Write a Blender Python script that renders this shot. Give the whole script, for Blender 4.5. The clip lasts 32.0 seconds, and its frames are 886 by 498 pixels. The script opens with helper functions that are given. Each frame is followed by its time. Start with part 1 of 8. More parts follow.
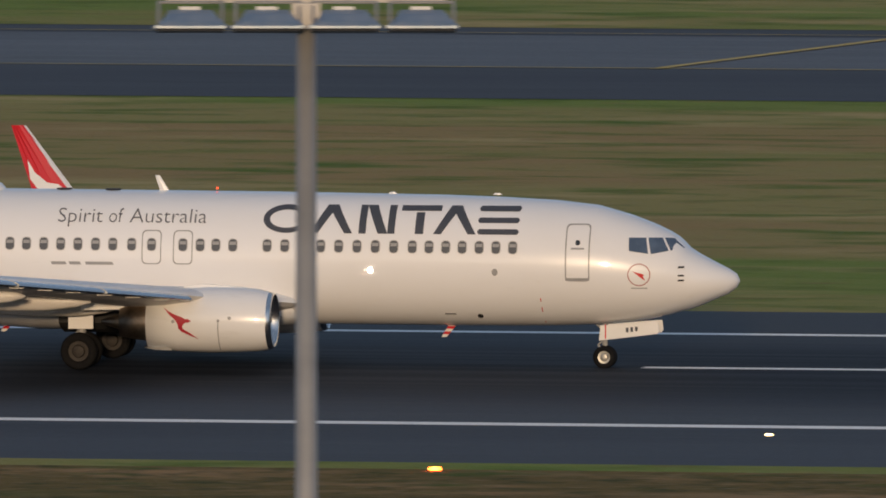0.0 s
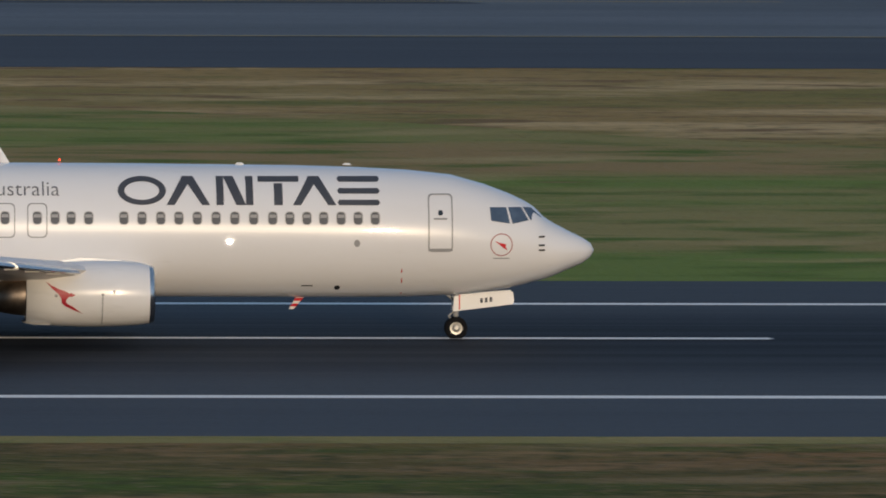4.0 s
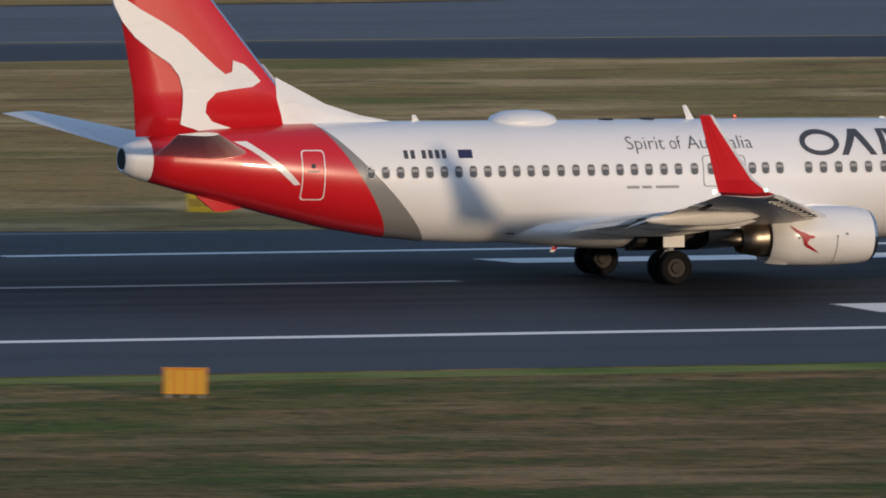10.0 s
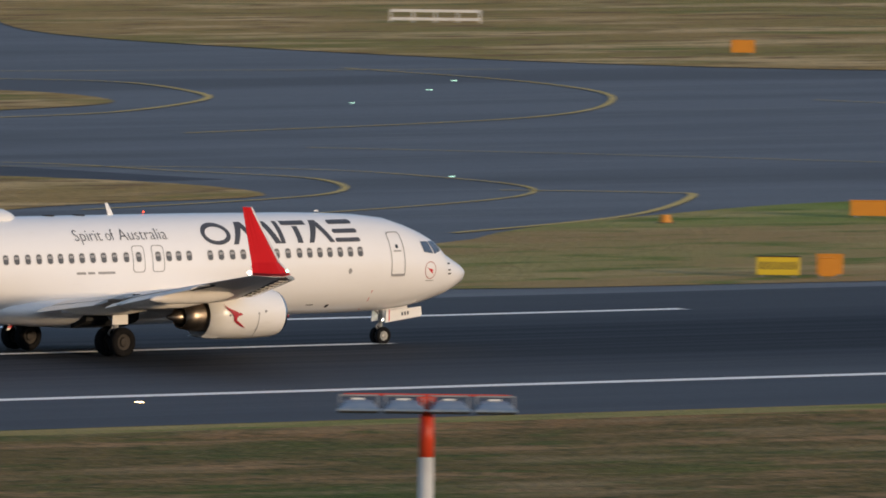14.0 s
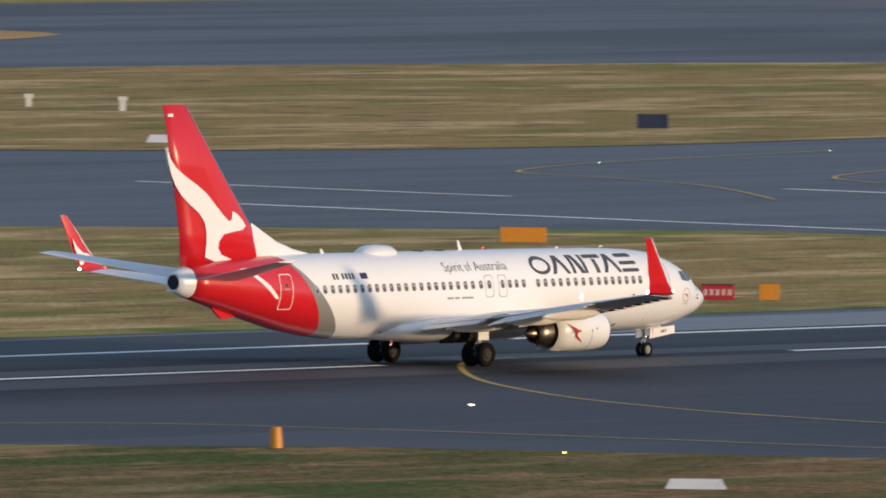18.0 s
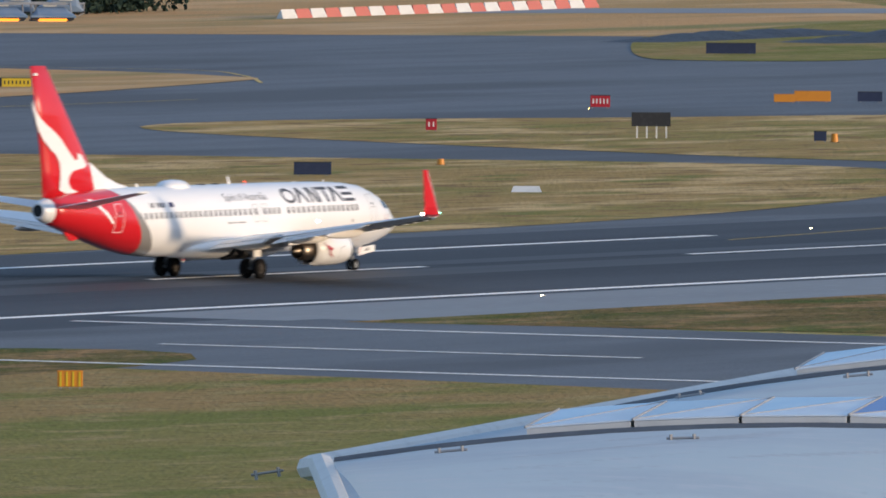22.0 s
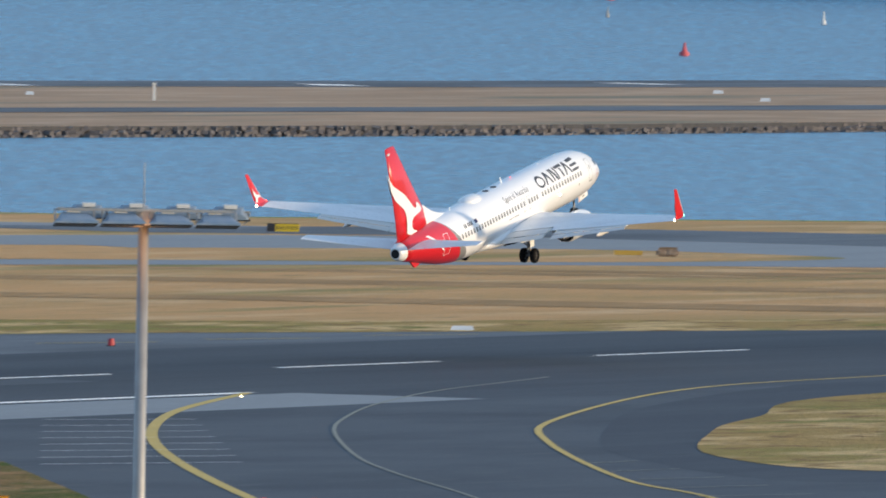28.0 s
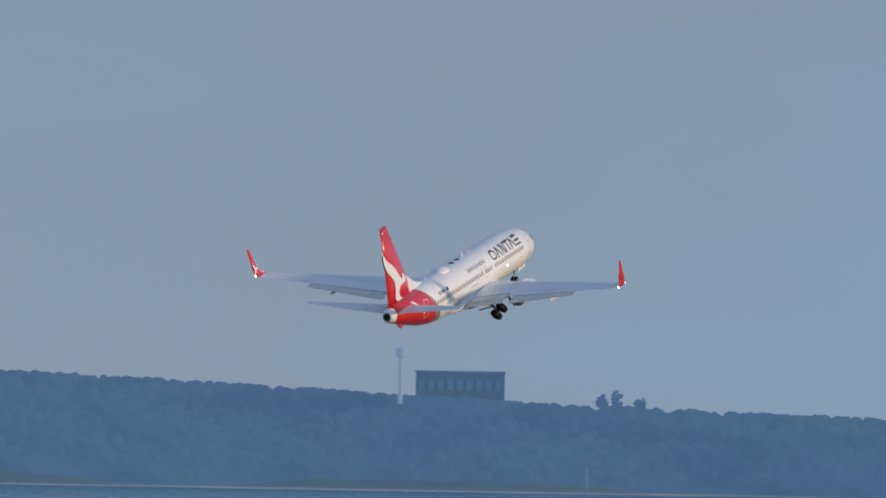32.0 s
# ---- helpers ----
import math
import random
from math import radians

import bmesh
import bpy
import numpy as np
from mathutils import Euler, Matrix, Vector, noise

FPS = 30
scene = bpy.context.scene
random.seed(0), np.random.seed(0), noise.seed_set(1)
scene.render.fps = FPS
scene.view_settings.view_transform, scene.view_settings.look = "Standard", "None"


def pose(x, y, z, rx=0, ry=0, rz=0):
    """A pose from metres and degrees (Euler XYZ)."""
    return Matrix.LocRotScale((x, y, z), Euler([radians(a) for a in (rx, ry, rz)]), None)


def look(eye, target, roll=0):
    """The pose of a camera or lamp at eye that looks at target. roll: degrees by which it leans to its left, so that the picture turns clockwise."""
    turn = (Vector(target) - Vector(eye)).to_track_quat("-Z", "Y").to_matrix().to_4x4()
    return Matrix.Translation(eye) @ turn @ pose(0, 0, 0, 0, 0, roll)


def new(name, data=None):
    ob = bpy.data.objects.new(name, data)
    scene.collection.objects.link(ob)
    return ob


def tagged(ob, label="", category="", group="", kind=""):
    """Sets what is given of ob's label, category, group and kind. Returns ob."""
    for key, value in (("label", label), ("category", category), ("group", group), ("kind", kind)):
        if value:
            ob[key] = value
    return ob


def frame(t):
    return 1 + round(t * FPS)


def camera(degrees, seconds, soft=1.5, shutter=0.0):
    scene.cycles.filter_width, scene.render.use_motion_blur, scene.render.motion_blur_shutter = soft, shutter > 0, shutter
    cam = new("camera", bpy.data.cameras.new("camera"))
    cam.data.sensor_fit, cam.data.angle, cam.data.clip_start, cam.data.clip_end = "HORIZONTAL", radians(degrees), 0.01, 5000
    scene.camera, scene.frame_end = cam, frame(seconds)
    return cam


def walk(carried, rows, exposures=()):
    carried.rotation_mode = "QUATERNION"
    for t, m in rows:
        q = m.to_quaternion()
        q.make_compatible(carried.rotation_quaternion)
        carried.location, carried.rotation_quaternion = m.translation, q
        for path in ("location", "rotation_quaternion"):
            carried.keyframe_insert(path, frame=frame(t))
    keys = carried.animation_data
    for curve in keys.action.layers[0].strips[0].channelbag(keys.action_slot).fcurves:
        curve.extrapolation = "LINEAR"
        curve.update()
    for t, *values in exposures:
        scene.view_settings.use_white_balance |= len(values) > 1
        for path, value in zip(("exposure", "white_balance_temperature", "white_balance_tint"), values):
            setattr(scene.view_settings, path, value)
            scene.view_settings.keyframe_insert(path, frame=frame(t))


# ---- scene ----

# A plane takes off along a runway at dusk; the camera stands on a hotel roof and pans after it.
# x runs along the runway, y away from the camera, z = 0 is the level of the runway's edges.
from mathutils.geometry import tessellate_polygon
EYE = (0.0, 0.0, 39.85)
MID = 639.07            # the runway's centre line
CROWN = 0.355           # its rise above the edges
cam = camera(2.3652, 32.0, soft=1.75, shutter=0.17)


def aim(yaw, pitch, roll):
    """The camera's pose: yaw from +y towards +x, in degrees."""
    a, b = radians(yaw), radians(pitch)
    way = Vector((math.sin(a) * math.cos(b), math.cos(a) * math.cos(b), math.sin(b)))
    return look(EYE, Vector(EYE) + way * 100, roll)


walk(cam, [(t, aim(yaw, pitch, roll)) for t, yaw, pitch, roll in [
    (0, -9.3080, -3.1759, 0.001), (0.5, -7.8856, -3.1882, 0.020), (1, -6.5791, -3.2034, 0.039), (1.5, -5.1328, -3.2143, 0.098),
    (2, -3.5891, -3.2241, 0.157), (2.5, -1.9140, -3.2388, 0.170), (3, 0.1360, -3.2557, 0.183), (3.5, 2.0508, -3.2684, 0.243),
    (4, 3.7200, -3.2878, 0.303), (4.5, 5.2775, -3.3031, 0.303), (5, 7.0777, -3.2740, 0.291), (5.5, 8.8827, -3.2178, 0.280),
    (6, 10.7133, -3.1576, 0.268), (6.5, 12.5897, -3.1168, 0.257), (7, 14.5537, -3.0740, 0.251), (7.5, 16.4796, -3.0442, 0.284),
    (8, 18.3082, -3.0293, 0.316), (8.5, 20.0503, -3.0164, 0.347), (9, 21.3289, -3.0768, 0.377), (9.5, 22.5921, -3.1661, 0.475),
    (10, 24.4722, -3.1304, 0.573), (10.5, 26.5245, -3.0635, 0.538), (11, 28.5639, -2.8255, 0.503), (11.5, 30.7458, -2.6785, 0.490),
    (12, 33.3148, -2.5557, 0.477), (12.5, 35.2455, -2.4975, 0.565), (13, 36.8747, -2.4795, 0.653), (13.5, 38.2986, -2.4726, 0.658),
    (14, 39.8864, -2.4651, 0.662), (14.5, 41.1389, -2.4327, 0.626), (15, 42.0741, -2.3797, 0.589), (15.5, 43.4865, -2.2465, 0.673),
    (16, 44.9455, -2.1823, 0.685), (16.5, 46.4141, -2.1144, 0.697), (17, 47.8359, -2.0472, 0.708), (17.5, 49.1548, -1.9851, 0.720),
    (18, 50.0251, -1.9668, 0.633), (18.5, 51.1896, -1.9298, 0.617), (19, 52.3107, -1.8966, 0.601), (19.5, 53.6087, -1.8675, 0.563),
    (20, 54.8307, -1.8334, 0.525), (20.5, 56.1483, -1.8016, 0.424), (21, 57.2825, -1.7762, 0.323), (21.5, 58.6564, -1.7746, 0.317),
    (22, 58.9182, -1.7813, 0.310), (22.5, 59.1715, -1.7722, 0.269), (23, 60.6203, -1.6534, 0.229), (23.5, 61.0098, -1.4463, 0.213),
    (24, 61.4933, -1.3027, 0.197), (24.5, 62.4280, -1.2413, 0.255), (25, 63.1089, -1.2130, 0.396), (25.5, 63.7276, -1.2198, 0.536),
    (26, 64.3199, -1.2289, 0.677), (26.5, 64.9211, -1.2071, 0.817), (27, 65.3228, -1.2075, 0.858), (27.5, 65.9732, -1.1877, 0.952),
    (28, 66.5950, -1.1050, 1.046), (28.5, 67.2137, -0.8791, 1.028), (29, 67.8785, -0.7002, 1.010), (29.5, 68.4116, -0.5070, 1.000),
    (30, 68.6762, -0.3636, 0.990), (30.5, 69.1440, -0.2308, 0.996), (31, 69.6636, -0.0914, 1.002), (31.5, 70.0729, 0.0759, 1.003),
    (32, 70.4376, 0.2300, 1.004),
]], exposures=[
    (0, 0.83, 6800, 12), (1.5, 0.83, 6720, 12), (3, 0.79, 6180, 9), (7, 0.72, 6010, 7), (8, 0.82, 6060, 11), (9, 0.91, 5690, 10), (10, 0.98, 6080, 11), (11, 1.23, 5760, 7.5), (12, 1.21, 6150, 8.5), (13, 1.14, 6380, 9), (14, 1.20, 6570, 11), (15.5, 1.22, 6620, 11), (18, 1.50, 6570, 11), (19.5, 1.69, 6520, 13),
    (21, 1.61, 6400, 12.5), (22, 1.74, 6200, 10.5), (23, 1.84, 6260, 10), (24, 1.92, 6360, 12), (27, 1.82, 6320, 9), (28, 1.94, 6200, 5), (29, 1.78, 6040, 3), (30, 1.52, 5800, 6), (31, 1.42, 5940, 9), (32, 1.21, 6170, 12.5)])

# ---- light ----
SUN = Vector((0.13, -1.0, 0.112)).normalized()      # towards the sun
world = bpy.data.worlds.new("sky")
scene.world = world
world.use_nodes = True
wn = world.node_tree
wn.nodes.clear()
sky = wn.nodes.new("ShaderNodeTexSky")
sky.sky_type, sky.sun_disc = "NISHITA", False
sky.sun_elevation, sky.sun_rotation = math.asin(SUN.z), math.atan2(SUN.x, SUN.y)
sky.air_density, sky.dust_density, sky.ozone_density = 1.0, 2.0, 2.0
# haze near the horizon keeps the colour of the sky some way above it
toward, lifted = wn.nodes.new("ShaderNodeTexCoord"), wn.nodes.new("ShaderNodeVectorMath")
lifted.operation = "ADD"
lifted.inputs[1].default_value = (0, 0, 0.30)
wn.links.new(toward.outputs["Generated"], lifted.inputs[0])
wn.links.new(lifted.outputs[0], sky.inputs[0])
back = wn.nodes.new("ShaderNodeBackground")
back.inputs["Strength"].default_value = 0.255
wout = wn.nodes.new("ShaderNodeOutputWorld")
# thin cloud: patches where the sky turns paler and greyer
cloud, thin, grey = wn.nodes.new("ShaderNodeTexNoise"), wn.nodes.new("ShaderNodeMapRange"), wn.nodes.new("ShaderNodeHueSaturation")
stretch = wn.nodes.new("ShaderNodeMapping")
stretch.inputs["Scale"].default_value = (1, 1, 5)
cloud.inputs["Scale"].default_value, cloud.inputs["Detail"].default_value = 7.0, 3
wn.links.new(toward.outputs["Generated"], stretch.inputs[0])
wn.links.new(stretch.outputs[0], cloud.inputs["Vector"])
thin.inputs["From Min"].default_value, thin.inputs["From Max"].default_value = 0.35, 0.65
thin.inputs["To Min"].default_value, thin.inputs["To Max"].default_value = 0.15, 0.85
wn.links.new(cloud.outputs[0], thin.inputs[0])
grey.inputs["Saturation"].default_value = 0.5
grey.inputs["Value"].default_value = 0.66
wn.links.new(thin.outputs[0], grey.inputs["Fac"])
wn.links.new(sky.outputs[0], grey.inputs["Color"])
# under thin high cloud the sky overhead is brighter than the hazy horizon
height, dome, dim = wn.nodes.new("ShaderNodeSeparateXYZ"), wn.nodes.new("ShaderNodeMapRange"), wn.nodes.new("ShaderNodeVectorMath")
wn.links.new(toward.outputs["Generated"], height.inputs[0])
dome.interpolation_type = "SMOOTHSTEP"
dome.inputs["From Min"].default_value, dome.inputs["From Max"].default_value = 0.0, 0.7
dome.inputs["To Min"].default_value, dome.inputs["To Max"].default_value = 0.52, 1.0
wn.links.new(height.outputs["Z"], dome.inputs[0])
dim.operation = "SCALE"
wn.links.new(grey.outputs[0], dim.inputs[0])
wn.links.new(dome.outputs[0], dim.inputs["Scale"])
wn.links.new(dim.outputs[0], back.inputs[0])
wn.links.new(back.outputs[0], wout.inputs[0])
sun = new("sun", bpy.data.lights.new("sun", "SUN"))
sun.data.energy, sun.data.angle, sun.data.color = 1.05, radians(2.5), (1.0, 0.73, 0.46)
sun.matrix_world = look((0, 0, 0), -SUN)

# ---- materials ----


def mat(name, base, rough=0.6, metal=0.0, spots=(), bump=0.0, bump_scale=20.0, emit=0.0, spread=0.0, coat=0.0, sheen=None, spec=0.5):
    """A material: base colour, then noise layers (scale, low, high, colour[, stretch in x]) mixed over it, and fine relief."""
    m = bpy.data.materials.new(name)
    m.use_nodes = True
    n, link = m.node_tree.nodes, m.node_tree.links.new
    b = n["Principled BSDF"]
    b.inputs["Roughness"].default_value, b.inputs["Metallic"].default_value = rough, metal
    b.inputs["Coat Weight"].default_value = coat
    b.inputs["Specular IOR Level"].default_value = spec
    if sheen:
        b.inputs["Sheen Weight"].default_value, b.inputs["Sheen Roughness"].default_value = sheen[0], 0.6
    geo = n.new("ShaderNodeTexCoord")
    rgb = n.new("ShaderNodeRGB")
    rgb.outputs[0].default_value = (*base, 1)
    out = rgb.outputs[0]
    for scale, low, high, colour, *stretch in spots:
        tex, ramp, mix = n.new("ShaderNodeTexNoise"), n.new("ShaderNodeMapRange"), n.new("ShaderNodeMix")
        tex.inputs["Scale"].default_value, tex.inputs["Detail"].default_value = scale, 5
        src = geo.outputs["Object"]
        if stretch:
            mp = n.new("ShaderNodeMapping")
            mp.inputs["Scale"].default_value = stretch[0]
            link(src, mp.inputs[0])
            src = mp.outputs[0]
        link(src, tex.inputs["Vector"])
        ramp.inputs["From Min"].default_value, ramp.inputs["From Max"].default_value = low, high
        link(tex.outputs[0], ramp.inputs[0])
        mix.data_type = "RGBA"
        link(ramp.outputs[0], mix.inputs["Factor"])
        link(out, mix.inputs["A"])
        mix.inputs["B"].default_value = (*colour, 1)
        out = mix.outputs["Result"]
    if spread:
        info, hsv = n.new("ShaderNodeObjectInfo"), n.new("ShaderNodeHueSaturation")
        rng = n.new("ShaderNodeMapRange")
        rng.inputs["To Min"].default_value, rng.inputs["To Max"].default_value = 1 - spread, 1 + spread
        link(info.outputs["Random"], rng.inputs[0])
        link(rng.outputs[0], hsv.inputs["Value"])
        link(out, hsv.inputs["Color"])
        out = hsv.outputs[0]
    link(out, b.inputs["Base Color"])
    if sheen:
        tint = n.new("ShaderNodeVectorMath")
        tint.operation = "SCALE"
        tint.inputs["Scale"].default_value = sheen[1]
        link(out, tint.inputs[0])
        link(tint.outputs[0], b.inputs["Sheen Tint"])
    if bump:
        tex, bp = n.new("ShaderNodeTexNoise"), n.new("ShaderNodeBump")
        tex.inputs["Scale"].default_value, tex.inputs["Detail"].default_value = bump_scale, 4
        link(geo.outputs["Object"], tex.inputs["Vector"])
        bp.inputs["Strength"].default_value, bp.inputs["Distance"].default_value = bump, 0.3 / bump_scale * 3
        link(tex.outputs[0], bp.inputs["Height"])
        link(bp.outputs[0], b.inputs["Normal"])
    if emit:
        link(out, b.inputs["Emission Color"])
        b.inputs["Emission Strength"].default_value = emit
    return m


GRASS = mat("grass", (0.165, 0.210, 0.050), 0.95, spots=(
    (0.018, 0.47, 0.57, (0.30, 0.205, 0.090), (0.25, 1.6, 1)), (0.03, 0.46, 0.58, (0.27, 0.225, 0.085), (0.5, 1.2, 1)), (0.09, 0.54, 0.70, (0.38, 0.29, 0.13), (0.6, 1.3, 1)),
    (0.25, 0.50, 0.68, (0.085, 0.135, 0.024), (0.6, 1.2, 1)), (1.3, 0.60, 0.9, (0.10, 0.12, 0.03)), (0.5, 0.58, 0.8, (0.25, 0.165, 0.075), (0.6, 1.2, 1))), bump=0.9, bump_scale=3.0, spec=0.1, sheen=(0.30, 2.2))
TAN_GRASS = mat("tan_grass", (0.34, 0.225, 0.088), 0.95, spots=(
    (0.025, 0.46, 0.62, (0.225, 0.185, 0.058), (0.7, 1.2, 1)), (0.08, 0.49, 0.63, (0.56, 0.39, 0.19), (0.5, 1.4, 1)),
    (0.28, 0.52, 0.66, (0.21, 0.13, 0.06), (0.6, 1.2, 1)), (0.12, 0.56, 0.68, (0.175, 0.165, 0.048), (0.6, 1.3, 1)), (1.2, 0.52, 0.8, (0.13, 0.11, 0.04))), bump=0.9, bump_scale=2.5, spec=0.1, sheen=(0.28, 2.0))
ROUGH_GRASS = mat("rough_grass", (0.165, 0.112, 0.040), 0.95, spots=(
    (0.035, 0.50, 0.60, (0.27, 0.150, 0.062), (0.4, 1.5, 1)), (0.028, 0.53, 0.62, (0.095, 0.125, 0.022), (0.5, 1.5, 1)),
    (0.05, 0.50, 0.62, (0.070, 0.095, 0.018), (0.6, 1.3, 1)), (0.16, 0.50, 0.66, (0.35, 0.205, 0.095), (0.5, 1.4, 1)),
    (0.7, 0.47, 0.72, (0.055, 0.060, 0.018)), (0.10, 0.56, 0.74, (0.33, 0.225, 0.11), (0.6, 1.5, 1)), (0.3, 0.56, 0.72, (0.07, 0.10, 0.02), (0.7, 1.2, 1)), (1.6, 0.56, 0.76, (0.30, 0.20, 0.10), (0.6, 1.2, 1))), bump=1.0, bump_scale=2.0, spec=0.1, sheen=(0.2, 2.2))
DRY_GRASS = mat("dry_grass", (0.52, 0.305, 0.14), 0.95, spots=(
    (0.02, 0.44, 0.66, (0.38, 0.25, 0.11), (0.5, 1.6, 1)), (0.06, 0.5, 0.70, (0.60, 0.40, 0.22), (0.4, 1.6, 1)),
    (0.03, 0.56, 0.68, (0.24, 0.205, 0.085), (0.25, 1.8, 1)), (0.25, 0.58, 0.8, (0.27, 0.20, 0.10), (0.4, 1.6, 1))), bump=0.7, bump_scale=2.0, spec=0.1, sheen=(0.25, 1.5))
OLIVE_GRASS = mat("olive_grass", (0.215, 0.185, 0.058), 0.95, spots=(
    (0.02, 0.45, 0.58, (0.30, 0.195, 0.08), (0.4, 1.5, 1)), (0.07, 0.48, 0.62, (0.165, 0.165, 0.042), (0.5, 1.4, 1)), (0.25, 0.52, 0.70, (0.32, 0.24, 0.105), (0.6, 1.2, 1)), (0.9, 0.52, 0.75, (0.12, 0.10, 0.035))), bump=0.9, bump_scale=2.5, spec=0.1, sheen=(0.25, 2.0))
SWATHE = mat("flattened_grass", (0.41, 0.245, 0.115), 0.95, spots=((0.05, 0.42, 0.62, (0.52, 0.305, 0.14), (0.5, 1.6, 1)), (0.3, 0.5, 0.75, (0.34, 0.21, 0.095), (0.4, 1.6, 1))), bump=0.7, bump_scale=2.0, spec=0.1)
ASPHALT = mat("asphalt", (0.212, 0.216, 0.222), 0.85, spots=(
    (0.05, 0.4, 0.7, (0.166, 0.170, 0.177), (0.3, 2.5, 1)), (0.5, 0.55, 0.8, (0.27, 0.262, 0.25), (0.15, 2, 1)), (0.018, 0.52, 0.62, (0.15, 0.152, 0.156), (0.5, 2, 1)),
    (6, 0.5, 0.9, (0.06, 0.06, 0.062))), bump=0.25, bump_scale=12, spec=0.1)
RUNWAY = mat("runway_asphalt", (0.112, 0.116, 0.124), 0.8, spots=(
    (0.04, 0.45, 0.7, (0.090, 0.094, 0.102), (0.2, 3, 1)), (0.7, 0.55, 0.85, (0.145, 0.14, 0.135), (0.06, 2.5, 1)),
    (8, 0.5, 0.9, (0.05, 0.05, 0.052))), bump=0.25, bump_scale=12, spec=0.1)


def rubber(m):
    """Tyre rubber laid down along the middle of the runway, thickest where aircraft touch down."""
    n, link = m.node_tree.nodes, m.node_tree.links.new
    base = n["Principled BSDF"].inputs["Base Color"]
    clean = base.links[0].from_socket
    co, sep = n.new("ShaderNodeTexCoord"), n.new("ShaderNodeSeparateXYZ")
    link(co.outputs["Object"], sep.inputs[0])

    def ramp(src, a, b, lo, hi):
        r = n.new("ShaderNodeMapRange")
        r.interpolation_type = "SMOOTHSTEP"
        for k, v in zip(("From Min", "From Max", "To Min", "To Max"), (a, b, lo, hi)):
            r.inputs[k].default_value = v
        link(src, r.inputs[0])
        return r.outputs[0]

    def times(a, b):
        q = n.new("ShaderNodeMath")
        q.operation = "MULTIPLY"
        link(a, q.inputs[0]), link(b, q.inputs[1])
        return q.outputs[0]
    stretch, streak = n.new("ShaderNodeMapping"), n.new("ShaderNodeTexNoise")
    stretch.inputs["Scale"].default_value = (0.012, 0.9, 1)
    link(co.outputs["Object"], stretch.inputs[0])
    link(stretch.outputs[0], streak.inputs["Vector"])
    streak.inputs["Scale"].default_value, streak.inputs["Detail"].default_value = 1.0, 4
    across = times(ramp(sep.outputs["Y"], 619.0, 634.5, 0.0, 1.0), ramp(sep.outputs["Y"], 645.0, 663.0, 1.0, 0.25))
    amount = times(times(across, ramp(streak.outputs[0], 0.30, 0.58, 0.72, 1.0)), ramp(sep.outputs["X"], 620.0, 900.0, 0.97, 0.30))
    mix = n.new("ShaderNodeMix")
    mix.data_type = "RGBA"
    link(amount, mix.inputs["Factor"])
    link(clean, mix.inputs["A"])
    mix.inputs["B"].default_value = (0.021, 0.024, 0.030, 1)
    link(mix.outputs["Result"], base)


rubber(RUNWAY)
SHOULDER = mat("shoulder_asphalt", (0.335, 0.33, 0.32), 0.85, spots=(
    (0.06, 0.4, 0.7, (0.31, 0.305, 0.30), (0.3, 2.5, 1)), (1.5, 0.55, 0.85, (0.42, 0.41, 0.40), (0.3, 1, 1))), bump=0.2, bump_scale=10, spec=0.1)
DARK_ASPHALT = mat("dark_asphalt", (0.048, 0.050, 0.056), 0.8, spots=(
    (0.1, 0.4, 0.7, (0.058, 0.060, 0.064), (0.4, 2, 1)), (4, 0.5, 0.9, (0.032, 0.033, 0.036))), bump=0.25, bump_scale=10, spec=0.1)
TAXI_SHOULDER = mat("taxiway_shoulder", (0.095, 0.098, 0.108), 0.85, spots=(
    (0.05, 0.4, 0.7, (0.115, 0.118, 0.125), (0.3, 2.5, 1)), (0.8, 0.55, 0.8, (0.075, 0.077, 0.084), (0.1, 2, 1))), bump=0.25, bump_scale=12, spec=0.1)
EXIT_ASPHALT = mat("exit_asphalt", (0.135, 0.139, 0.147), 0.85, spots=(
    (0.04, 0.42, 0.66, (0.100, 0.104, 0.112), (0.6, 1.4, 1)), (0.5, 0.55, 0.8, (0.165, 0.163, 0.160), (0.2, 2, 1)), (6, 0.5, 0.9, (0.06, 0.06, 0.062))), bump=0.25, bump_scale=12, spec=0.1)
CONCRETE = mat("concrete_pavement", (0.64, 0.555, 0.455), 0.85, spots=(
    (0.06, 0.40, 0.62, (0.45, 0.405, 0.35), (3.0, 0.35, 1)), (0.35, 0.50, 0.70, (0.72, 0.645, 0.55), (1.6, 0.12, 1)), (0.5, 0.56, 0.72, (0.32, 0.31, 0.30), (1.2, 0.10, 1)), (0.045, 0.60, 0.66, (0.24, 0.24, 0.24), (0.8, 2.2, 1))), bump=0.2, bump_scale=8, spec=0.1)
WHITE_LINE = mat("white_line_paint", (0.82, 0.82, 0.80), 0.6, spots=((0.8, 0.5, 0.9, (0.62, 0.62, 0.61), (0.1, 2, 1)), (9, 0.6, 0.9, (0.3, 0.3, 0.3))), sheen=(0.35, 1.1), spec=0.15)
WORN_LINE = mat("worn_white_line_paint", (0.34, 0.35, 0.36), 0.7, spots=((0.8, 0.45, 0.8, (0.18, 0.19, 0.20), (0.1, 2, 1)), (5, 0.55, 0.8, (0.06, 0.06, 0.065))), spec=0.15)
FADED_LINE = mat("faded_line_paint", (0.34, 0.31, 0.24), 0.7, spots=((0.9, 0.45, 0.85, (0.24, 0.23, 0.19)), (9, 0.6, 0.9, (0.12, 0.11, 0.09))), spec=0.15)
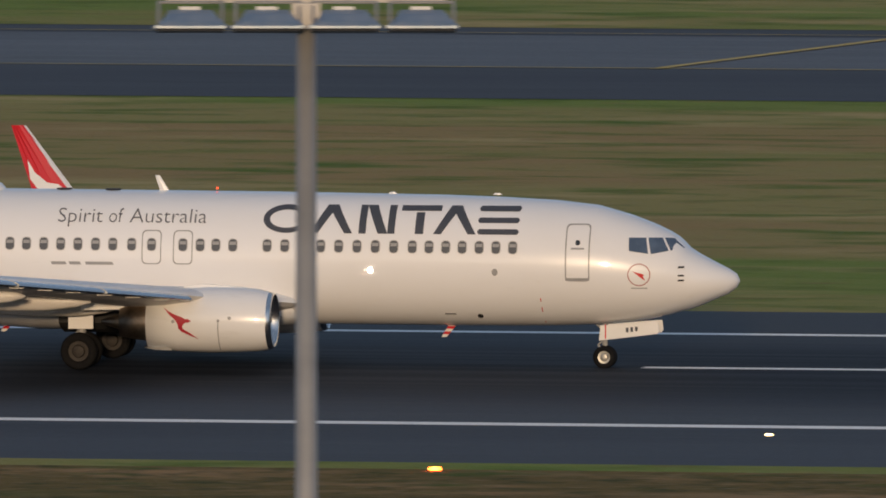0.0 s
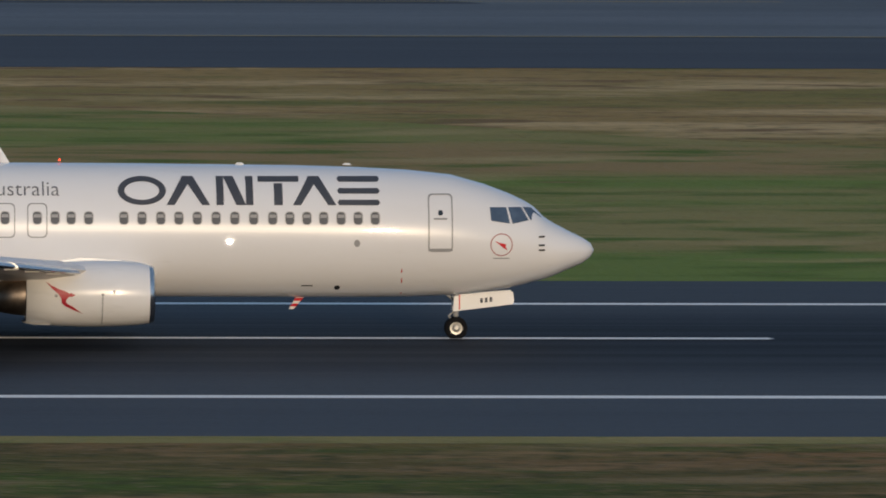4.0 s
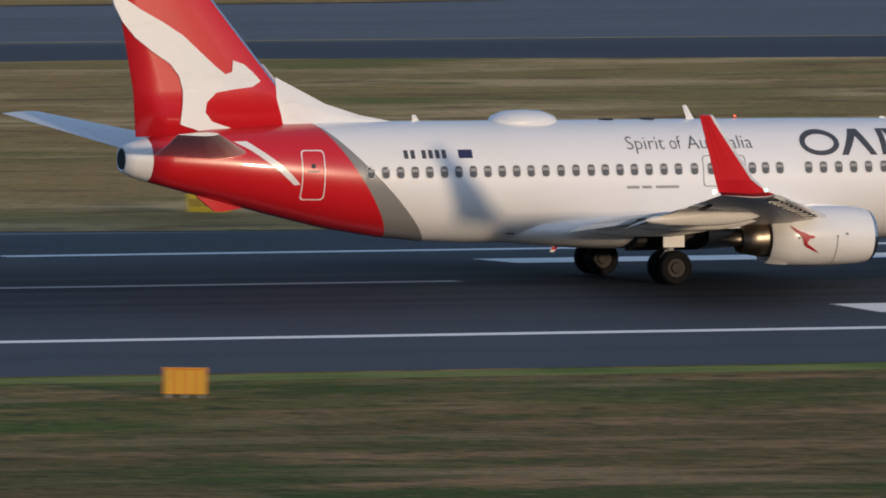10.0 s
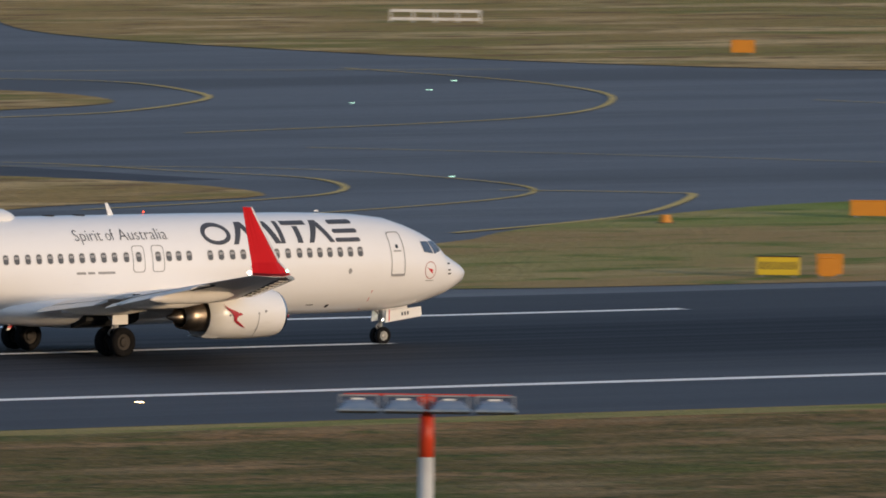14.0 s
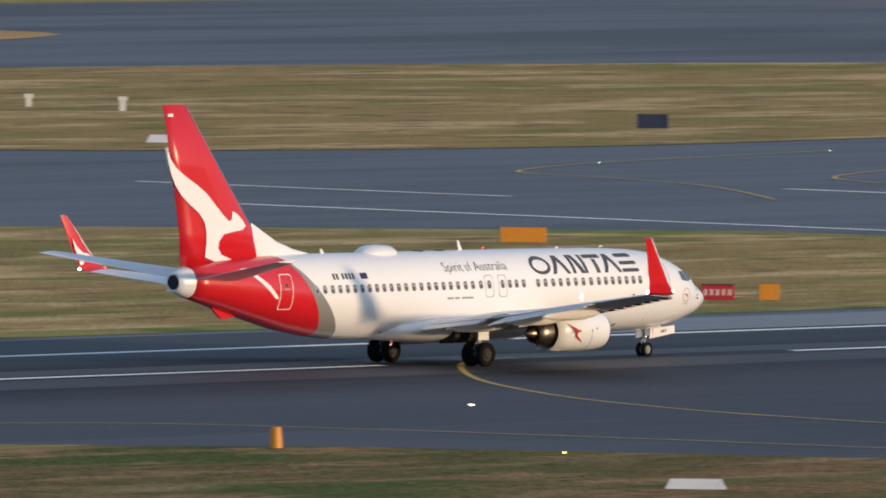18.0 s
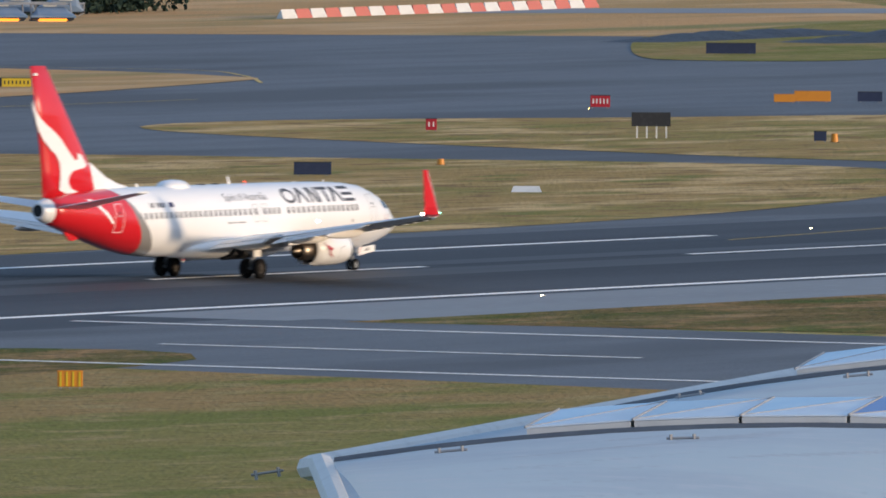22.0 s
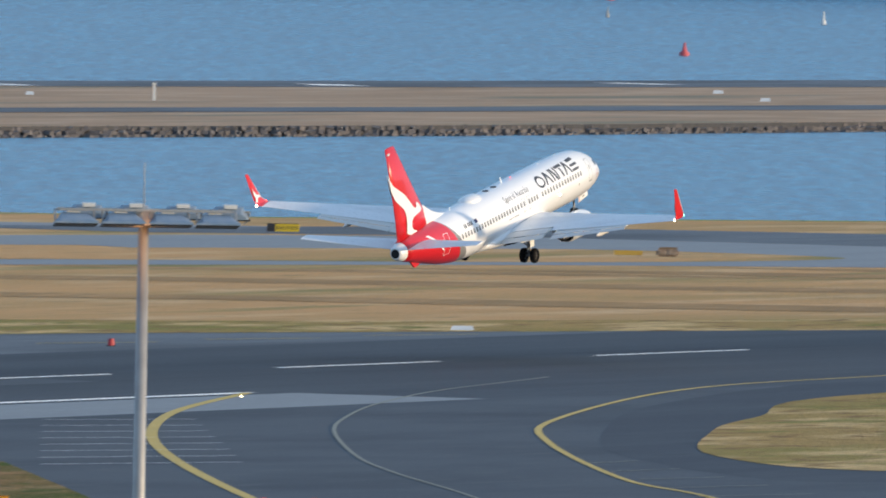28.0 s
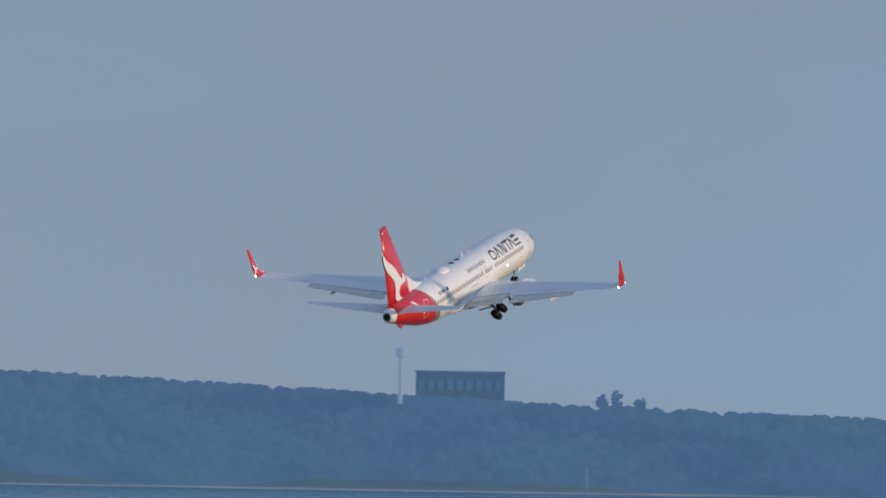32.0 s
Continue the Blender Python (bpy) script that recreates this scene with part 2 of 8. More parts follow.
YELLOW_LINE = mat("yellow_line_paint", (0.50, 0.36, 0.10), 0.6, spots=((0.9, 0.45, 0.85, (0.34, 0.26, 0.10)), (9, 0.6, 0.9, (0.12, 0.10, 0.06))), sheen=(0.2, 1.5), spec=0.15)


# ---- making meshes ----


def mesh_of(name, bm, material, smooth=False):
    me = bpy.data.meshes.new(name)
    bm.normal_update()
    bm.to_mesh(me)
    bm.free()
    for m in material if isinstance(material, (list, tuple)) else [material]:
        me.materials.append(m)
    if smooth:
        for poly in me.polygons:
            poly.use_smooth = True
    return me


def thing(name, bm, material, label, category, group="", kind="", at=None, smooth=False):
    ob = new(name, mesh_of(name, bm, material, smooth))
    if at is not None:
        ob.matrix_world = at
    return tagged(ob, label, category, group, kind)


def empty(name, label, category, group="", at=None, kind=""):
    ob = new(name)
    ob.empty_display_size = 0.5
    if at is not None:
        ob.matrix_basis = at
    return tagged(ob, label, category, group, kind)


def part(name, bm, material, parent, label="", at=None, smooth=False, kind=""):
    ob = new(name, bm if isinstance(bm, bpy.types.Mesh) else mesh_of(name, bm, material, smooth))
    ob.parent = parent
    if at is not None:
        ob.matrix_basis = at
    return tagged(ob, label, kind=kind)


def box(bm, lo, hi, m=None):
    """A box between two corners, turned by m."""
    vs = [bm.verts.new((m or Matrix()) @ Vector((x, y, z))) for z in (lo[2], hi[2]) for x, y in ((lo[0], lo[1]), (hi[0], lo[1]), (hi[0], hi[1]), (lo[0], hi[1]))]
    for f in ((3, 2, 1, 0), (4, 5, 6, 7), (0, 1, 5, 4), (1, 2, 6, 5), (2, 3, 7, 6), (3, 0, 4, 7)):
        bm.faces.new([vs[i] for i in f])
    return bm


def tube(bm, rings, closed=True, n=12):
    """Skin over rings: each (centre, u axis, v axis, ru, rv) or a list of points."""
    rows = []
    for ring in rings:
        if isinstance(ring, tuple) and len(ring) == 5:
            c, u, v, ru, rv = ring
            ring = [Vector(c) + Vector(u) * (ru * math.cos(2 * math.pi * k / n)) + Vector(v) * (rv * math.sin(2 * math.pi * k / n)) for k in range(n)]
        rows.append([bm.verts.new(p) for p in ring])
    for a, b in zip(rows, rows[1:]):
        for k in range(len(a)):
            j = (k + 1) % len(a)
            bm.faces.new((a[k], a[j], b[j], b[k]))
    if closed:
        bm.faces.new(rows[0][::-1])
        bm.faces.new(rows[-1])
    return bm


def rod(bm, a, b, ra, rb=None, n=10):
    """A round bar from a to b."""
    a, b = Vector(a), Vector(b)
    w = (b - a).normalized()
    u = w.orthogonal().normalized()
    v = w.cross(u)
    return tube(bm, [(a, u, v, ra, ra), (b, u, v, ra if rb is None else rb, ra if rb is None else rb)], n=n)


def plate(bm, outline, z0, z1):
    """An upright slab over a plan outline."""
    lo, hi = [bm.verts.new((x, y, z0)) for x, y in outline], [bm.verts.new((x, y, z1)) for x, y in outline]
    bm.faces.new(hi)
    bm.faces.new(lo[::-1])
    k = len(lo)
    for i in range(k):
        bm.faces.new((lo[i], lo[(i + 1) % k], hi[(i + 1) % k], hi[i]))
    bmesh.ops.recalc_face_normals(bm, faces=bm.faces[:])
    return bm


def curve_through(points, steps=8, closed=False):
    """A smooth line through plan points."""
    n, out = len(points), []
    for i in range(n if closed else n - 1):
        g = [points[(i + k) % n] if closed else points[min(max(i + k, 0), n - 1)] for k in (-1, 0, 1, 2)]
        for s in range(steps):
            t = s / steps
            out.append(tuple(0.5 * (2 * b + (c - a) * t + (2 * a - 5 * b + 4 * c - d) * t * t + (3 * b - a - 3 * c + d) * t ** 3) for a, b, c, d in zip(*g)))
    return out if closed else out + [tuple(points[-1])]


def level(y):
    """Height of the runway's crowned surface."""
    d = abs(y - MID)
    return CROWN * max(0.0, 1 - d / 22.5) - 0.001 * max(0.0, d - 22.5)


def ribbon(bm, points, width, z):
    """A flat painted line along plan points."""
    pts = [Vector((p[0], p[1], 0)) for p in points]
    rows = []
    for i, p in enumerate(pts):
        w = (pts[min(i + 1, len(pts) - 1)] - pts[max(i - 1, 0)]).normalized()
        s = Vector((-w.y, w.x, 0)) * width / 2
        rows.append([bm.verts.new((q.x, q.y, z + (level(q.y) if 600 < q.y < 676 else 0))) for q in (p - s, p + s)])
    for a, b in zip(rows, rows[1:]):
        bm.faces.new((a[0], b[0], b[1], a[1]))
    return bm


def sheet(name, outline, z, material, label, category, smooth=True, kind="structure", steps=6):
    bm = bmesh.new()
    pts = curve_through(outline, steps, True) if smooth else outline
    vs = [bm.verts.new((x, y, z)) for x, y in pts]
    for tri in tessellate_polygon([[Vector((x, y, 0)) for x, y in pts]]):
        bm.faces.new([vs[i] for i in tri])
    bm.normal_update()
    bmesh.ops.reverse_faces(bm, faces=[f for f in bm.faces if f.normal.z < 0])
    return thing(name, bm, material, label, category, kind=kind)


# ---- ground, water, pavements ----
LAND = [(-2500, -1500), (2300, -1500), (2300, 300), (2260, 620), (2235, 800), (2130, 838), (2105, 850), (2030, 900), (2014, 935), (2008, 992), (2040, 1020), (2080, 1090),
        (2060, 1250), (1850, 1700), (1500, 2600), (-2500, 2600)]
bm = bmesh.new()
plate(bm, LAND, -4.0, 0.0)
bmesh.ops.triangulate(bm, faces=bm.faces[:])
thing("ground", bm, GRASS, "mown green and brown grass of an airfield", "ground", kind="structure")

WATER = mat("sea_water", (0.062, 0.255, 0.385), 0.25, spots=((0.02, 0.4, 0.7, (0.078, 0.285, 0.415), (0.3, 1, 1)),))
_n, _l = WATER.node_tree.nodes, WATER.node_tree.links.new
_n["Principled BSDF"].inputs["Specular IOR Level"].default_value = 0.35
_co = _n.new("ShaderNodeTexCoord")
# painted dark streaks stand in for wavelets' shading, several times longer than wide
_turn, _long, _wave, _lo, _dark = _n.new("ShaderNodeVectorRotate"), _n.new("ShaderNodeMapping"), _n.new("ShaderNodeTexNoise"), _n.new("ShaderNodeMapRange"), _n.new("ShaderNodeMix")
_turn.rotation_type = "Z_AXIS"
_turn.inputs["Angle"].default_value = radians(-24)
_long.inputs["Scale"].default_value = (0.055, 0.42, 1)
_wave.inputs["Scale"].default_value, _wave.inputs["Detail"].default_value = 1.0, 5
_l(_co.outputs["Object"], _turn.inputs["Vector"])
_l(_turn.outputs[0], _long.inputs[0])
_l(_long.outputs[0], _wave.inputs["Vector"])
_lo.inputs["From Min"].default_value, _lo.inputs["From Max"].default_value = 0.36, 0.66
_l(_wave.outputs[0], _lo.inputs[0])
_base = _n["Principled BSDF"].inputs["Base Color"]
_dark.data_type = "RGBA"
_l(_lo.outputs[0], _dark.inputs["Factor"])
_l(_base.links[0].from_socket, _dark.inputs["A"])
_dark.inputs["B"].default_value = (0.016, 0.105, 0.185, 1)
_l(_dark.outputs["Result"], _base)
_w1, _b1 = _n.new("ShaderNodeTexNoise"), _n.new("ShaderNodeBump")
_w1.inputs["Scale"].default_value, _w1.inputs["Detail"].default_value = 0.25, 6
_l(_co.outputs["Object"], _w1.inputs["Vector"])
_b1.inputs["Strength"].default_value, _b1.inputs["Distance"].default_value = 0.9, 1.2
_l(_w1.outputs[0], _b1.inputs["Height"])
_l(_b1.outputs[0], _n["Principled BSDF"].inputs["Normal"])
# the bay's surface rises a little towards the far shore, as the eye sees it over that distance
bm = bmesh.new()
rows = []
for r, z in ((0, -1.0), (2500, -1.0), (3300, -0.6), (4000, 1.6), (4900, 4.6)):
    rows.append([bm.verts.new((r * math.sin(a), r * math.cos(a), z)) for a in [radians(30 + 4 * k) for k in range(24)]])
for a, b in zip(rows[1:], rows[2:]):
    for k in range(23):
        bm.faces.new((a[k], a[k + 1], b[k + 1], b[k]))
hub = bm.verts.new((0, 0, -1.0))
for k in range(23):
    bm.faces.new((hub, rows[1][k + 1], rows[1][k]))
bmesh.ops.delete(bm, geom=rows[0], context="VERTS")
bmesh.ops.recalc_face_normals(bm, faces=bm.faces[:])
thing("water", bm, WATER, "rippled blue sea water of the bay", "water", kind="structure")

# runway with a crowned section
bm = bmesh.new()
prof = [600, 616.57, 628, MID, 650, 661.57, 674.5]
xs = [-900, 2050]
rows = [[bm.verts.new((x, y, level(y) + 0.03)) for y in prof] for x in xs]
for k in range(len(prof) - 1):
    bm.faces.new((rows[0][k], rows[1][k], rows[1][k + 1], rows[0][k + 1]))
thing("runway", bm, RUNWAY, "dark asphalt runway with rubber marks", "runway", kind="structure")

PAVE = "weathered grey asphalt of a taxiway"
sheet("taxiway", [(-900, 812), (60, 812), (105, 812), (100, 673), (1720, 673), (1720, 1000), (1500, 1130), (1000, 1140), (270, 1060), (200, 960), (120, 872), (-900, 871)], 0.012, ASPHALT, PAVE, "taxiway", False)
sheet("taxiway", [(105, 601), (118, 560), (128, 480), (185, 480), (194, 580), (207, 601)], 0.016, DARK_ASPHALT, PAVE, "taxiway", False)
sheet("taxiway", [(684, 601), (697, 590), (709, 565), (722, 520), (745, 430), (795, 430), (767, 565), (767, 582), (776, 594), (800, 601)], 0.016, EXIT_ASPHALT, PAVE, "taxiway", False)
sheet("taxiway", [(1209, 601), (1230, 571), (1225, 560), (1165, 527), (1123, 505), (1000, 440), (1100, 420), (1250, 490), (1600, 590), (1700, 601)], 0.016, EXIT_ASPHALT, PAVE, "taxiway", False)
sheet("cross_runway", [(899, 440), (972, 440), (996, 676), (996, 1140), (928, 1140), (925, 676)], 0.020, ASPHALT, "asphalt runway crossing the main runway", "runway", False)
sheet("apron", [(-900, 300), (1000, 300), (1000, 480), (-900, 480)], 0.008, CONCRETE, "pale concrete aircraft apron", "apron", False)
sheet("concrete_taxiway", [(233, 676), (243, 746), (240, 777), (240, 830), (238, 883), (241, 960), (285, 960), (274.7, 892), (270.7, 835), (269.2, 820), (267.2, 789), (272.9, 773.4), (272.6, 766), (268.3, 745), (267, 720), (269, 704), (274, 690), (282, 676)], 0.024, CONCRETE, "pale streaked concrete taxiway", "taxiway", False)

# darker shoulders of the parallel taxiway
sheet("taxiway_shoulder", [(-900, 811.5), (104, 811.5), (104, 837.2), (-900, 837.2)], 0.018, TAXI_SHOULDER, "dark asphalt shoulder of a taxiway", "shoulder", False)
sheet("taxiway_shoulder", [(-900, 864.5), (58, 864.5), (54, 871.5), (-900, 871.5)], 0.018, TAXI_SHOULDER, "dark asphalt shoulder of a taxiway", "shoulder", False)
sheet("taxiway_shoulder", [(106, 809), (150, 808.5), (192, 807.6), (209, 804.8), (217, 800.8), (224.4, 796.6), (289, 794), (289, 776), (238, 776), (190, 786), (187, 745), (182, 677), (106, 677)], 0.019, TAXI_SHOULDER, "dark asphalt connector beside a taxiway", "shoulder", False)
sheet("taxiway_shoulder", [(290, 776), (290, 797), (335, 806.5), (400, 805.6), (504, 800.8), (549, 798), (577, 802.5), (632, 802.8), (632, 772)], 0.026, TAXI_SHOULDER, "dark asphalt shoulder of a taxiway", "shoulder", False)

ISLANDS = [
    [(184, 679), (187, 745), (187.2, 765), (187.4, 783), (189.5, 798.5), (196, 799), (202.3, 795), (206.4, 789.8), (209, 787.3), (214, 789), (222, 791.8), (230, 787), (238, 775), (237, 746), (226, 690), (220, 679)],
    [(360, 675), (330, 675), (300, 675), (286, 679), (276, 692), (271.5, 706), (270.0, 712), (268.6, 719.6), (270.6, 745), (271.9, 753), (276.4, 769.5), (280.8, 781), (283.2, 785.4), (292, 786.2), (305, 785), (326, 786), (345, 793), (379, 789), (409, 789), (424, 773), (430, 751), (415, 700), (405, 679)],
    [(450, 735), (465, 696), (490, 690), (524, 701), (561, 716), (600, 749), (622, 757), (626, 775), (612, 781), (532, 776), (494, 786), (462, 795)],
    [(573, 679), (601, 717), (629, 735), (646, 741), (672, 742), (700, 738), (722, 731), (800, 768), (876, 789), (918, 761), (927, 745), (922, 690), (905, 679)],
    [(1000, 679), (1002, 746), (1000, 763), (998, 791), (1007, 807), (1047, 826), (1119, 828), (1144, 841), (1243, 838), (1256, 800), (1264, 775), (1268, 730), (1210, 696), (1128, 680)],
    [(1284, 731), (1298, 723), (1381, 765), (1403, 779), (1398, 800), (1376, 813), (1347, 829), (1318, 818), (1290, 760)],
    [(1305, 690), (1313, 679), (1359, 675), (1406, 669.5), (1430, 690), (1440, 720), (1447, 744), (1430, 746), (1380, 723)],
    [(181, 890), (190, 868), (212, 863), (222, 867), (227, 878), (214, 892)],
    [(281, 864), (300, 849), (350, 841), (390, 843), (402, 868), (350, 905), (300, 890)],
    [(490, 852), (527, 838), (570, 830), (601, 837), (631, 848), (642, 866), (632, 880), (608, 885), (559, 890), (510, 882)],
    [(655, 888), (680, 868), (694, 866), (690, 852), (678, 845), (661, 843)],
    [(585, 955), (659, 958), (705, 978), (690, 1004), (610, 990)],
    [(759, 947), (748, 910), (757, 873), (800, 854), (834, 844), (900, 842), (916, 925), (918, 968), (884, 985), (810, 1000)],
    [(991, 893), (1006, 871), (1038, 861), (1074, 863), (1140, 872), (1200, 890), (1243, 908), (1264, 935), (1221, 981), (1147, 1003), (1090, 992), (1020, 930)],
    [(1140, 1042), (1224, 1064), (1216, 1100), (1150, 1088)],
    [(1318, 998), (1392, 1013), (1458, 1015), (1482, 999), (1465, 987), (1340, 976)],
    [(1327, 942), (1369, 923), (1340, 904), (1313, 920)],
    [(1480, 995), (1477, 930), (1468, 906), (1452, 895), (1379, 880), (1372, 905), (1377, 925), (1420, 985)],
    [(1487, 768), (1547, 799), (1640, 800), (1600, 822), (1535, 832), (1510, 810)],
    [(1262, 511), (1279, 534), (1333, 557), (1370, 569), (1441, 588), (1600, 586), (1450, 520), (1330, 490)],
]
for k, outline in enumerate(ISLANDS):
    sheet("grass_island", outline, 0.035 + 0.001 * k, DRY_GRASS if k in (14, 15, 16, 17) else TAN_GRASS if k in (0, 1, 2, 7, 8, 4, 5, 6, 9, 10, 11, 12, 13, 18, 19) else GRASS, "mown grass island between taxiways", "grass", kind="stuff")
sheet("grass_field", [(-900, 871), (55, 871), (70, 900), (60, 1500), (-900, 1500)], 0.03, GRASS, "mown grass beyond the taxiway", "grass", False, "stuff")
sheet("grass_verge", [(-12, 809), (104, 809), (103, 735), (88, 742), (62, 757), (45, 775), (22, 792)], 0.005, TAN_GRASS, "tan grass verge beside the taxiway", "grass", True, "stuff")
sheet("grass_edge", [(-900, 597.2), (104, 597.2), (103, 600.1), (-900, 600.1)], 0.033, GRASS, "greener grass along the runway's edge", "grass", False, "stuff")
sheet("grass_edge", [(212, 597.4), (690, 597.0), (686, 600.1), (214, 600.1)], 0.033, GRASS, "greener grass along the runway's edge", "grass", False, "stuff")
sheet("grass_strip", [(-900, 560), (118, 560), (104, 600), (-900, 600)], 0.03, ROUGH_GRASS, "rough brown and green grass beside the runway", "grass", False, "stuff")
sheet("grass_strip", [(207, 601), (196, 588), (190, 520), (700, 520), (709, 566), (697, 590), (684, 600)], 0.03, ROUGH_GRASS, "rough brown and green grass beside the runway", "grass", False, "stuff")
sheet("grass_strip", [(800, 601), (776, 594), (767, 582), (767, 565), (790, 470), (899, 470), (925, 600)], 0.03, OLIVE_GRASS, "mown olive and brown grass beside the runway", "grass", False, "stuff")
sheet("grass_verge", [(776, 600), (925, 600), (922, 574), (772, 577)], 0.036, ROUGH_GRASS, "rough brown grass verge beside the runway", "grass", True, "stuff")
sheet("grass_strip", [(985, 600), (1209, 601), (1230, 571), (1225, 560), (1165, 527), (1123, 505), (1075, 545), (990, 560)], 0.03, ROUGH_GRASS, "rough brown and green grass beside the runway", "grass", False, "stuff")
sheet("dry_field", [(1470, 737), (1530, 702), (1620, 676), (2050, 674), (2200, 690), (2225, 800), (2125, 834), (2095, 850), (2022, 898), (2006, 935), (2000, 990), (1900, 1040), (1790, 1035),
                    (1690, 905), (1640, 880), (1560, 790)], 0.03, DRY_GRASS, "dry tan grass by the shore", "grass", False, "stuff")
sheet("dry_field", [(1655, 908), (1725, 984), (1780, 1030), (1990, 1130), (1950, 1300), (1600, 1300), (1500, 1100), (1590, 1010)], 0.03, DRY_GRASS, "dry tan grass by the shore", "grass", False, "stuff")

sheet("works_road", [(1560, 868), (1590, 888), (1642, 901), (1660, 897), (1700, 876), (1740, 855), (1725, 842), (1673, 864), (1635, 872), (1610, 869), (1579, 856)], 0.05, SHOULDER, "pale grey asphalt road beside earth works", "road", False)
sheet("taxiway_shoulder", [(1248, 522), (1262, 531), (1275, 539), (1294, 548.5), (1326, 562), (1373, 580), (1414, 592), (1445, 599), (1473, 602), (1600, 604), (1600, 580), (1400, 510), (1266, 500), (1235, 508)], 0.024, TAXI_SHOULDER, "dark asphalt shoulder round a grass island", "shoulder", True)
sheet("grass_edge", [(1440, 742), (1563.4, 757.8), (1569.5, 730.3), (1596.5, 707.4), (1662, 679), (1720, 655), (1690, 640), (1625, 664), (1566, 689), (1521, 708), (1490, 724)], 0.034, TAN_GRASS, "greener grass along the edge of the dry field", "grass", False, "stuff")
sheet("road", [(1880, 880), (1930, 862), (1961, 844), (1960, 801), (1962, 775), (1971, 754), (1985, 710), (1930, 690), (1907, 729), (1866, 763), (1848, 784), (1826, 808), (1850, 822), (1868, 845)], 0.050, SHOULDER, "wide pale grey road through dry grass", "road", False)
sheet("road", [(1940, 905), (1968, 880), (2009, 865), (2022, 827), (2022, 800), (2016, 771), (2040, 720), (1985, 700), (1971, 754), (1962, 775), (1960, 801), (1961, 844), (1935, 870)], 0.056, ASPHALT, "dark grey perimeter road by the shore", "road", False)
sheet("grass_patch", [(700, 725), (740, 733), (800, 762), (876, 783), (914, 757), (922, 742), (918, 692), (903, 682), (790, 681), (720, 690)], 0.040, TAN_GRASS, "dry tan grass on a grass island", "grass", True, "stuff")
# darker swathes where the dry grass lies flat
for k, (x, y, l, w) in enumerate(((1860, 735, 60, 8), (1792, 777, 60, 6), (1720, 800, 60, 6), (1750, 750, 130, 9), (1825, 745, 70, 8), (1680, 731, 70, 8), (1690, 702, 90, 10), (1655, 775, 80, 9), (1620, 812, 70, 8))):
    e, f = Vector((0.42, -0.907)), Vector((0.907, 0.42))
    ends = [Vector((x, y)) + e * (l * 1.3 * u) + f * (w * 2.2 * v) for u, v in ((-0.5, 0), (-0.2, 0.4), (0.1, 0.5), (0.35, 0.3), (0.5, 0), (0.2, -0.4), (-0.15, -0.5), (-0.4, -0.25))]
    sheet("dry_swathe", [(p.x, p.y) for p in ends], 0.038 + 0.004 * k, SWATHE, "flattened darker swathe of dry grass", "grass", True, "stuff")
sheet("dry_tongue", [(1790, 838), (1850, 842), (1895, 820), (1910, 808), (1905, 785), (1893, 779), (1871, 781), (1849, 788), (1822, 806)], 0.062, DRY_GRASS, "tongue of dry tan grass between two roads", "grass", True, "stuff")
# long strip of made ground in the bay, with the second runway
NEAR_EDGE = [(1900, 1700), (2150, 1400), (2250, 1300), (2346, 1214), (2408, 1196), (2561, 1170), (2666, 1153), (2782, 1145), (3037, 1119), (4500, 1060)]
FAR_EDGE = [(2450, 2000), (2690, 1640), (2749, 1529), (2790, 1490), (2858, 1443), (3023, 1382), (3150, 1362), (3300, 1345), (3609, 1331), (4500, 1290)]
bm = bmesh.new()
plate(bm, NEAR_EDGE + FAR_EDGE[::-1], -4, 0.6)
bmesh.ops.triangulate(bm, faces=bm.faces[:])
SPIT_GRASS = mat("spit_grass", (0.52, 0.335, 0.21), 0.95, spots=(
    (0.02, 0.44, 0.66, (0.42, 0.275, 0.17), (0.5, 1.6, 1)), (0.06, 0.5, 0.70, (0.60, 0.41, 0.27), (0.4, 1.6, 1)), (0.03, 0.56, 0.68, (0.30, 0.25, 0.17), (0.25, 1.8, 1))), bump=0.7, bump_scale=2.0, spec=0.1)
SEA_STONE = mat("wet_stone", (0.05, 0.049, 0.051), 0.85, spots=((0.4, 0.5, 0.8, (0.075, 0.072, 0.07)),), bump=0.5, bump_scale=2)
bm.normal_update()
for f in bm.faces:
    if abs(f.normal.z) < 0.5:
        f.material_index = 1        # the stone bank
thing("spit", bm, [SPIT_GRASS, SEA_STONE], "long low spit of tan grass in the bay", "land", kind="structure")

far_strip = [(2560, 1750), (2675, 1560), (2735, 1464), (2798, 1413), (2960, 1350), (3066, 1326), (3188, 1306), (3500, 1291), (4500, 1245)]
sheet("spit_runway", far_strip + [(x - 2, y - 2) for x, y in FAR_EDGE[:1:-1]] + [(2690, 1638), (2600, 1800)], 0.65, ASPHALT, "distant grey runway strip on the spit", "runway", False)
for x0, y0, x1, y1 in ((2965.6, 1361.6, 2971.1, 1355.6), (3051.9, 1344.7, 3057.6, 1338.5), (3284.2, 1311.4, 3293.7, 1305.1), (3295.5, 1304.8, 3308.5, 1302.4), (3155.5, 1334.8, 3163.6, 1333.3), (2699.9, 1511.3, 2708, 1502.8), (2746.7, 1462.4, 2755.5, 1453.2)):
    bm = ribbon(bmesh.new(), [(x0, y0), (x1, y1)], 13.0, 0.70)
    bmesh.ops.recalc_face_normals(bm, faces=bm.faces[:])
    part("white_bar", bm, WHITE_LINE, bpy.data.objects["spit_runway"])
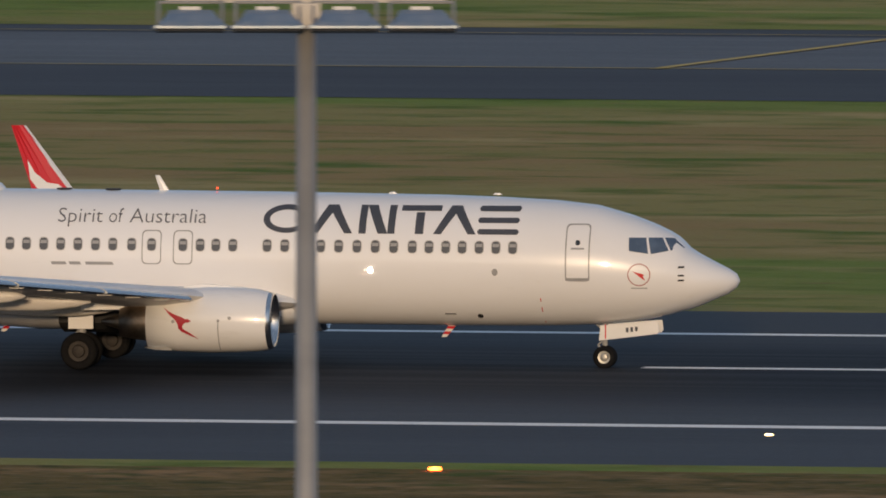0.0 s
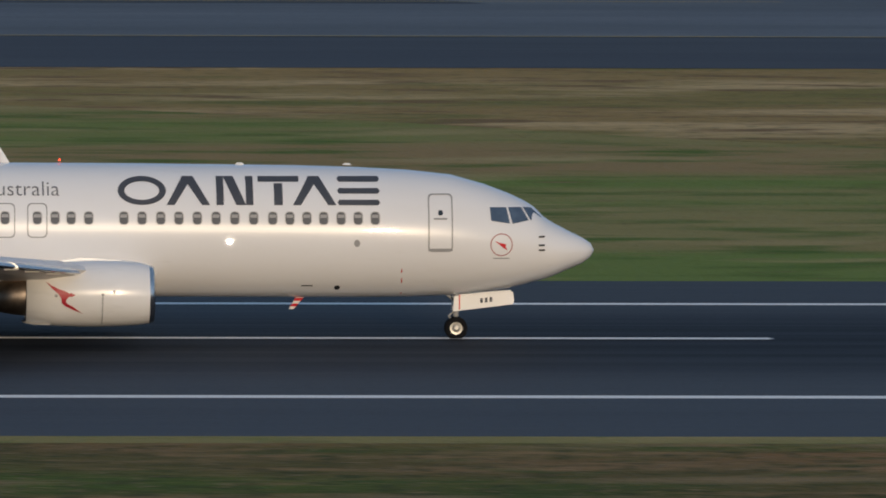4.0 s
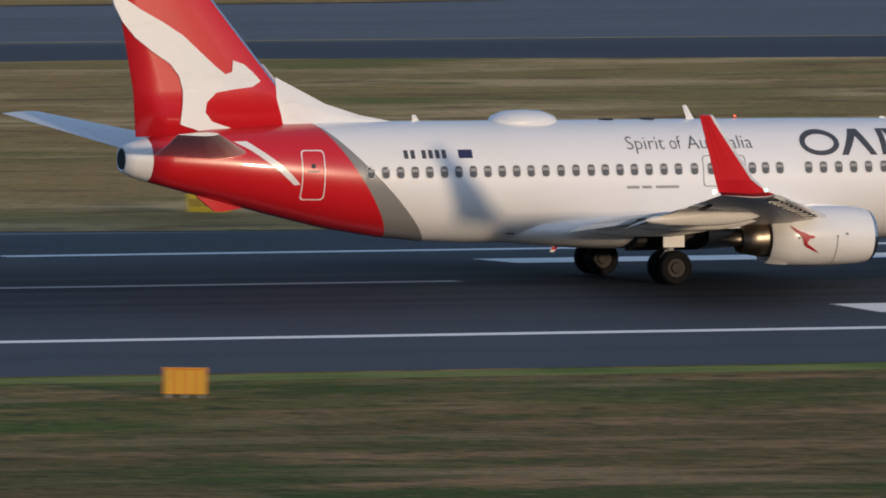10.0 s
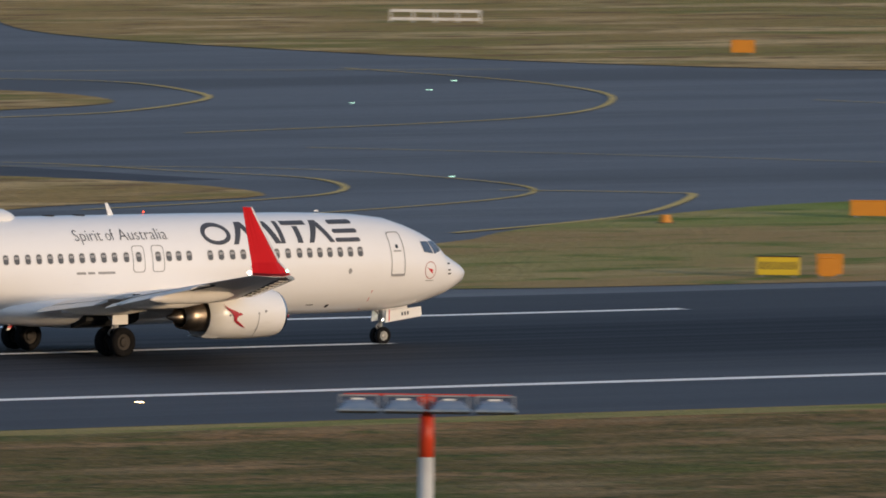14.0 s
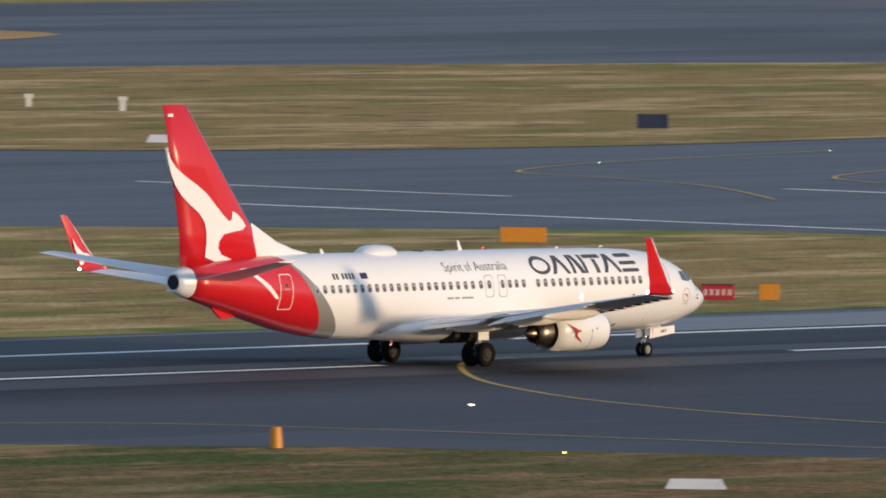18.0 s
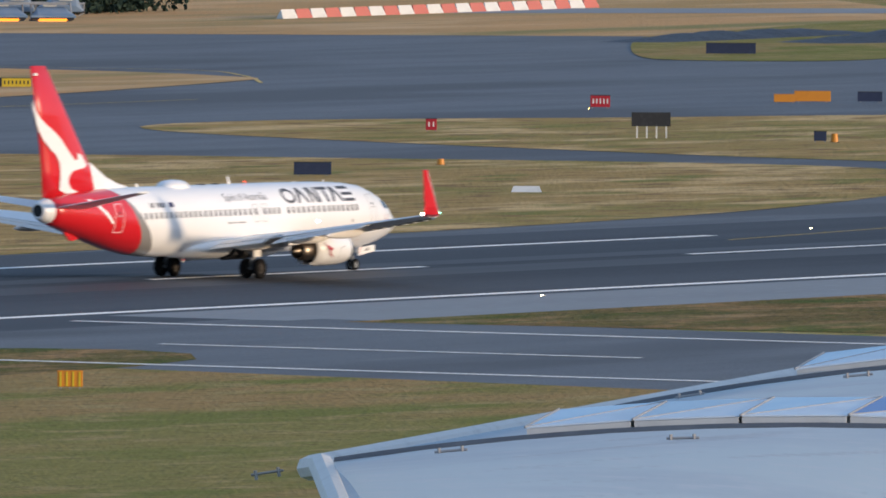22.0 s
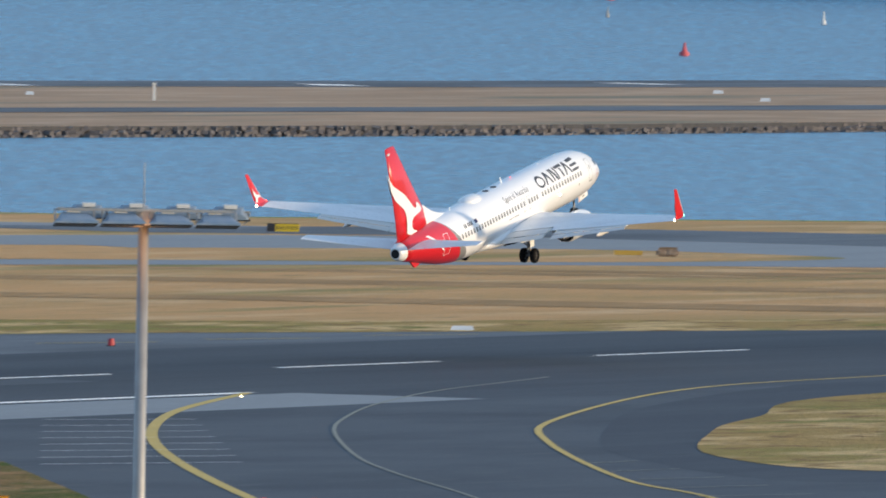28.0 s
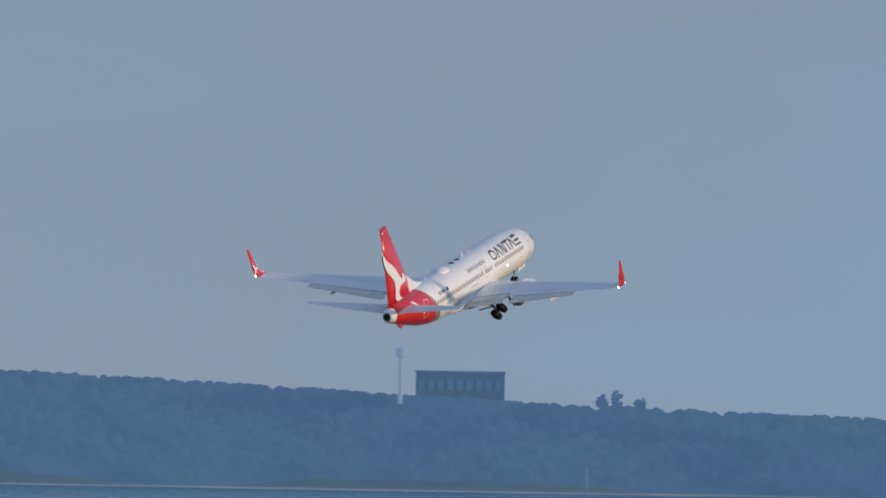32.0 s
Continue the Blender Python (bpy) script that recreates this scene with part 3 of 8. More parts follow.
sheet("spit_road", [(2380, 1480), (2458, 1368), (2482, 1328), (2510, 1262), (2620, 1238), (2796, 1209), (2964, 1191), (3160, 1165), (4500, 1100), (4500, 1118), (3219, 1187), (3016, 1212), (2843, 1229), (2640, 1262), (2546, 1286), (2520, 1349), (2496, 1389), (2410, 1500)],
      0.66, ASPHALT, "distant grey road on the spit", "road", False)

# ---- the airliner ----
RED = mat("red_paint", (0.62, 0.012, 0.018), 0.3, coat=0.4, spots=((0.8, 0.5, 0.9, (0.54, 0.011, 0.017)),))
DEEP_RED = mat("deep_red_paint", (0.40, 0.008, 0.022), 0.4, spots=((0.8, 0.5, 0.9, (0.36, 0.008, 0.02)),))
WHITE_PAINT = mat("white_paint", (0.84, 0.835, 0.825), 0.28, coat=0.6, spots=((0.5, 0.5, 0.85, (0.74, 0.73, 0.70), (0.4, 1, 1)), (5, 0.6, 0.9, (0.70, 0.69, 0.66), (0.2, 1, 1))))
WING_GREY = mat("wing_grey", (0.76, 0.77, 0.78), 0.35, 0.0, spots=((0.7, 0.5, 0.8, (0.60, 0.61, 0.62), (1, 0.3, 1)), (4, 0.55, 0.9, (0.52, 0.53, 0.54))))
UNDERSIDE_GREY = mat("underside_grey", (0.66, 0.63, 0.59), 0.4, 0.0, spots=((0.8, 0.5, 0.8, (0.58, 0.55, 0.51), (1, 0.3, 1)), (5, 0.6, 0.95, (0.45, 0.42, 0.39))))
BARE_METAL = mat("bare_metal", (0.72, 0.72, 0.71), 0.22, 1.0, spots=((2, 0.5, 0.9, (0.6, 0.6, 0.6)),))
HOT_METAL = mat("exhaust_metal", (0.35, 0.29, 0.23), 0.38, 1.0, spots=((3, 0.4, 0.8, (0.16, 0.13, 0.11)),))
# near-black of dark fittings, also painted as shade in gaps and wells
DARK = mat("dark_cavity", (0.012, 0.012, 0.013), 0.7, spots=((4, 0.5, 0.9, (0.02, 0.02, 0.02)),))
RUBBER = mat("tyre_rubber", (0.011, 0.011, 0.012), 0.9, spec=0.1, spots=((6, 0.5, 0.9, (0.02, 0.019, 0.018)),), bump=0.2)
HUB = mat("wheel_hub", (0.34, 0.34, 0.32), 0.4, 0.6, spots=((8, 0.5, 0.9, (0.2, 0.19, 0.17)),))
GLASS = mat("window_glass", (0.035, 0.045, 0.055), 0.12, spots=((3, 0.5, 0.9, (0.06, 0.07, 0.08)),))
DECK_GLASS = mat("flight_deck_glass", (0.075, 0.11, 0.17), 0.10, spots=((2, 0.45, 0.8, (0.12, 0.17, 0.25)),))
HUB_DARK = mat("dark_wheel_hub", (0.03, 0.025, 0.022), 0.7, 0.1, spots=((8, 0.5, 0.9, (0.06, 0.05, 0.04)),))
CABIN_GLASS = mat("cabin_glass", (0.10, 0.105, 0.115), 0.3, spots=((3, 0.5, 0.9, (0.14, 0.145, 0.15)),), spec=0.3)
SURROUND = mat("window_surround", (0.60, 0.59, 0.57), 0.5, spots=((4, 0.5, 0.9, (0.52, 0.51, 0.5)),))
SHADE = mat("window_shade", (0.34, 0.34, 0.34), 0.5, spots=((5, 0.4, 0.8, (0.30, 0.30, 0.30)),))
LINE_GREY = mat("door_line", (0.30, 0.30, 0.30), 0.5, spots=((6, 0.5, 0.9, (0.4, 0.4, 0.4)),))
SLATE = mat("slate_lettering", (0.060, 0.066, 0.082), 0.6, spots=((3, 0.5, 0.9, (0.07, 0.078, 0.095)),))
GREY_WORDS = mat("grey_lettering", (0.12, 0.125, 0.14), 0.6, spots=((3, 0.5, 0.9, (0.15, 0.155, 0.17)),))
LAMP_WHITE = mat("lamp_white", (1.0, 0.90, 0.70), 0.4, emit=25.0)
LAMP_GREEN = mat("lamp_green", (0.25, 1.0, 0.6), 0.4, emit=2.0)
LAMP_RED = mat("lamp_red", (1.0, 0.06, 0.02), 0.4, emit=2.0)

# fuselage paint: white in front, a grey band, then red, along a leaning edge
SKIN = mat("fuselage_paint", (0.86, 0.855, 0.85), 0.30, coat=0.6, spots=((0.4, 0.5, 0.85, (0.80, 0.79, 0.775), (0.3, 1, 1)), (6, 0.66, 0.98, (0.74, 0.73, 0.70), (0.15, 1, 1))))


def livery(m):
    n, link = m.node_tree.nodes, m.node_tree.links.new
    b = n["Principled BSDF"]
    white = b.inputs["Base Color"].links[0].from_socket
    co, sep = n.new("ShaderNodeTexCoord"), n.new("ShaderNodeSeparateXYZ")
    link(co.outputs["Object"], sep.inputs[0])
    out = white
    for lean, at, colour in ((1.0, 26.08, (0.26, 0.25, 0.24)), (0.667, 27.86, (0.62, 0.012, 0.018))):
        edge, behind, step = [n.new("ShaderNodeMath") for _ in range(3)]
        mix = n.new("ShaderNodeMix")
        edge.operation, behind.operation, step.operation, mix.data_type = "MULTIPLY_ADD", "ADD", "LESS_THAN", "RGBA"
        link(sep.outputs["Z"], edge.inputs[0])
        edge.inputs[1].default_value, edge.inputs[2].default_value = lean, at - 19.66
        link(sep.outputs["X"], behind.inputs[0])
        link(edge.outputs[0], behind.inputs[1])     # below zero behind the edge
        link(behind.outputs[0], step.inputs[0])
        step.inputs[1].default_value = 0.0
        link(step.outputs[0], mix.inputs["Factor"])
        link(out, mix.inputs["A"])
        mix.inputs["B"].default_value = (*colour, 1)
        out = mix.outputs["Result"]
    link(out, b.inputs["Base Color"])


livery(SKIN)

STATIONS = [(0.0, 2.70, 2.66, 0.02), (0.10, 2.90, 2.48, 0.26), (0.35, 3.06, 2.29, 0.50), (0.8, 3.28, 2.10, 0.79), (1.2, 3.49, 1.92, 0.99), (1.52, 3.69, 1.81, 1.10), (1.68, 3.86, 1.77, 1.15), (1.84, 4.01, 1.73, 1.21),
            (2.1, 4.17, 1.65, 1.30), (2.6, 4.40, 1.54, 1.45), (3.3, 4.66, 1.43, 1.60), (4.3, 4.94, 1.33, 1.74), (5.6, 5.08, 1.28, 1.84), (7.2, 5.16, 1.26, 1.88), (9, 5.21, 1.26, 1.88),
            (14, 5.26, 1.27, 1.88), (26, 5.30, 1.30, 1.88), (27.5, 5.31, 1.37, 1.87), (29, 5.31, 1.52, 1.83), (31, 5.30, 1.86, 1.71), (33, 5.26, 2.34, 1.48), (35, 5.15, 2.86, 1.16), (36.5, 4.98, 3.25, 0.86), (37.2, 4.86, 3.44, 0.68)]


def body(d, s, z):
    """A place on the airliner: metres behind the nose, to starboard, above the ground."""
    return Vector((19.66 - d, -s, z))


def hull(d):
    """Top, bottom and half width of the fuselage d metres behind the nose."""
    for a, b in zip(STATIONS, STATIONS[1:]):
        if d <= b[0]:
            t = (d - a[0]) / (b[0] - a[0])
            return [a[k] + (b[k] - a[k]) * t for k in (1, 2, 3)]
    return STATIONS[-1][1:]


def on_skin(d, z, side=1, off=0.006):
    """A point on the fuselage's side (side 1: starboard)."""
    top, low, half = hull(d)
    mid, h = (top + low) / 2, (top - low) / 2
    c = max(-1.0, min(1.0, (z - mid) / h))
    s = half * math.sqrt(max(0.0, 1 - c * c)) + off * math.sqrt(max(0, 1 - c * c))
    return body(d, side * s, z + off * c)


def decal(outline, side, off=0.006, cuts=3):
    """A thin painted shape that follows the skin; outline in (behind nose, height)."""
    bm = bmesh.new()
    f = bm.faces.new([bm.verts.new((d, 0, z)) for d, z in outline])
    bmesh.ops.triangulate(bm, faces=[f])
    for _ in range(cuts):
        long = [e for e in bm.edges if abs(e.verts[0].co.z - e.verts[1].co.z) > 0.12 or abs(e.verts[0].co.x - e.verts[1].co.x) > 0.8]
        if long:
            bmesh.ops.subdivide_edges(bm, edges=long, cuts=1)
    bmesh.ops.triangulate(bm, faces=bm.faces[:])
    for v in bm.verts:
        v.co = on_skin(v.co.x, v.co.z, side, off)
    bmesh.ops.recalc_face_normals(bm, faces=bm.faces[:])
    return bm


def ring_outline(bm, outer, inner, place):
    """Faces between two outlines of equal length, each point set by place()."""
    a, b = [bm.verts.new(place(*p)) for p in outer], [bm.verts.new(place(*p)) for p in inner]
    k = len(a)
    for i in range(k):
        bm.faces.new((a[i], a[(i + 1) % k], b[(i + 1) % k], b[i]))
    bmesh.ops.recalc_face_normals(bm, faces=bm.faces[:])
    return bm


def dense(points, step=0.08):
    """A closed outline with points added along its long sides."""
    out = []
    for (a, b), (c, d) in zip(points, points[1:] + points[:1]):
        n = max(1, int(math.hypot(c - a, d - b) / step))
        out += [(a + (c - a) * k / n, b + (d - b) * k / n) for k in range(n)]
    return out


def rounded(w, h, r, n=4):
    """Outline of a rounded rectangle round the origin."""
    return [(sx * (w / 2 - r) + r * math.cos(a), sz * (h / 2 - r) + r * math.sin(a)) for q, (sx, sz) in enumerate(((1, 1), (-1, 1), (-1, -1), (1, -1)))
            for a in [math.pi / 2 * (q + k / n) for k in range(n + 1)]]


AIRFOIL = [(0, 0.0), (0.02, 0.16), (0.08, 0.32), (0.2, 0.46), (0.4, 0.5), (0.6, 0.40), (0.8, 0.22), (1.0, 0.03), (1.0, -0.03), (0.8, -0.16), (0.6, -0.32), (0.4, -0.44), (0.2, -0.42), (0.08, -0.27), (0.02, -0.13)]


def foil(sections, side, up=Vector((0, 0, 1))):
    """A wing-like body: sections (leading edge d, trailing edge d, s, z, thickness)."""
    bm = bmesh.new()
    rings = []
    for lead, trail, s, z, thick in sections:
        ring = [body(lead + (trail - lead) * c, side * s, z) + up * (t * thick) for c, t in AIRFOIL]
        rings.append(ring if side > 0 else ring[::-1])
    tube(bm, rings)
    bmesh.ops.recalc_face_normals(bm, faces=bm.faces[:])
    return bm


airliner = empty("airliner", "white jet airliner with red tail taking off", "airplane")
bm = bmesh.new()
N = 56
tube(bm, [[body(d, half * math.cos(2 * math.pi * k / N), (top + low) / 2 + (top - low) / 2 * math.sin(2 * math.pi * k / N)) for k in range(N)] for d, top, low, half in STATIONS])
bmesh.ops.recalc_face_normals(bm, faces=bm.faces[:])
part("fuselage", bm, SKIN, airliner, "white painted fuselage, red towards the tail", smooth=True)
bm = bmesh.new()
tube(bm, [[body(d, half * math.cos(2 * math.pi * k / 24), (top + low) / 2 + (top - low) / 2 * math.sin(2 * math.pi * k / 24)) for k in range(24)] for d, top, low, half in
          ((37.2, 4.87, 3.43, 0.69), (37.7, 4.74, 3.58, 0.54), (38.05, 4.60, 3.74, 0.40), (38.05, 4.52, 3.82, 0.33), (37.8, 4.50, 3.84, 0.32))], closed=False)
tail_cone = part("tail_cone", bm, WHITE_PAINT, airliner, "cream tail cone", smooth=True)
bm = bmesh.new()
rod(bm, body(37.9, 0, 4.17), body(38.06, 0, 4.17), 0.33, 0.33, 20)
part("exhaust_outlet", bm, DARK, tail_cone)

# belly fairing between the wings
bm = bmesh.new()
tube(bm, [[body(d, w * math.cos(2 * math.pi * k / 24), 1.75 + h * math.sin(2 * math.pi * k / 24)) for k in range(24)] for d, w, h in
          ((13.0, 0.5, 0.30), (13.6, 1.45, 0.50), (15, 2.05, 0.72), (19, 2.10, 0.74), (21.5, 2.0, 0.70), (23.5, 1.5, 0.55), (25, 0.7, 0.40))])
part("belly_fairing", bm, WHITE_PAINT, airliner, smooth=True)

# cabin windows: a pale surround, a dark pane and a shade drawn part of the way
bm = bmesh.new()
ring_outline(bm, rounded(0.30, 0.42, 0.12), rounded(0.25, 0.37, 0.10), lambda u, v: Vector((u, 0.012, v)))
for f in bm.faces:
    f.material_index = 0
pane = bm.faces.new([bm.verts.new((u, 0.008, v)) for u, v in rounded(0.25, 0.37, 0.10)])
pane.material_index = 1
shade = bm.faces.new([bm.verts.new(p) for p in ((-0.10, 0.014, 0.01), (0.10, 0.014, 0.01), (0.10, 0.014, 0.11), (-0.10, 0.014, 0.11))])
shade.material_index = 2
for f in bm.faces:
    f.normal_update()
    if f.normal.y < 0:
        f.normal_flip()
cabin_window = mesh_of("cabin_window", bm, [SURROUND, CABIN_GLASS, SHADE])
WINDOWS = [6.66, 7.17, 7.68, 8.20, 8.70, 9.21, 9.72, 10.29, 10.85, 11.41, 11.97, 12.52, 13.06, 13.62, 14.16, 15.21, 15.73, 16.21, 16.74, 17.70, 18.31, 18.89, 19.42, 19.96, 20.49, 21.01, 21.54, 22.05, 22.60, 23.14, 23.69] + [24.22 + 0.519 * k for k in range(12)]
for side in (1, -1):
    for d in WINDOWS:
        p = on_skin(d, 3.72, side, 0.0)
        tilt = math.atan2(0.42, 1.88)
        m = Matrix.Translation(p) @ Matrix.Rotation(math.pi if side > 0 else 0, 4, "Z") @ Matrix.Rotation(tilt, 4, "X")
        part("cabin_window", cabin_window, None, airliner, at=m)

# flight deck windows, each a dark pane that follows the nose
for side in (1, -1):
    for outline in (((3.20, 4.02), (2.70, 4.01), (2.60, 3.54), (3.17, 3.63)), ((2.64, 4.01), (2.24, 4.00), (2.02, 3.62), (2.52, 3.53)), ((2.18, 4.00), (1.92, 3.97), (1.60, 3.68), (1.96, 3.62))):
        part("flight_deck_window", decal(outline, side, 0.016, 3), DECK_GLASS, airliner, "blue-grey flight deck window")
    for d, low, high, w in ((4.70, 2.72, 4.43, 0.74), (31.9, 2.84, 4.47, 0.80)):
        bm = bmesh.new()
        z = (low + high) / 2
        outer = dense(rounded(w, high - low, 0.13, 6))
        ring_outline(bm, outer, [(u * (1 - 0.075 / w), v * (1 - 0.075 / (high - low))) for u, v in outer], lambda u, v: on_skin(d + u, z + v, side, 0.014))
        door = part("cabin_door", bm, LINE_GREY if d < 20 else WHITE_PAINT, airliner, "cabin door with outlined edge")
        bm = decal([(d - 0.20, z + 0.10), (d + 0.20, z + 0.10), (d + 0.20, z + 0.15), (d - 0.20, z + 0.15)], side, 0.012, 1)
        part("door_handle", bm, LINE_GREY, door)
        part("door_window", decal([(d + u * 0.7, z + 0.30 + v) for u, v in rounded(0.20, 0.15, 0.06)], side, 0.012, 0), GLASS, door)
        if d < 20:
            part("door_sill", decal([(d - 0.36, low + 0.02), (d + 0.36, low + 0.02), (d + 0.36, low + 0.10), (d - 0.36, low + 0.10)], side, 0.014, 0), LINE_GREY, door)
    for d in (16.74, 17.70):
        bm = bmesh.new()
        outer = dense(rounded(0.60, 1.02, 0.14, 6))
        ring_outline(bm, outer, [(u * 0.90, v * 0.94) for u, v in outer], lambda u, v: on_skin(d + u, 3.64 + v, side, 0.014))
        part("overwing_exit", bm, LINE_GREY, airliner, "overwing exit with outlined edge")
    for d, z in ((1.63, 3.10), (1.63, 2.86), (1.63, 2.72)):
        part("probe", decal([(d - 0.09, z), (d + 0.09, z), (d + 0.09, z + 0.05), (d - 0.09, z + 0.05)], side, 0.05, 0), DARK, airliner)
    part("static_port", decal([(7.2 + 0.09 * math.cos(a), 2.98 + 0.11 * math.sin(a)) for a in [math.pi / 6 * k for k in range(12)]], side, 0.012, 0), LINE_GREY, airliner)
    part("outflow_vent", decal([(7.75 + 0.09 * math.cos(a), 1.62 + 0.07 * math.sin(a)) for a in [math.pi / 6 * k for k in range(12)]], side, 0.012, 0), DARK, airliner)
    part("red_stripe", decal([(5.80, 1.42), (5.83, 1.42), (5.86, 2.2), (5.83, 2.2)], side, 0.010, 1), RED, airliner)
    # cargo door seam and scuffed rivet rows
    for d, z, w in ((8.65, 1.66, 0.34), (24.6, 1.62, 0.3)):
        part("hold_handle", decal([(d - w / 2, z), (d + w / 2, z), (d + w / 2, z + 0.035), (d - w / 2, z + 0.035)], side, 0.010, 0), DARK, airliner)
    # round badge below the flight deck, and bars for small writing
    bm = bmesh.new()
    ring_outline(bm, [(0.34 * math.cos(math.pi / 12 * k), 0.34 * math.sin(math.pi / 12 * k)) for k in range(24)], [(0.31 * math.cos(math.pi / 12 * k), 0.31 * math.sin(math.pi / 12 * k)) for k in range(24)],
                 lambda u, v: on_skin(2.86 + u, 2.92 + v, side, 0.010))
    badge = part("round_badge", bm, mat("badge_ring", (0.42, 0.16, 0.15), 0.5), airliner, "round badge with a small red emblem")
    part("emblem", decal([(3.06, 3.03), (2.92, 2.98), (2.78, 2.95), (2.70, 2.92), (2.78, 2.85), (2.68, 2.75), (2.82, 2.84), (2.90, 2.91)], side, 0.010, 0), RED, badge)
    part("writing_bar", decal([(2.62, 2.50), (3.10, 2.50), (3.10, 2.53), (2.62, 2.53)], side, 0.010, 0), LINE_GREY, airliner)
    for d0, d1 in ((18.86, 19.7), (19.85, 20.2), (20.3, 20.75)):
        part("writing_bar", decal([(d0, 3.10), (d1, 3.10), (d1 + 0.04, 3.19), (d0 + 0.04, 3.19)], side, 0.010, 0), LINE_GREY, airliner, "bar of small grey writing")
    for k in range(6):
        d = 28.55 - 0.24 * k - (0.16 if k > 1 else 0)
        part("registration_bar", decal([(d, 4.16), (d + 0.15, 4.16), (d + 0.15, 4.43), (d, 4.43)], side, 0.010, 0), SLATE, airliner, "short bar of the registration")
    part("flag", decal([(26.25, 4.16), (26.75, 4.16), (26.75, 4.43), (26.25, 4.43)], side, 0.010, 0), mat("flag_blue", (0.02, 0.025, 0.09), 0.5), airliner, "small dark blue flag")
    part("wing_scan_light", decal([(11.0 + 0.06 * math.cos(a), 3.02 + 0.06 * math.sin(a)) for a in [math.pi / 6 * k for k in range(12)]], side, 0.02, 0), LAMP_WHITE, airliner, "bright lamp in the fuselage side")

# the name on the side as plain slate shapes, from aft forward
def side_shapes(side):
    z0, z1 = 4.10, 4.93
    h = z1 - z0
    bm = bmesh.new()
    n = 32
    e = lambda r, k: (13.61 + (0.72 - r) * math.cos(2 * math.pi * k / n), z0 + h / 2 + (h / 2 - r * 0.75) * math.sin(2 * math.pi * k / n))
    ring_outline(bm, [e(0, k) for k in range(n)], [e(0.20, k) for k in range(n)], lambda u, v: on_skin(u, v, side, 0.008))
    name = part("name_ring", bm, SLATE, airliner, "slate ring of the name on the side")
    for mid in (12.22, 8.45):
        part("name_wedge", decal([(mid + 0.66, z0), (mid + 0.42, z0), (mid + 0.02, z0 + 0.60), (mid - 0.40, z0), (mid - 0.64, z0), (mid - 0.14, z1), (mid + 0.18, z1)], side, 0.008), SLATE, airliner, "slate wedge of the name on the side")
    for d in (11.28, 10.40):
        part("name_block", decal([(d + 0.11, z0), (d - 0.11, z0), (d - 0.11, z1), (d + 0.11, z1)], side, 0.008), SLATE, airliner, "slate block of the name on the side")
    part("name_block", decal([(10.80, z0), (10.50, z0), (10.88, z1), (11.18, z1)], side, 0.008), SLATE, airliner, "slate block of the name on the side")
    part("name_bar", decal([(10.14, z1 - 0.16), (10.14, z1), (8.92, z1), (8.92, z1 - 0.16)], side, 0.008), SLATE, airliner, "slate bar of the name on the side")
    part("name_block", decal([(9.67, z0), (9.41, z0), (9.41, z1 - 0.2), (9.67, z1 - 0.2)], side, 0.008), SLATE, airliner, "slate block of the name on the side")
    for v0 in (0.0, 0.335, 0.67):
        part("name_bar", decal([(7.72, z0 + v0), (6.56, z0 + v0), (6.50, z0 + v0 + 0.08), (6.56, z0 + v0 + 0.16), (7.72, z0 + v0 + 0.16), (7.78, z0 + v0 + 0.08)], side, 0.008), SLATE, airliner)


def slogan(side):
    """The slogan's readable words, laid on the skin."""
    for words, start, width in (("Spirit", 0.0, 1.36), ("of", 1.56, 0.42), ("Australia", 2.20, 2.35)):
        cu = bpy.data.curves.new("slogan", "FONT")
        cu.body, cu.size, cu.offset = words, 0.60, -0.006
        cu.resolution_u = 3
        tmp = new("slogan_text", cu)
        me = bpy.data.meshes.new_from_object(tmp.evaluated_get(bpy.context.evaluated_depsgraph_get()))
        bpy.data.objects.remove(tmp)
        bm = bmesh.new()
        bm.from_mesh(me)
        lo, hi = min(v.co.x for v in bm.verts), max(v.co.x for v in bm.verts)
        bmesh.ops.triangulate(bm, faces=bm.faces[:])
        for _ in range(2):
            bmesh.ops.subdivide_edges(bm, edges=[e for e in bm.edges if e.calc_length() > 0.12], cuts=1)
        bmesh.ops.triangulate(bm, faces=bm.faces[:])
        for v in bm.verts:
            u = start + (v.co.x - lo) / (hi - lo) * width
            v.co = on_skin(20.62 - u if side > 0 else 16.07 + u, 4.36 + v.co.y, side, 0.018)
        part("slogan_word", bm, GREY_WORDS, airliner, "slate word " + words)


for side in (1, -1):
    side_shapes(side)
    slogan(side)

# tail fin with rudder, dorsal fillet and emblem
def fin_point(d, z, y=0.0):
    return body(d, y, z)


bm = bmesh.new()
rings = []
for z, lead, trail, thick in ((4.9, 31.2, 37.55, 0.50), (6.4, 32.45, 37.65, 0.44), (9.4, 34.95, 38.22, 0.30), (12.3, 37.33, 38.92, 0.17)):
    rings.append([fin_point(lead + (trail - lead) * c, z, t * thick) for c, t in AIRFOIL])
tube(bm, rings)
bmesh.ops.recalc_face_normals(bm, faces=bm.faces[:])
fin = part("tail_fin", bm, RED, airliner, "tall red tail fin", smooth=True)
bm = bmesh.new()
tube(bm, [[fin_point(lead + 0.11 * c - 0.04, z, 0.08 * t) for c, t in ((0, 0), (0.5, 0.55), (1, 0.8), (1, -0.8), (0.5, -0.55))] for z, lead in ((6.4, 32.45), (9.4, 34.95), (12.28, 37.33))])
bmesh.ops.recalc_face_normals(bm, faces=bm.faces[:])
part("leading_edge", bm, BARE_METAL, fin)
bm = bmesh.new()
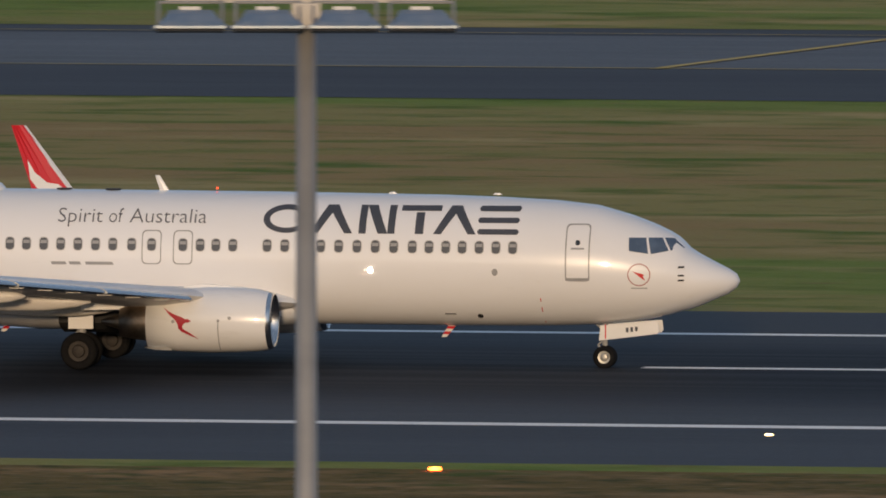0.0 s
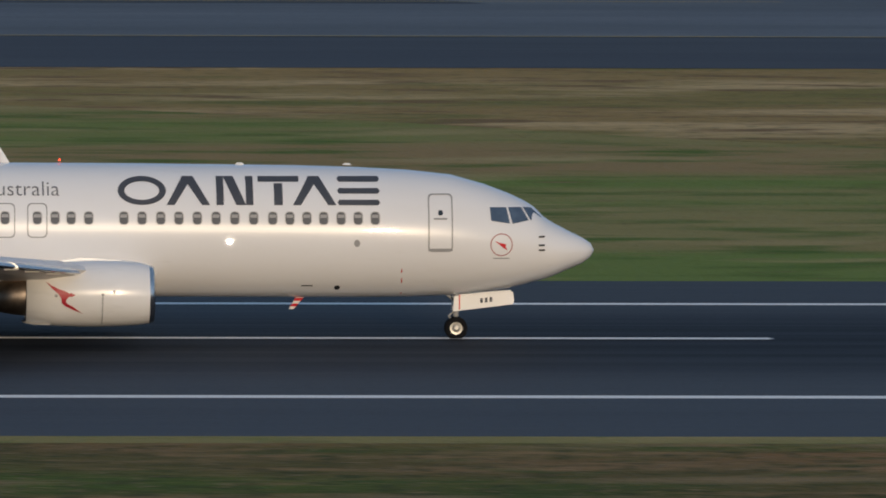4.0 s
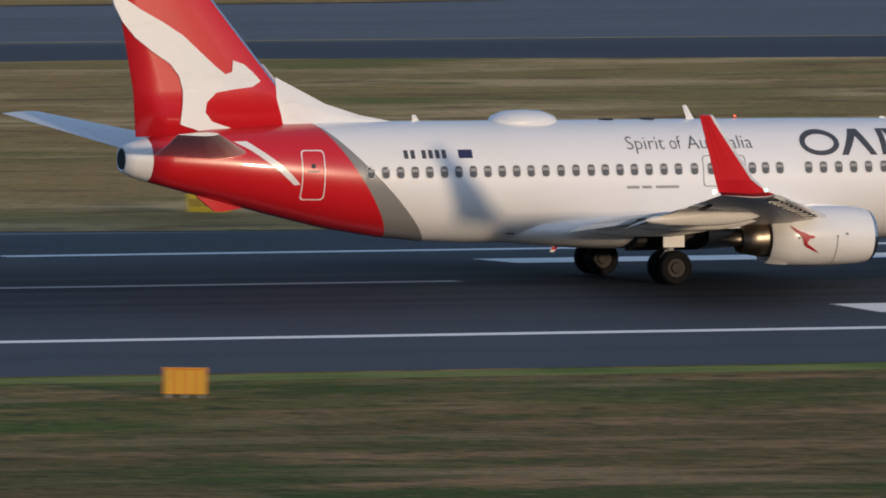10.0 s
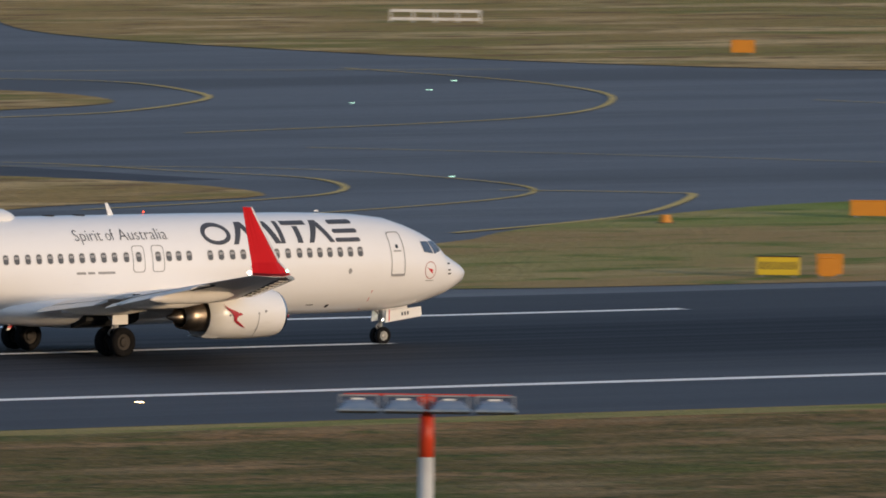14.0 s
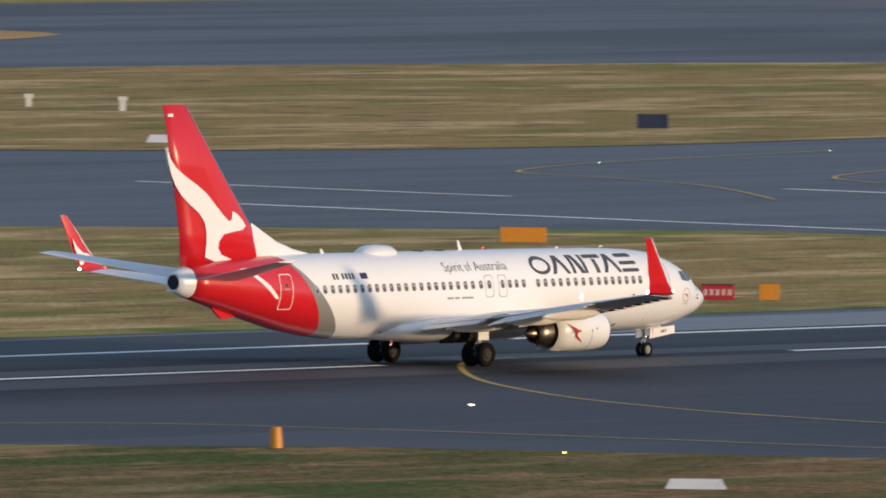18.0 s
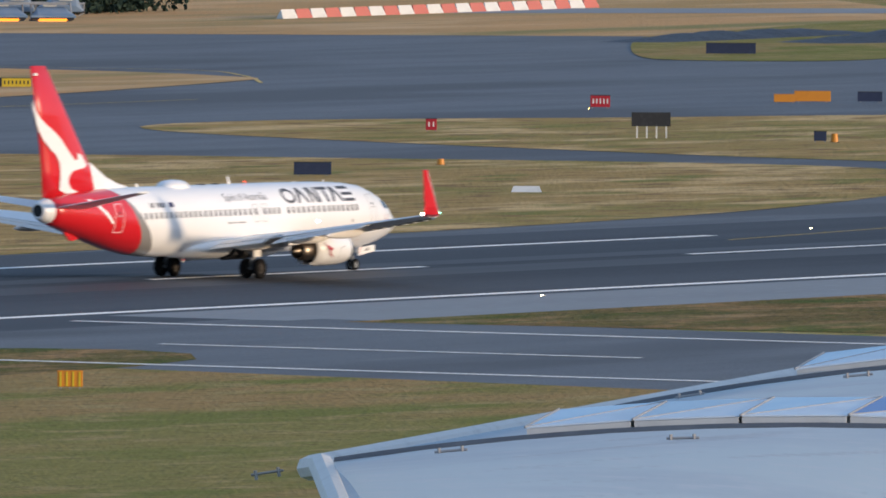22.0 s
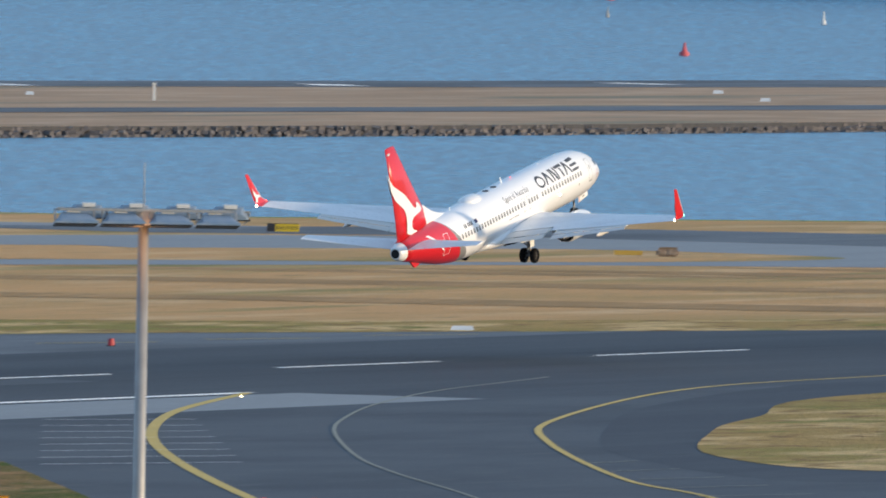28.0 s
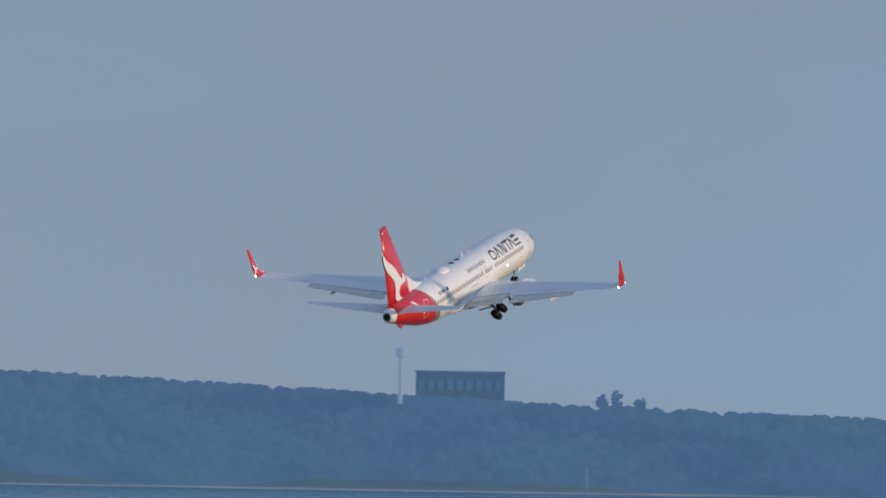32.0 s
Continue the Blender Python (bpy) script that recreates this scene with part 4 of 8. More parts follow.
tube(bm, [[fin_point(d + a * 1.1, z + h * b, w * s) for a, b, s in ((0, 0, 1), (0, 0.6, 0.7), (0, 1, 0), (0, 0.6, -0.7), (0, 0, -1))] for d, z, h, w in
          ((28.4, 5.25, 0.05, 0.05), (29.6, 5.2, 0.33, 0.13), (30.8, 5.15, 0.75, 0.18), (31.9, 5.1, 1.35, 0.21), (32.6, 5.1, 1.7, 0.20))])
bmesh.ops.recalc_face_normals(bm, faces=bm.faces[:])
part("dorsal_fillet", bm, WHITE_PAINT, fin, "white dorsal fillet")
SWOOSH = [(38.64, 10.43), (38.41, 9.87), (38.02, 9.42), (37.42, 9.03), (36.66, 8.62), (35.99, 8.20), (35.38, 7.66), (34.83, 7.18), (34.48, 6.92), (34.25, 6.99), (34.21, 7.37), (33.80, 7.23), (33.46, 6.95), (33.20, 6.68), (33.50, 6.50), (34.23, 6.42), (34.81, 6.32), (35.13, 6.01), (35.18, 5.68), (34.94, 5.38), (34.30, 5.17), (33.72, 5.00), (35.01, 4.96), (36.04, 5.29), (35.97, 5.92), (35.97, 6.37), (36.10, 6.86), (36.42, 7.27), (37.04, 7.68), (37.64, 8.14), (38.07, 8.64), (38.37, 9.20), (38.59, 9.87)]
for side in (1, -1):
    bm = bmesh.new()
    pts = SWOOSH
    vs = [bm.verts.new((d, 0, z)) for d, z in pts]
    for tri in tessellate_polygon([[Vector((d, z, 0)) for d, z in pts]]):
        bm.faces.new([vs[i] for i in tri])
    for _ in range(2):
        bmesh.ops.subdivide_edges(bm, edges=[e for e in bm.edges if e.calc_length() > 0.4], cuts=1)
    bmesh.ops.triangulate(bm, faces=bm.faces[:])
    for v in bm.verts:
        d, z = v.co.x, v.co.z
        t = (z - 4.9) / 7.4
        lead, trail, thick = 31.2 + 6.13 * t, 37.55 + 1.37 * t, 0.50 - 0.33 * t
        c = min(1, max(0, (d - lead) / (trail - lead)))
        y = max((b[1] - a[1]) * (c - a[0]) / (b[0] - a[0]) + a[1] for a, b in zip(AIRFOIL[:7], AIRFOIL[1:8]) if a[0] <= c <= b[0]) * thick
        v.co = fin_point(d, z, side * (y + 0.05))
    bmesh.ops.recalc_face_normals(bm, faces=bm.faces[:])
    part("emblem", bm, WHITE_PAINT, fin, "white curved emblem on the fin")
    part("emblem_tail", decal([(34.5, 4.75), (34.05, 4.76), (33.51, 4.39), (32.97, 4.0), (32.61, 3.66), (32.34, 3.36), (32.54, 3.34), (32.91, 3.66), (33.36, 4.03), (33.96, 4.47)], side, 0.015), WHITE_PAINT, airliner, "white curved stripe")
    part("writing_bar", mesh_of("writing_bar", box(bmesh.new(), body(38.65, side * 0.05 - 0.06, 11.75), body(38.3, side * 0.05 + 0.06, 11.9)), WHITE_PAINT), None, fin)
    # tailplane
    bm = foil([(33.7, 37.1, 0.5, 4.30, 0.42), (35.7, 38.1, 3.8, 4.81, 0.26), (37.75, 39.2, 7.18, 5.34, 0.13)], side)
    part("tailplane", bm, WING_GREY, airliner, "grey tailplane", smooth=False)

# wings with winglets, flaps, fairings and engines
wings = []
for side in (1, -1):
    root = body(19.66, side * 1.6, 1.95)
    local = Matrix.Translation(-root)
    bm = foil([(12.9, 21.3, 0.0, 1.90, 1.0), (13.3, 21.35, 1.7, 1.98, 0.95), (15.5, 21.25, 5.6, 2.38, 0.66), (22.55, 24.40, 16.9, 3.68, 0.22)], side)
    bm.transform(local)
    bm.normal_update()
    # faces turned down take the darker grey, which paints in underside shade
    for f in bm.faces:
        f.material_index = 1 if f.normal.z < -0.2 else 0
    wing = part("wing", bm, [WING_GREY, UNDERSIDE_GREY], airliner, "grey swept wing", at=Matrix.Translation(root))
    wings.append(wing)
    bm = bmesh.new()
    rings = []
    for lead, trail, s, z, ny, nz in ((22.55, 24.40, 16.9, 3.68, 0, 1), (23.0, 24.66, 17.2, 3.80, -0.6, 0.8), (23.52, 24.86, 17.38, 4.2, -0.95, 0.3), (25.2, 25.62, 17.75, 6.3, -1, 0.15)):
        rings.append([body(lead + (trail - lead) * c, side * (s + ny * t * 0.18), z + nz * t * 0.18) for c, t in AIRFOIL])
    tube(bm, rings)
    bmesh.ops.recalc_face_normals(bm, faces=bm.faces[:])
    bm.transform(local)
    winglet = part("winglet", bm, RED, wing, "red upswept winglet")
    bm = bmesh.new()
    bm.faces.new([bm.verts.new(body(d, side * (17.38 + (z - 4.2) * 0.176 - 0.12), z)) for d, z in ((25.05, 5.25), (24.8, 4.85), (24.4, 4.55), (24.05, 4.5), (23.8, 4.3), (24.3, 4.3), (24.5, 4.0), (24.75, 4.0), (24.7, 4.35), (24.95, 4.65))])
    bmesh.ops.triangulate(bm, faces=bm.faces[:])
    bm.transform(local)
    part("emblem", bm, WHITE_PAINT, winglet, "white curved emblem")
    bm = bmesh.new()
    tube(bm, [[body(lead + u, side * (s + w), z) for u, w in ((-0.05, 0), (0.04, 0.06), (0.11, 0.075), (0.11, -0.075), (0.04, -0.06))] for lead, s, z in ((23.14, 17.26, 3.95), (23.52, 17.38, 4.2), (24.36, 17.565, 5.25), (25.2, 17.75, 6.3))])
    bmesh.ops.recalc_face_normals(bm, faces=bm.faces[:])
    bm.transform(local)
    part("leading_edge", bm, WING_GREY, winglet, "pale metal leading edge")
    for name, at, r, m in (("tip_lamp", body(24.80, side * 17.2, 3.80), 0.06, LAMP_WHITE), ("side_lamp", body(22.98, side * 17.2, 3.83), 0.06, LAMP_GREEN if side > 0 else LAMP_RED)):
        bm = bmesh.new()
        bmesh.ops.create_icosphere(bm, subdivisions=2, radius=r)
        part(name, bm, m, wing, at=Matrix.Translation(at - root))
    def trail_edge(s):
        t = (s - 5.6) / 11.3
        return (21.3, 2.0 + 0.1 * s) if s < 5.6 else (21.25 + 3.1 * t, 2.38 + 1.30 * t)
    for s0, s1, w0, w1 in ((1.95, 5.35, 1.75, 1.6), (5.95, 12.6, 1.5, 0.85)):
        for name, c0, c1, z0, z1, thick in (("flap", -0.42, 0.42, -0.16, -0.30, 0.22), ("aft_flap", 0.44, 0.92, -0.35, -0.56, 0.13)):
            bm, rings = bmesh.new(), []
            for s, w in ((s0, w0), (s1, w1)):
                d, z = trail_edge(s)
                rings.append([body(d + w * (c0 + (c1 - c0) * c), side * s, z + 0.06 + w / 1.75 * (z0 + (z1 - z0) * c) + t * thick * w / 1.75) for c, t in AIRFOIL])
            tube(bm, rings)
            bmesh.ops.recalc_face_normals(bm, faces=bm.faces[:])
            bm.transform(local)
            part(name, bm, UNDERSIDE_GREY, wing, "lowered pale grey flap")
        # solid dark bar stands in for shade in the gap before the flap
        bm, rings = bmesh.new(), []
        for s, w in ((s0, w0), (s1, w1)):
            d, z = trail_edge(s)
            rings.append([body(d + w * u, side * s, z + v * w / 1.75) for u, v in ((-0.56, -0.06), (-0.30, -0.05), (-0.28, -0.17), (-0.54, -0.20))])
        tube(bm, rings)
        bmesh.ops.recalc_face_normals(bm, faces=bm.faces[:])
        bm.transform(local)
        part("flap_gap", bm, DARK, wing, "dark bar painting the shaded gap before the flap")
    # slats drooped along the leading edge
    for s0, s1 in ((6.4, 9.6), (9.7, 12.9), (13.0, 16.2)):
        lead = lambda s: (15.5 + 7.05 * (s - 5.6) / 11.3, 2.38 + 1.30 * (s - 5.6) / 11.3)
        bm = bmesh.new()
        tube(bm, [[body(lead(s)[0] - 0.34 + 0.6 * c, side * s, lead(s)[1] - 0.14 + 0.16 * c + t * 0.16) for c, t in AIRFOIL] for s in (s0, s1)])
        bmesh.ops.recalc_face_normals(bm, faces=bm.faces[:])
        bm.transform(local)
        part("slat", bm, BARE_METAL, wing, "polished leading edge slat")
        # another solid dark bar draws the shade behind the slat
        bm = bmesh.new()
        tube(bm, [[body(lead(s)[0] + u, side * s, lead(s)[1] + z) for u, z in ((-0.02, -0.10), (0.30, -0.03), (0.42, -0.13), (0.02, -0.17))] for s in (s0, s1)])
        bmesh.ops.recalc_face_normals(bm, faces=bm.faces[:])
        bm.transform(local)
        part("slat_gap", bm, DARK, wing, "dark bar painting the shaded gap behind the slat")
        for k in range(3):
            s = s0 + (s1 - s0) * (k + 0.5) / 3
            bm = box(bmesh.new(), body(lead(s)[0] + 0.4, side * s - 0.06, lead(s)[1] - 0.19), body(lead(s)[0] - 0.05, side * s + 0.06, lead(s)[1] - 0.08))
            bm.transform(local)
            part("slat_track", bm, UNDERSIDE_GREY, wing)
    for s, d0, d1 in ((3.6, 18.3, 22.9), (7.2, 18.6, 23.1), (10.4, 20.0, 24.1)):
        z = 2.0 + 0.105 * s - 0.42
        bm = bmesh.new()
        tube(bm, [(body(d0 + (d1 - d0) * t, side * s, z - 0.22 * max(0, t - 0.55) - 0.05), (0, 1, 0), (0, 0, 1), 0.20 * r, 0.30 * r) for t, r in ((0, 0.1), (0.1, 0.55), (0.3, 0.95), (0.55, 1.0), (0.8, 0.7), (0.95, 0.3), (1, 0.05))], n=12)
        bmesh.ops.recalc_face_normals(bm, faces=bm.faces[:])
        bm.transform(local)
        part("flap_fairing", bm, UNDERSIDE_GREY, wing, "canoe-shaped flap fairing", smooth=True)
    # engine
    s = 4.83
    def hoop(d, r, z, flat=1.0, k=28):
        return [body(d, side * s + r * math.cos(2 * math.pi * i / k), z + r * math.sin(2 * math.pi * i / k) * (flat if math.sin(2 * math.pi * i / k) < 0 else 1)) for i in range(k)]
    bm = bmesh.new()
    tube(bm, [hoop(13.56, 0.885, 1.62, 0.97), hoop(13.9, 0.95, 1.64, 0.98), hoop(14.5, 0.995, 1.65, 0.98), hoop(15.4, 1.005, 1.65, 0.99), hoop(16.3, 0.96, 1.64), hoop(17.22, 0.83, 1.60), hoop(17.22, 0.79, 1.60), hoop(16.2, 0.80, 1.62)], closed=False)
    bmesh.ops.recalc_face_normals(bm, faces=bm.faces[:])
    engine = part("engine", bm, WHITE_PAINT, airliner, "white jet engine with a polished lip", smooth=True)
    bm = bmesh.new()
    tube(bm, [hoop(13.57, 0.886, 1.62, 0.97), hoop(13.46, 0.86, 1.62, 0.97), hoop(13.40, 0.81, 1.62, 0.97), hoop(13.45, 0.77, 1.62, 0.97), hoop(13.75, 0.74, 1.62, 1)], closed=False)
    bmesh.ops.recalc_face_normals(bm, faces=bm.faces[:])
    part("inlet_lip", bm, BARE_METAL, engine, "polished metal inlet lip", smooth=True)
    bm = bmesh.new()
    tube(bm, [hoop(13.75, 0.75, 1.62), hoop(14.3, 0.76, 1.62)])
    part("fan", bm, DARK, engine)
    bm = bmesh.new()
    tube(bm, [hoop(13.5, 0.03, 1.62), hoop(13.65, 0.14, 1.62), hoop(13.76, 0.22, 1.62)])
    part("spinner", bm, LINE_GREY, engine)
    bm = bmesh.new()
    tube(bm, [hoop(16.4, 0.62, 1.62), hoop(17.2, 0.62, 1.60), hoop(17.6, 0.56, 1.58), hoop(18.1, 0.45, 1.56), hoop(18.1, 0.41, 1.56), hoop(17.6, 0.40, 1.56)], closed=False)
    bmesh.ops.recalc_face_normals(bm, faces=bm.faces[:])
    part("core_nozzle", bm, HOT_METAL, engine, "brown heat-stained nozzle", smooth=True)
    bm = bmesh.new()
    tube(bm, [hoop(17.3, 0.34, 1.56), hoop(18.1, 0.26, 1.56), hoop(18.7, 0.05, 1.56)])
    part("exhaust_plug", bm, HOT_METAL, engine, smooth=True)
    bm = bmesh.new()
    tube(bm, [hoop(16.3, 0.80, 1.62), hoop(16.35, 0.60, 1.62)], closed=False)
    part("bypass_duct", bm, DARK, engine)
    bm = bmesh.new()
    tube(bm, [[body(d, side * (s + w), z) for w, z in ((-0.16, lo), (0.16, lo), (0.13, hi), (-0.13, hi))] for d, lo, hi in ((14.4, 2.4, 2.64), (15.6, 2.3, 2.72), (17.6, 1.95, 2.40), (19.3, 1.90, 2.2))])
    bmesh.ops.recalc_face_normals(bm, faces=bm.faces[:])
    part("pylon", bm, WHITE_PAINT, engine)
    for pts in ([(16.66, 2.06), (16.48, 1.93), (16.28, 1.84), (16.10, 1.78), (15.95, 1.70), (15.90, 1.73), (15.86, 1.69), (15.78, 1.66), (15.86, 1.61), (15.98, 1.60), (16.06, 1.50), (16.05, 1.42), (15.85, 1.30), (15.57, 1.10), (15.85, 1.22), (16.08, 1.33), (16.18, 1.42), (16.20, 1.55), (16.28, 1.68), (16.45, 1.83)],):
        bm = bmesh.new()
        vs = [bm.verts.new((d, 0, z)) for d, z in pts]
        for tri in tessellate_polygon([[Vector((d, z, 0)) for d, z in pts]]):
            bm.faces.new([vs[i] for i in tri])
        for _ in range(2):
            bmesh.ops.subdivide_edges(bm, edges=[e for e in bm.edges if e.calc_length() > 0.12], cuts=1)
        bmesh.ops.triangulate(bm, faces=bm.faces[:])
        for v in bm.verts:
            d, z = v.co.x, v.co.z
            r = 1.02 - 0.048 * max(0, d - 15.4) - 0.05 * max(0, d - 16.3)
            v.co = body(d, side * (s + math.sqrt(max(0, r * r - (z - 1.64) ** 2)) + 0.02), z)
        bmesh.ops.recalc_face_normals(bm, faces=bm.faces[:])
        part("emblem", bm, DEEP_RED, engine, "red emblem on the engine")
    bm = bmesh.new()
    for k in range(14):
        a0, a1 = -1.05 + 0.075 * k, -1.05 + 0.075 * (k + 1)
        q = [body(d, side * (s + 1.012 * math.cos(a)), 1.65 + 1.012 * math.sin(a)) for d, a in ((14.96, a0), (14.99, a0), (14.99, a1), (14.96, a1))]
        bm.faces.new([bm.verts.new(p) for p in q])
    part("cowl_seam", bm, LINE_GREY, engine)
    for d, a, r in ((14.97, 0.02, 0.045), (14.63, 0.10, 0.055), (16.35, -0.02, 0.05)):
        bm = bmesh.new()
        way = Vector((0, -side * math.cos(a), math.sin(a)))
        p = body(d, side * s, 1.65)
        rod(bm, p + way * 0.9, p + way * (1.01 - 0.05 * max(0, d - 15.6)), r, r, 8)
        part("cowl_latch", bm, LINE_GREY, engine)
    bm = bmesh.new()
    tube(bm, [[body(d, side * (s + w), z) for w, z in ((-0.45, 0.83), (0.45, 0.83), (0.3, low), (-0.3, low))] for d, low in ((16.5, 0.72), (17.0, 0.74), (17.32, 0.80))])
    bmesh.ops.recalc_face_normals(bm, faces=bm.faces[:])
    part("lower_lip", bm, WHITE_PAINT, engine)

# landing gear
def wheel_mesh(r, w, hub):
    """A tyre on its hub; its axle lies along y."""
    prof = [(r * 0.55, -w * 0.30), (r * 0.62, -w * 0.46), (r * 0.85, -w * 0.5), (r * 0.97, -w * 0.36), (r, -w * 0.15), (r, w * 0.15), (r * 0.97, w * 0.36), (r * 0.85, w * 0.5), (r * 0.62, w * 0.46), (r * 0.55, w * 0.30)]
    bm = bmesh.new()
    tube(bm, [[Vector((rr * math.cos(2 * math.pi * k / 24), y, rr * math.sin(2 * math.pi * k / 24))) for k in range(24)] for rr, y in prof], closed=False)
    bmesh.ops.recalc_face_normals(bm, faces=bm.faces[:])
    tyre = mesh_of("tyre", bm, RUBBER, True)
    bm = bmesh.new()
    tube(bm, [[Vector((rr * math.cos(2 * math.pi * k / 18), y, rr * math.sin(2 * math.pi * k / 18))) for k in range(18)] for rr, y in
              ((r * 0.12, -w * 0.48), (r * 0.3, -w * 0.42), (r * 0.36, -w * 0.25), (r * 0.56, -w * 0.28), (r * 0.56, w * 0.28), (r * 0.36, w * 0.25), (r * 0.3, w * 0.42), (r * 0.12, w * 0.48))])
    bmesh.ops.recalc_face_normals(bm, faces=bm.faces[:])
    return tyre, mesh_of("rim", bm, hub)


def wheel(parent, at, meshes):
    w = part("wheel", meshes[0], None, parent, "black tyred wheel", at=Matrix.Translation(at))
    part("rim", meshes[1], None, w)
    return w


nose_wheel, main_wheel = wheel_mesh(0.345, 0.21, HUB), wheel_mesh(0.565, 0.40, HUB_DARK)
gears = []
pivot = body(4.12, 0, 1.45)
bm = bmesh.new()
rod(bm, (0, 0, 0.1), (0, 0, -0.75), 0.085)
rod(bm, (0, 0, -0.75), (0, 0, -1.10), 0.055)
rod(bm, (0, -0.24, -1.10), (0, 0.24, -1.10), 0.05)
rod(bm, (0.05, 0, -0.35), (-0.55, 0, 0.1), 0.04)
rod(bm, (0.0, 0, -0.55), (-0.22, 0, -0.75), 0.03)
rod(bm, (-0.22, 0, -0.75), (0.0, 0, -0.98), 0.03)
nose_gear = part("nose_gear", bm, LINE_GREY, airliner, "nose landing gear", at=Matrix.Translation(pivot))
for y in (-0.17, 0.17):
    wheel(nose_gear, (0, y, -1.105), nose_wheel)
bm = bmesh.new()
bmesh.ops.create_icosphere(bm, subdivisions=2, radius=0.035)
part("taxi_lamp", bm, LAMP_WHITE, nose_gear, at=Matrix.Translation((0.1, 0, -0.5)))
for side in (1, -1):
    bm = plate(bmesh.new(), [(-0.02, 0), (1.76, 0.22), (1.82, 0.30), (1.78, 0.60), (0.02, 0.46)], -0.02, 0.02)
    bm.transform(Matrix.Rotation(math.pi / 2, 4, "X"))
    bm.transform(Matrix.Translation(body(4.22, side * 0.42, 0.86)))
    door = part("nose_gear_door", bm, WHITE_PAINT, airliner, "white nose gear door")
    for k in range(3):
        part("writing_bar", box(bmesh.new(), body(3.42 - 0.14 * k, side * 0.442 - 0.004, 1.12 + 0.017 * k), body(3.34 - 0.14 * k, side * 0.442 + 0.004, 1.26 + 0.017 * k)), SLATE, door)
    part("red_stripe", box(bmesh.new(), body(4.06, side * 0.442 - 0.004, 0.92), body(4.02, side * 0.442 + 0.004, 1.36)), RED, door)
    pivot = body(19.66, side * 2.86, 1.95)
    bm = bmesh.new()
    rod(bm, (0, 0, 0.1), (0, 0, -0.85), 0.14)
    rod(bm, (0, 0, -0.85), (0, 0, -1.40), 0.09)
    rod(bm, (0, -0.45, -1.385), (0, 0.45, -1.385), 0.08)
    rod(bm, (0, 0, -0.7), (0, side * 1.1, 0.1), 0.06)
    rod(bm, (0.0, 0, -0.6), (0.9, 0, 0.15), 0.05)
    rod(bm, (-0.1, 0, -0.8), (-0.32, 0, -1.05), 0.04)
    rod(bm, (-0.32, 0, -1.05), (-0.08, 0, -1.32), 0.04)
    gear = part("main_gear", bm, LINE_GREY, airliner, "main landing gear", at=Matrix.Translation(pivot))
    gears.append(gear)
    for y in (-0.43, 0.43):
        wheel(gear, (0, y, -1.385), main_wheel)
    bm = box(bmesh.new(), (-0.36, -side * 0.27 - 0.02, -0.72), (0.40, -side * 0.27 + 0.02, 0.10))
    part("gear_door", bm, WHITE_PAINT, gear, "white gear door")
    # dark block paints the open wheel well together with the shade beside it
    bm = bmesh.new()
    tube(bm, [[body(d, side * sx, z) for sx, z in ((1.2, 1.02), (1.9, low), (2.13, 1.35), (2.16, 1.72), (1.2, 1.72))] for d, low in ((17.9, 1.22), (18.3, 1.15), (20.1, 1.15), (20.5, 1.22))])
    bmesh.ops.recalc_face_normals(bm, faces=bm.faces[:])
    part("wheel_well", bm, DARK, airliner, "dark block for the open wheel well and the shade round it")
    # striped drain masts and aerials
STRIPED = mat("striped_mast", (0.75, 0.72, 0.68), 0.5)
for d, z in ((8.75, 1.32), (22.3, 1.36)):
    for k in range(5):
        a, b = k / 5, (k + 1) / 5
        bm = bmesh.new()
        tube(bm, [[body(d + 0.10 * t * 3 + c, w, z - 0.42 * t) for c, w in ((-0.13 + 0.05 * t, 0), (0, 0.025), (0.13 - 0.05 * t, 0), (0, -0.025))] for t in (a, b)])
        bmesh.ops.recalc_face_normals(bm, faces=bm.faces[:])
        part("drain_mast", bm, RED if k % 2 else STRIPED, airliner, "red and white striped drain mast" if k == 0 else "")
for d, h in ((17.6, 0.46), (27.5, 0.26), (10.6, 0.06), (7.4, 0.05)):
    bm = bmesh.new()
    tube(bm, [[body(d + 0.55 * t * h + c, w, 5.22 + h * 1.1 * t) for c, w in ((-0.14 + 0.06 * t, 0), (0, 0.03), (0.15 - 0.09 * t, 0), (0, -0.03))] for t in (0, 1)])
    bmesh.ops.recalc_face_normals(bm, faces=bm.faces[:])
    part("blade_aerial", bm, WHITE_PAINT, airliner, "white blade aerial")
bm = bmesh.new()
tube(bm, [(body(23.75 + x, 0, 5.22), (0, 1, 0), (0, 0, 1), 0.75 * r, 0.42 * r) for x, r in ((-1.3, 0.05), (-1.1, 0.55), (-0.7, 0.9), (0, 1), (0.6, 0.92), (1.0, 0.6), (1.2, 0.1))], n=20)
bmesh.ops.recalc_face_normals(bm, faces=bm.faces[:])
part("aerial_dome", bm, WHITE_PAINT, airliner, "white aerial dome on the roof", smooth=True)
bm = bmesh.new()
bmesh.ops.create_icosphere(bm, subdivisions=2, radius=0.035)
part("beacon", bm, LAMP_RED, airliner, at=Matrix.Translation(body(16.0, 0, 5.35)))
bm = bmesh.new()
tube(bm, [[body(d, w, z) for w, z in ((-0.10, 3.2), (0.10, 3.2), (0.06, low), (-0.06, low))] for d, low in ((33.8, 2.52), (34.5, 2.42), (34.75, 2.44), (35.4, 2.95))])
bmesh.ops.recalc_face_normals(bm, faces=bm.faces[:])
part("tail_skid", bm, RED, airliner, "red tail skid under the rear fuselage")
for d in (19.2, 20.7):
    bm = bmesh.new()
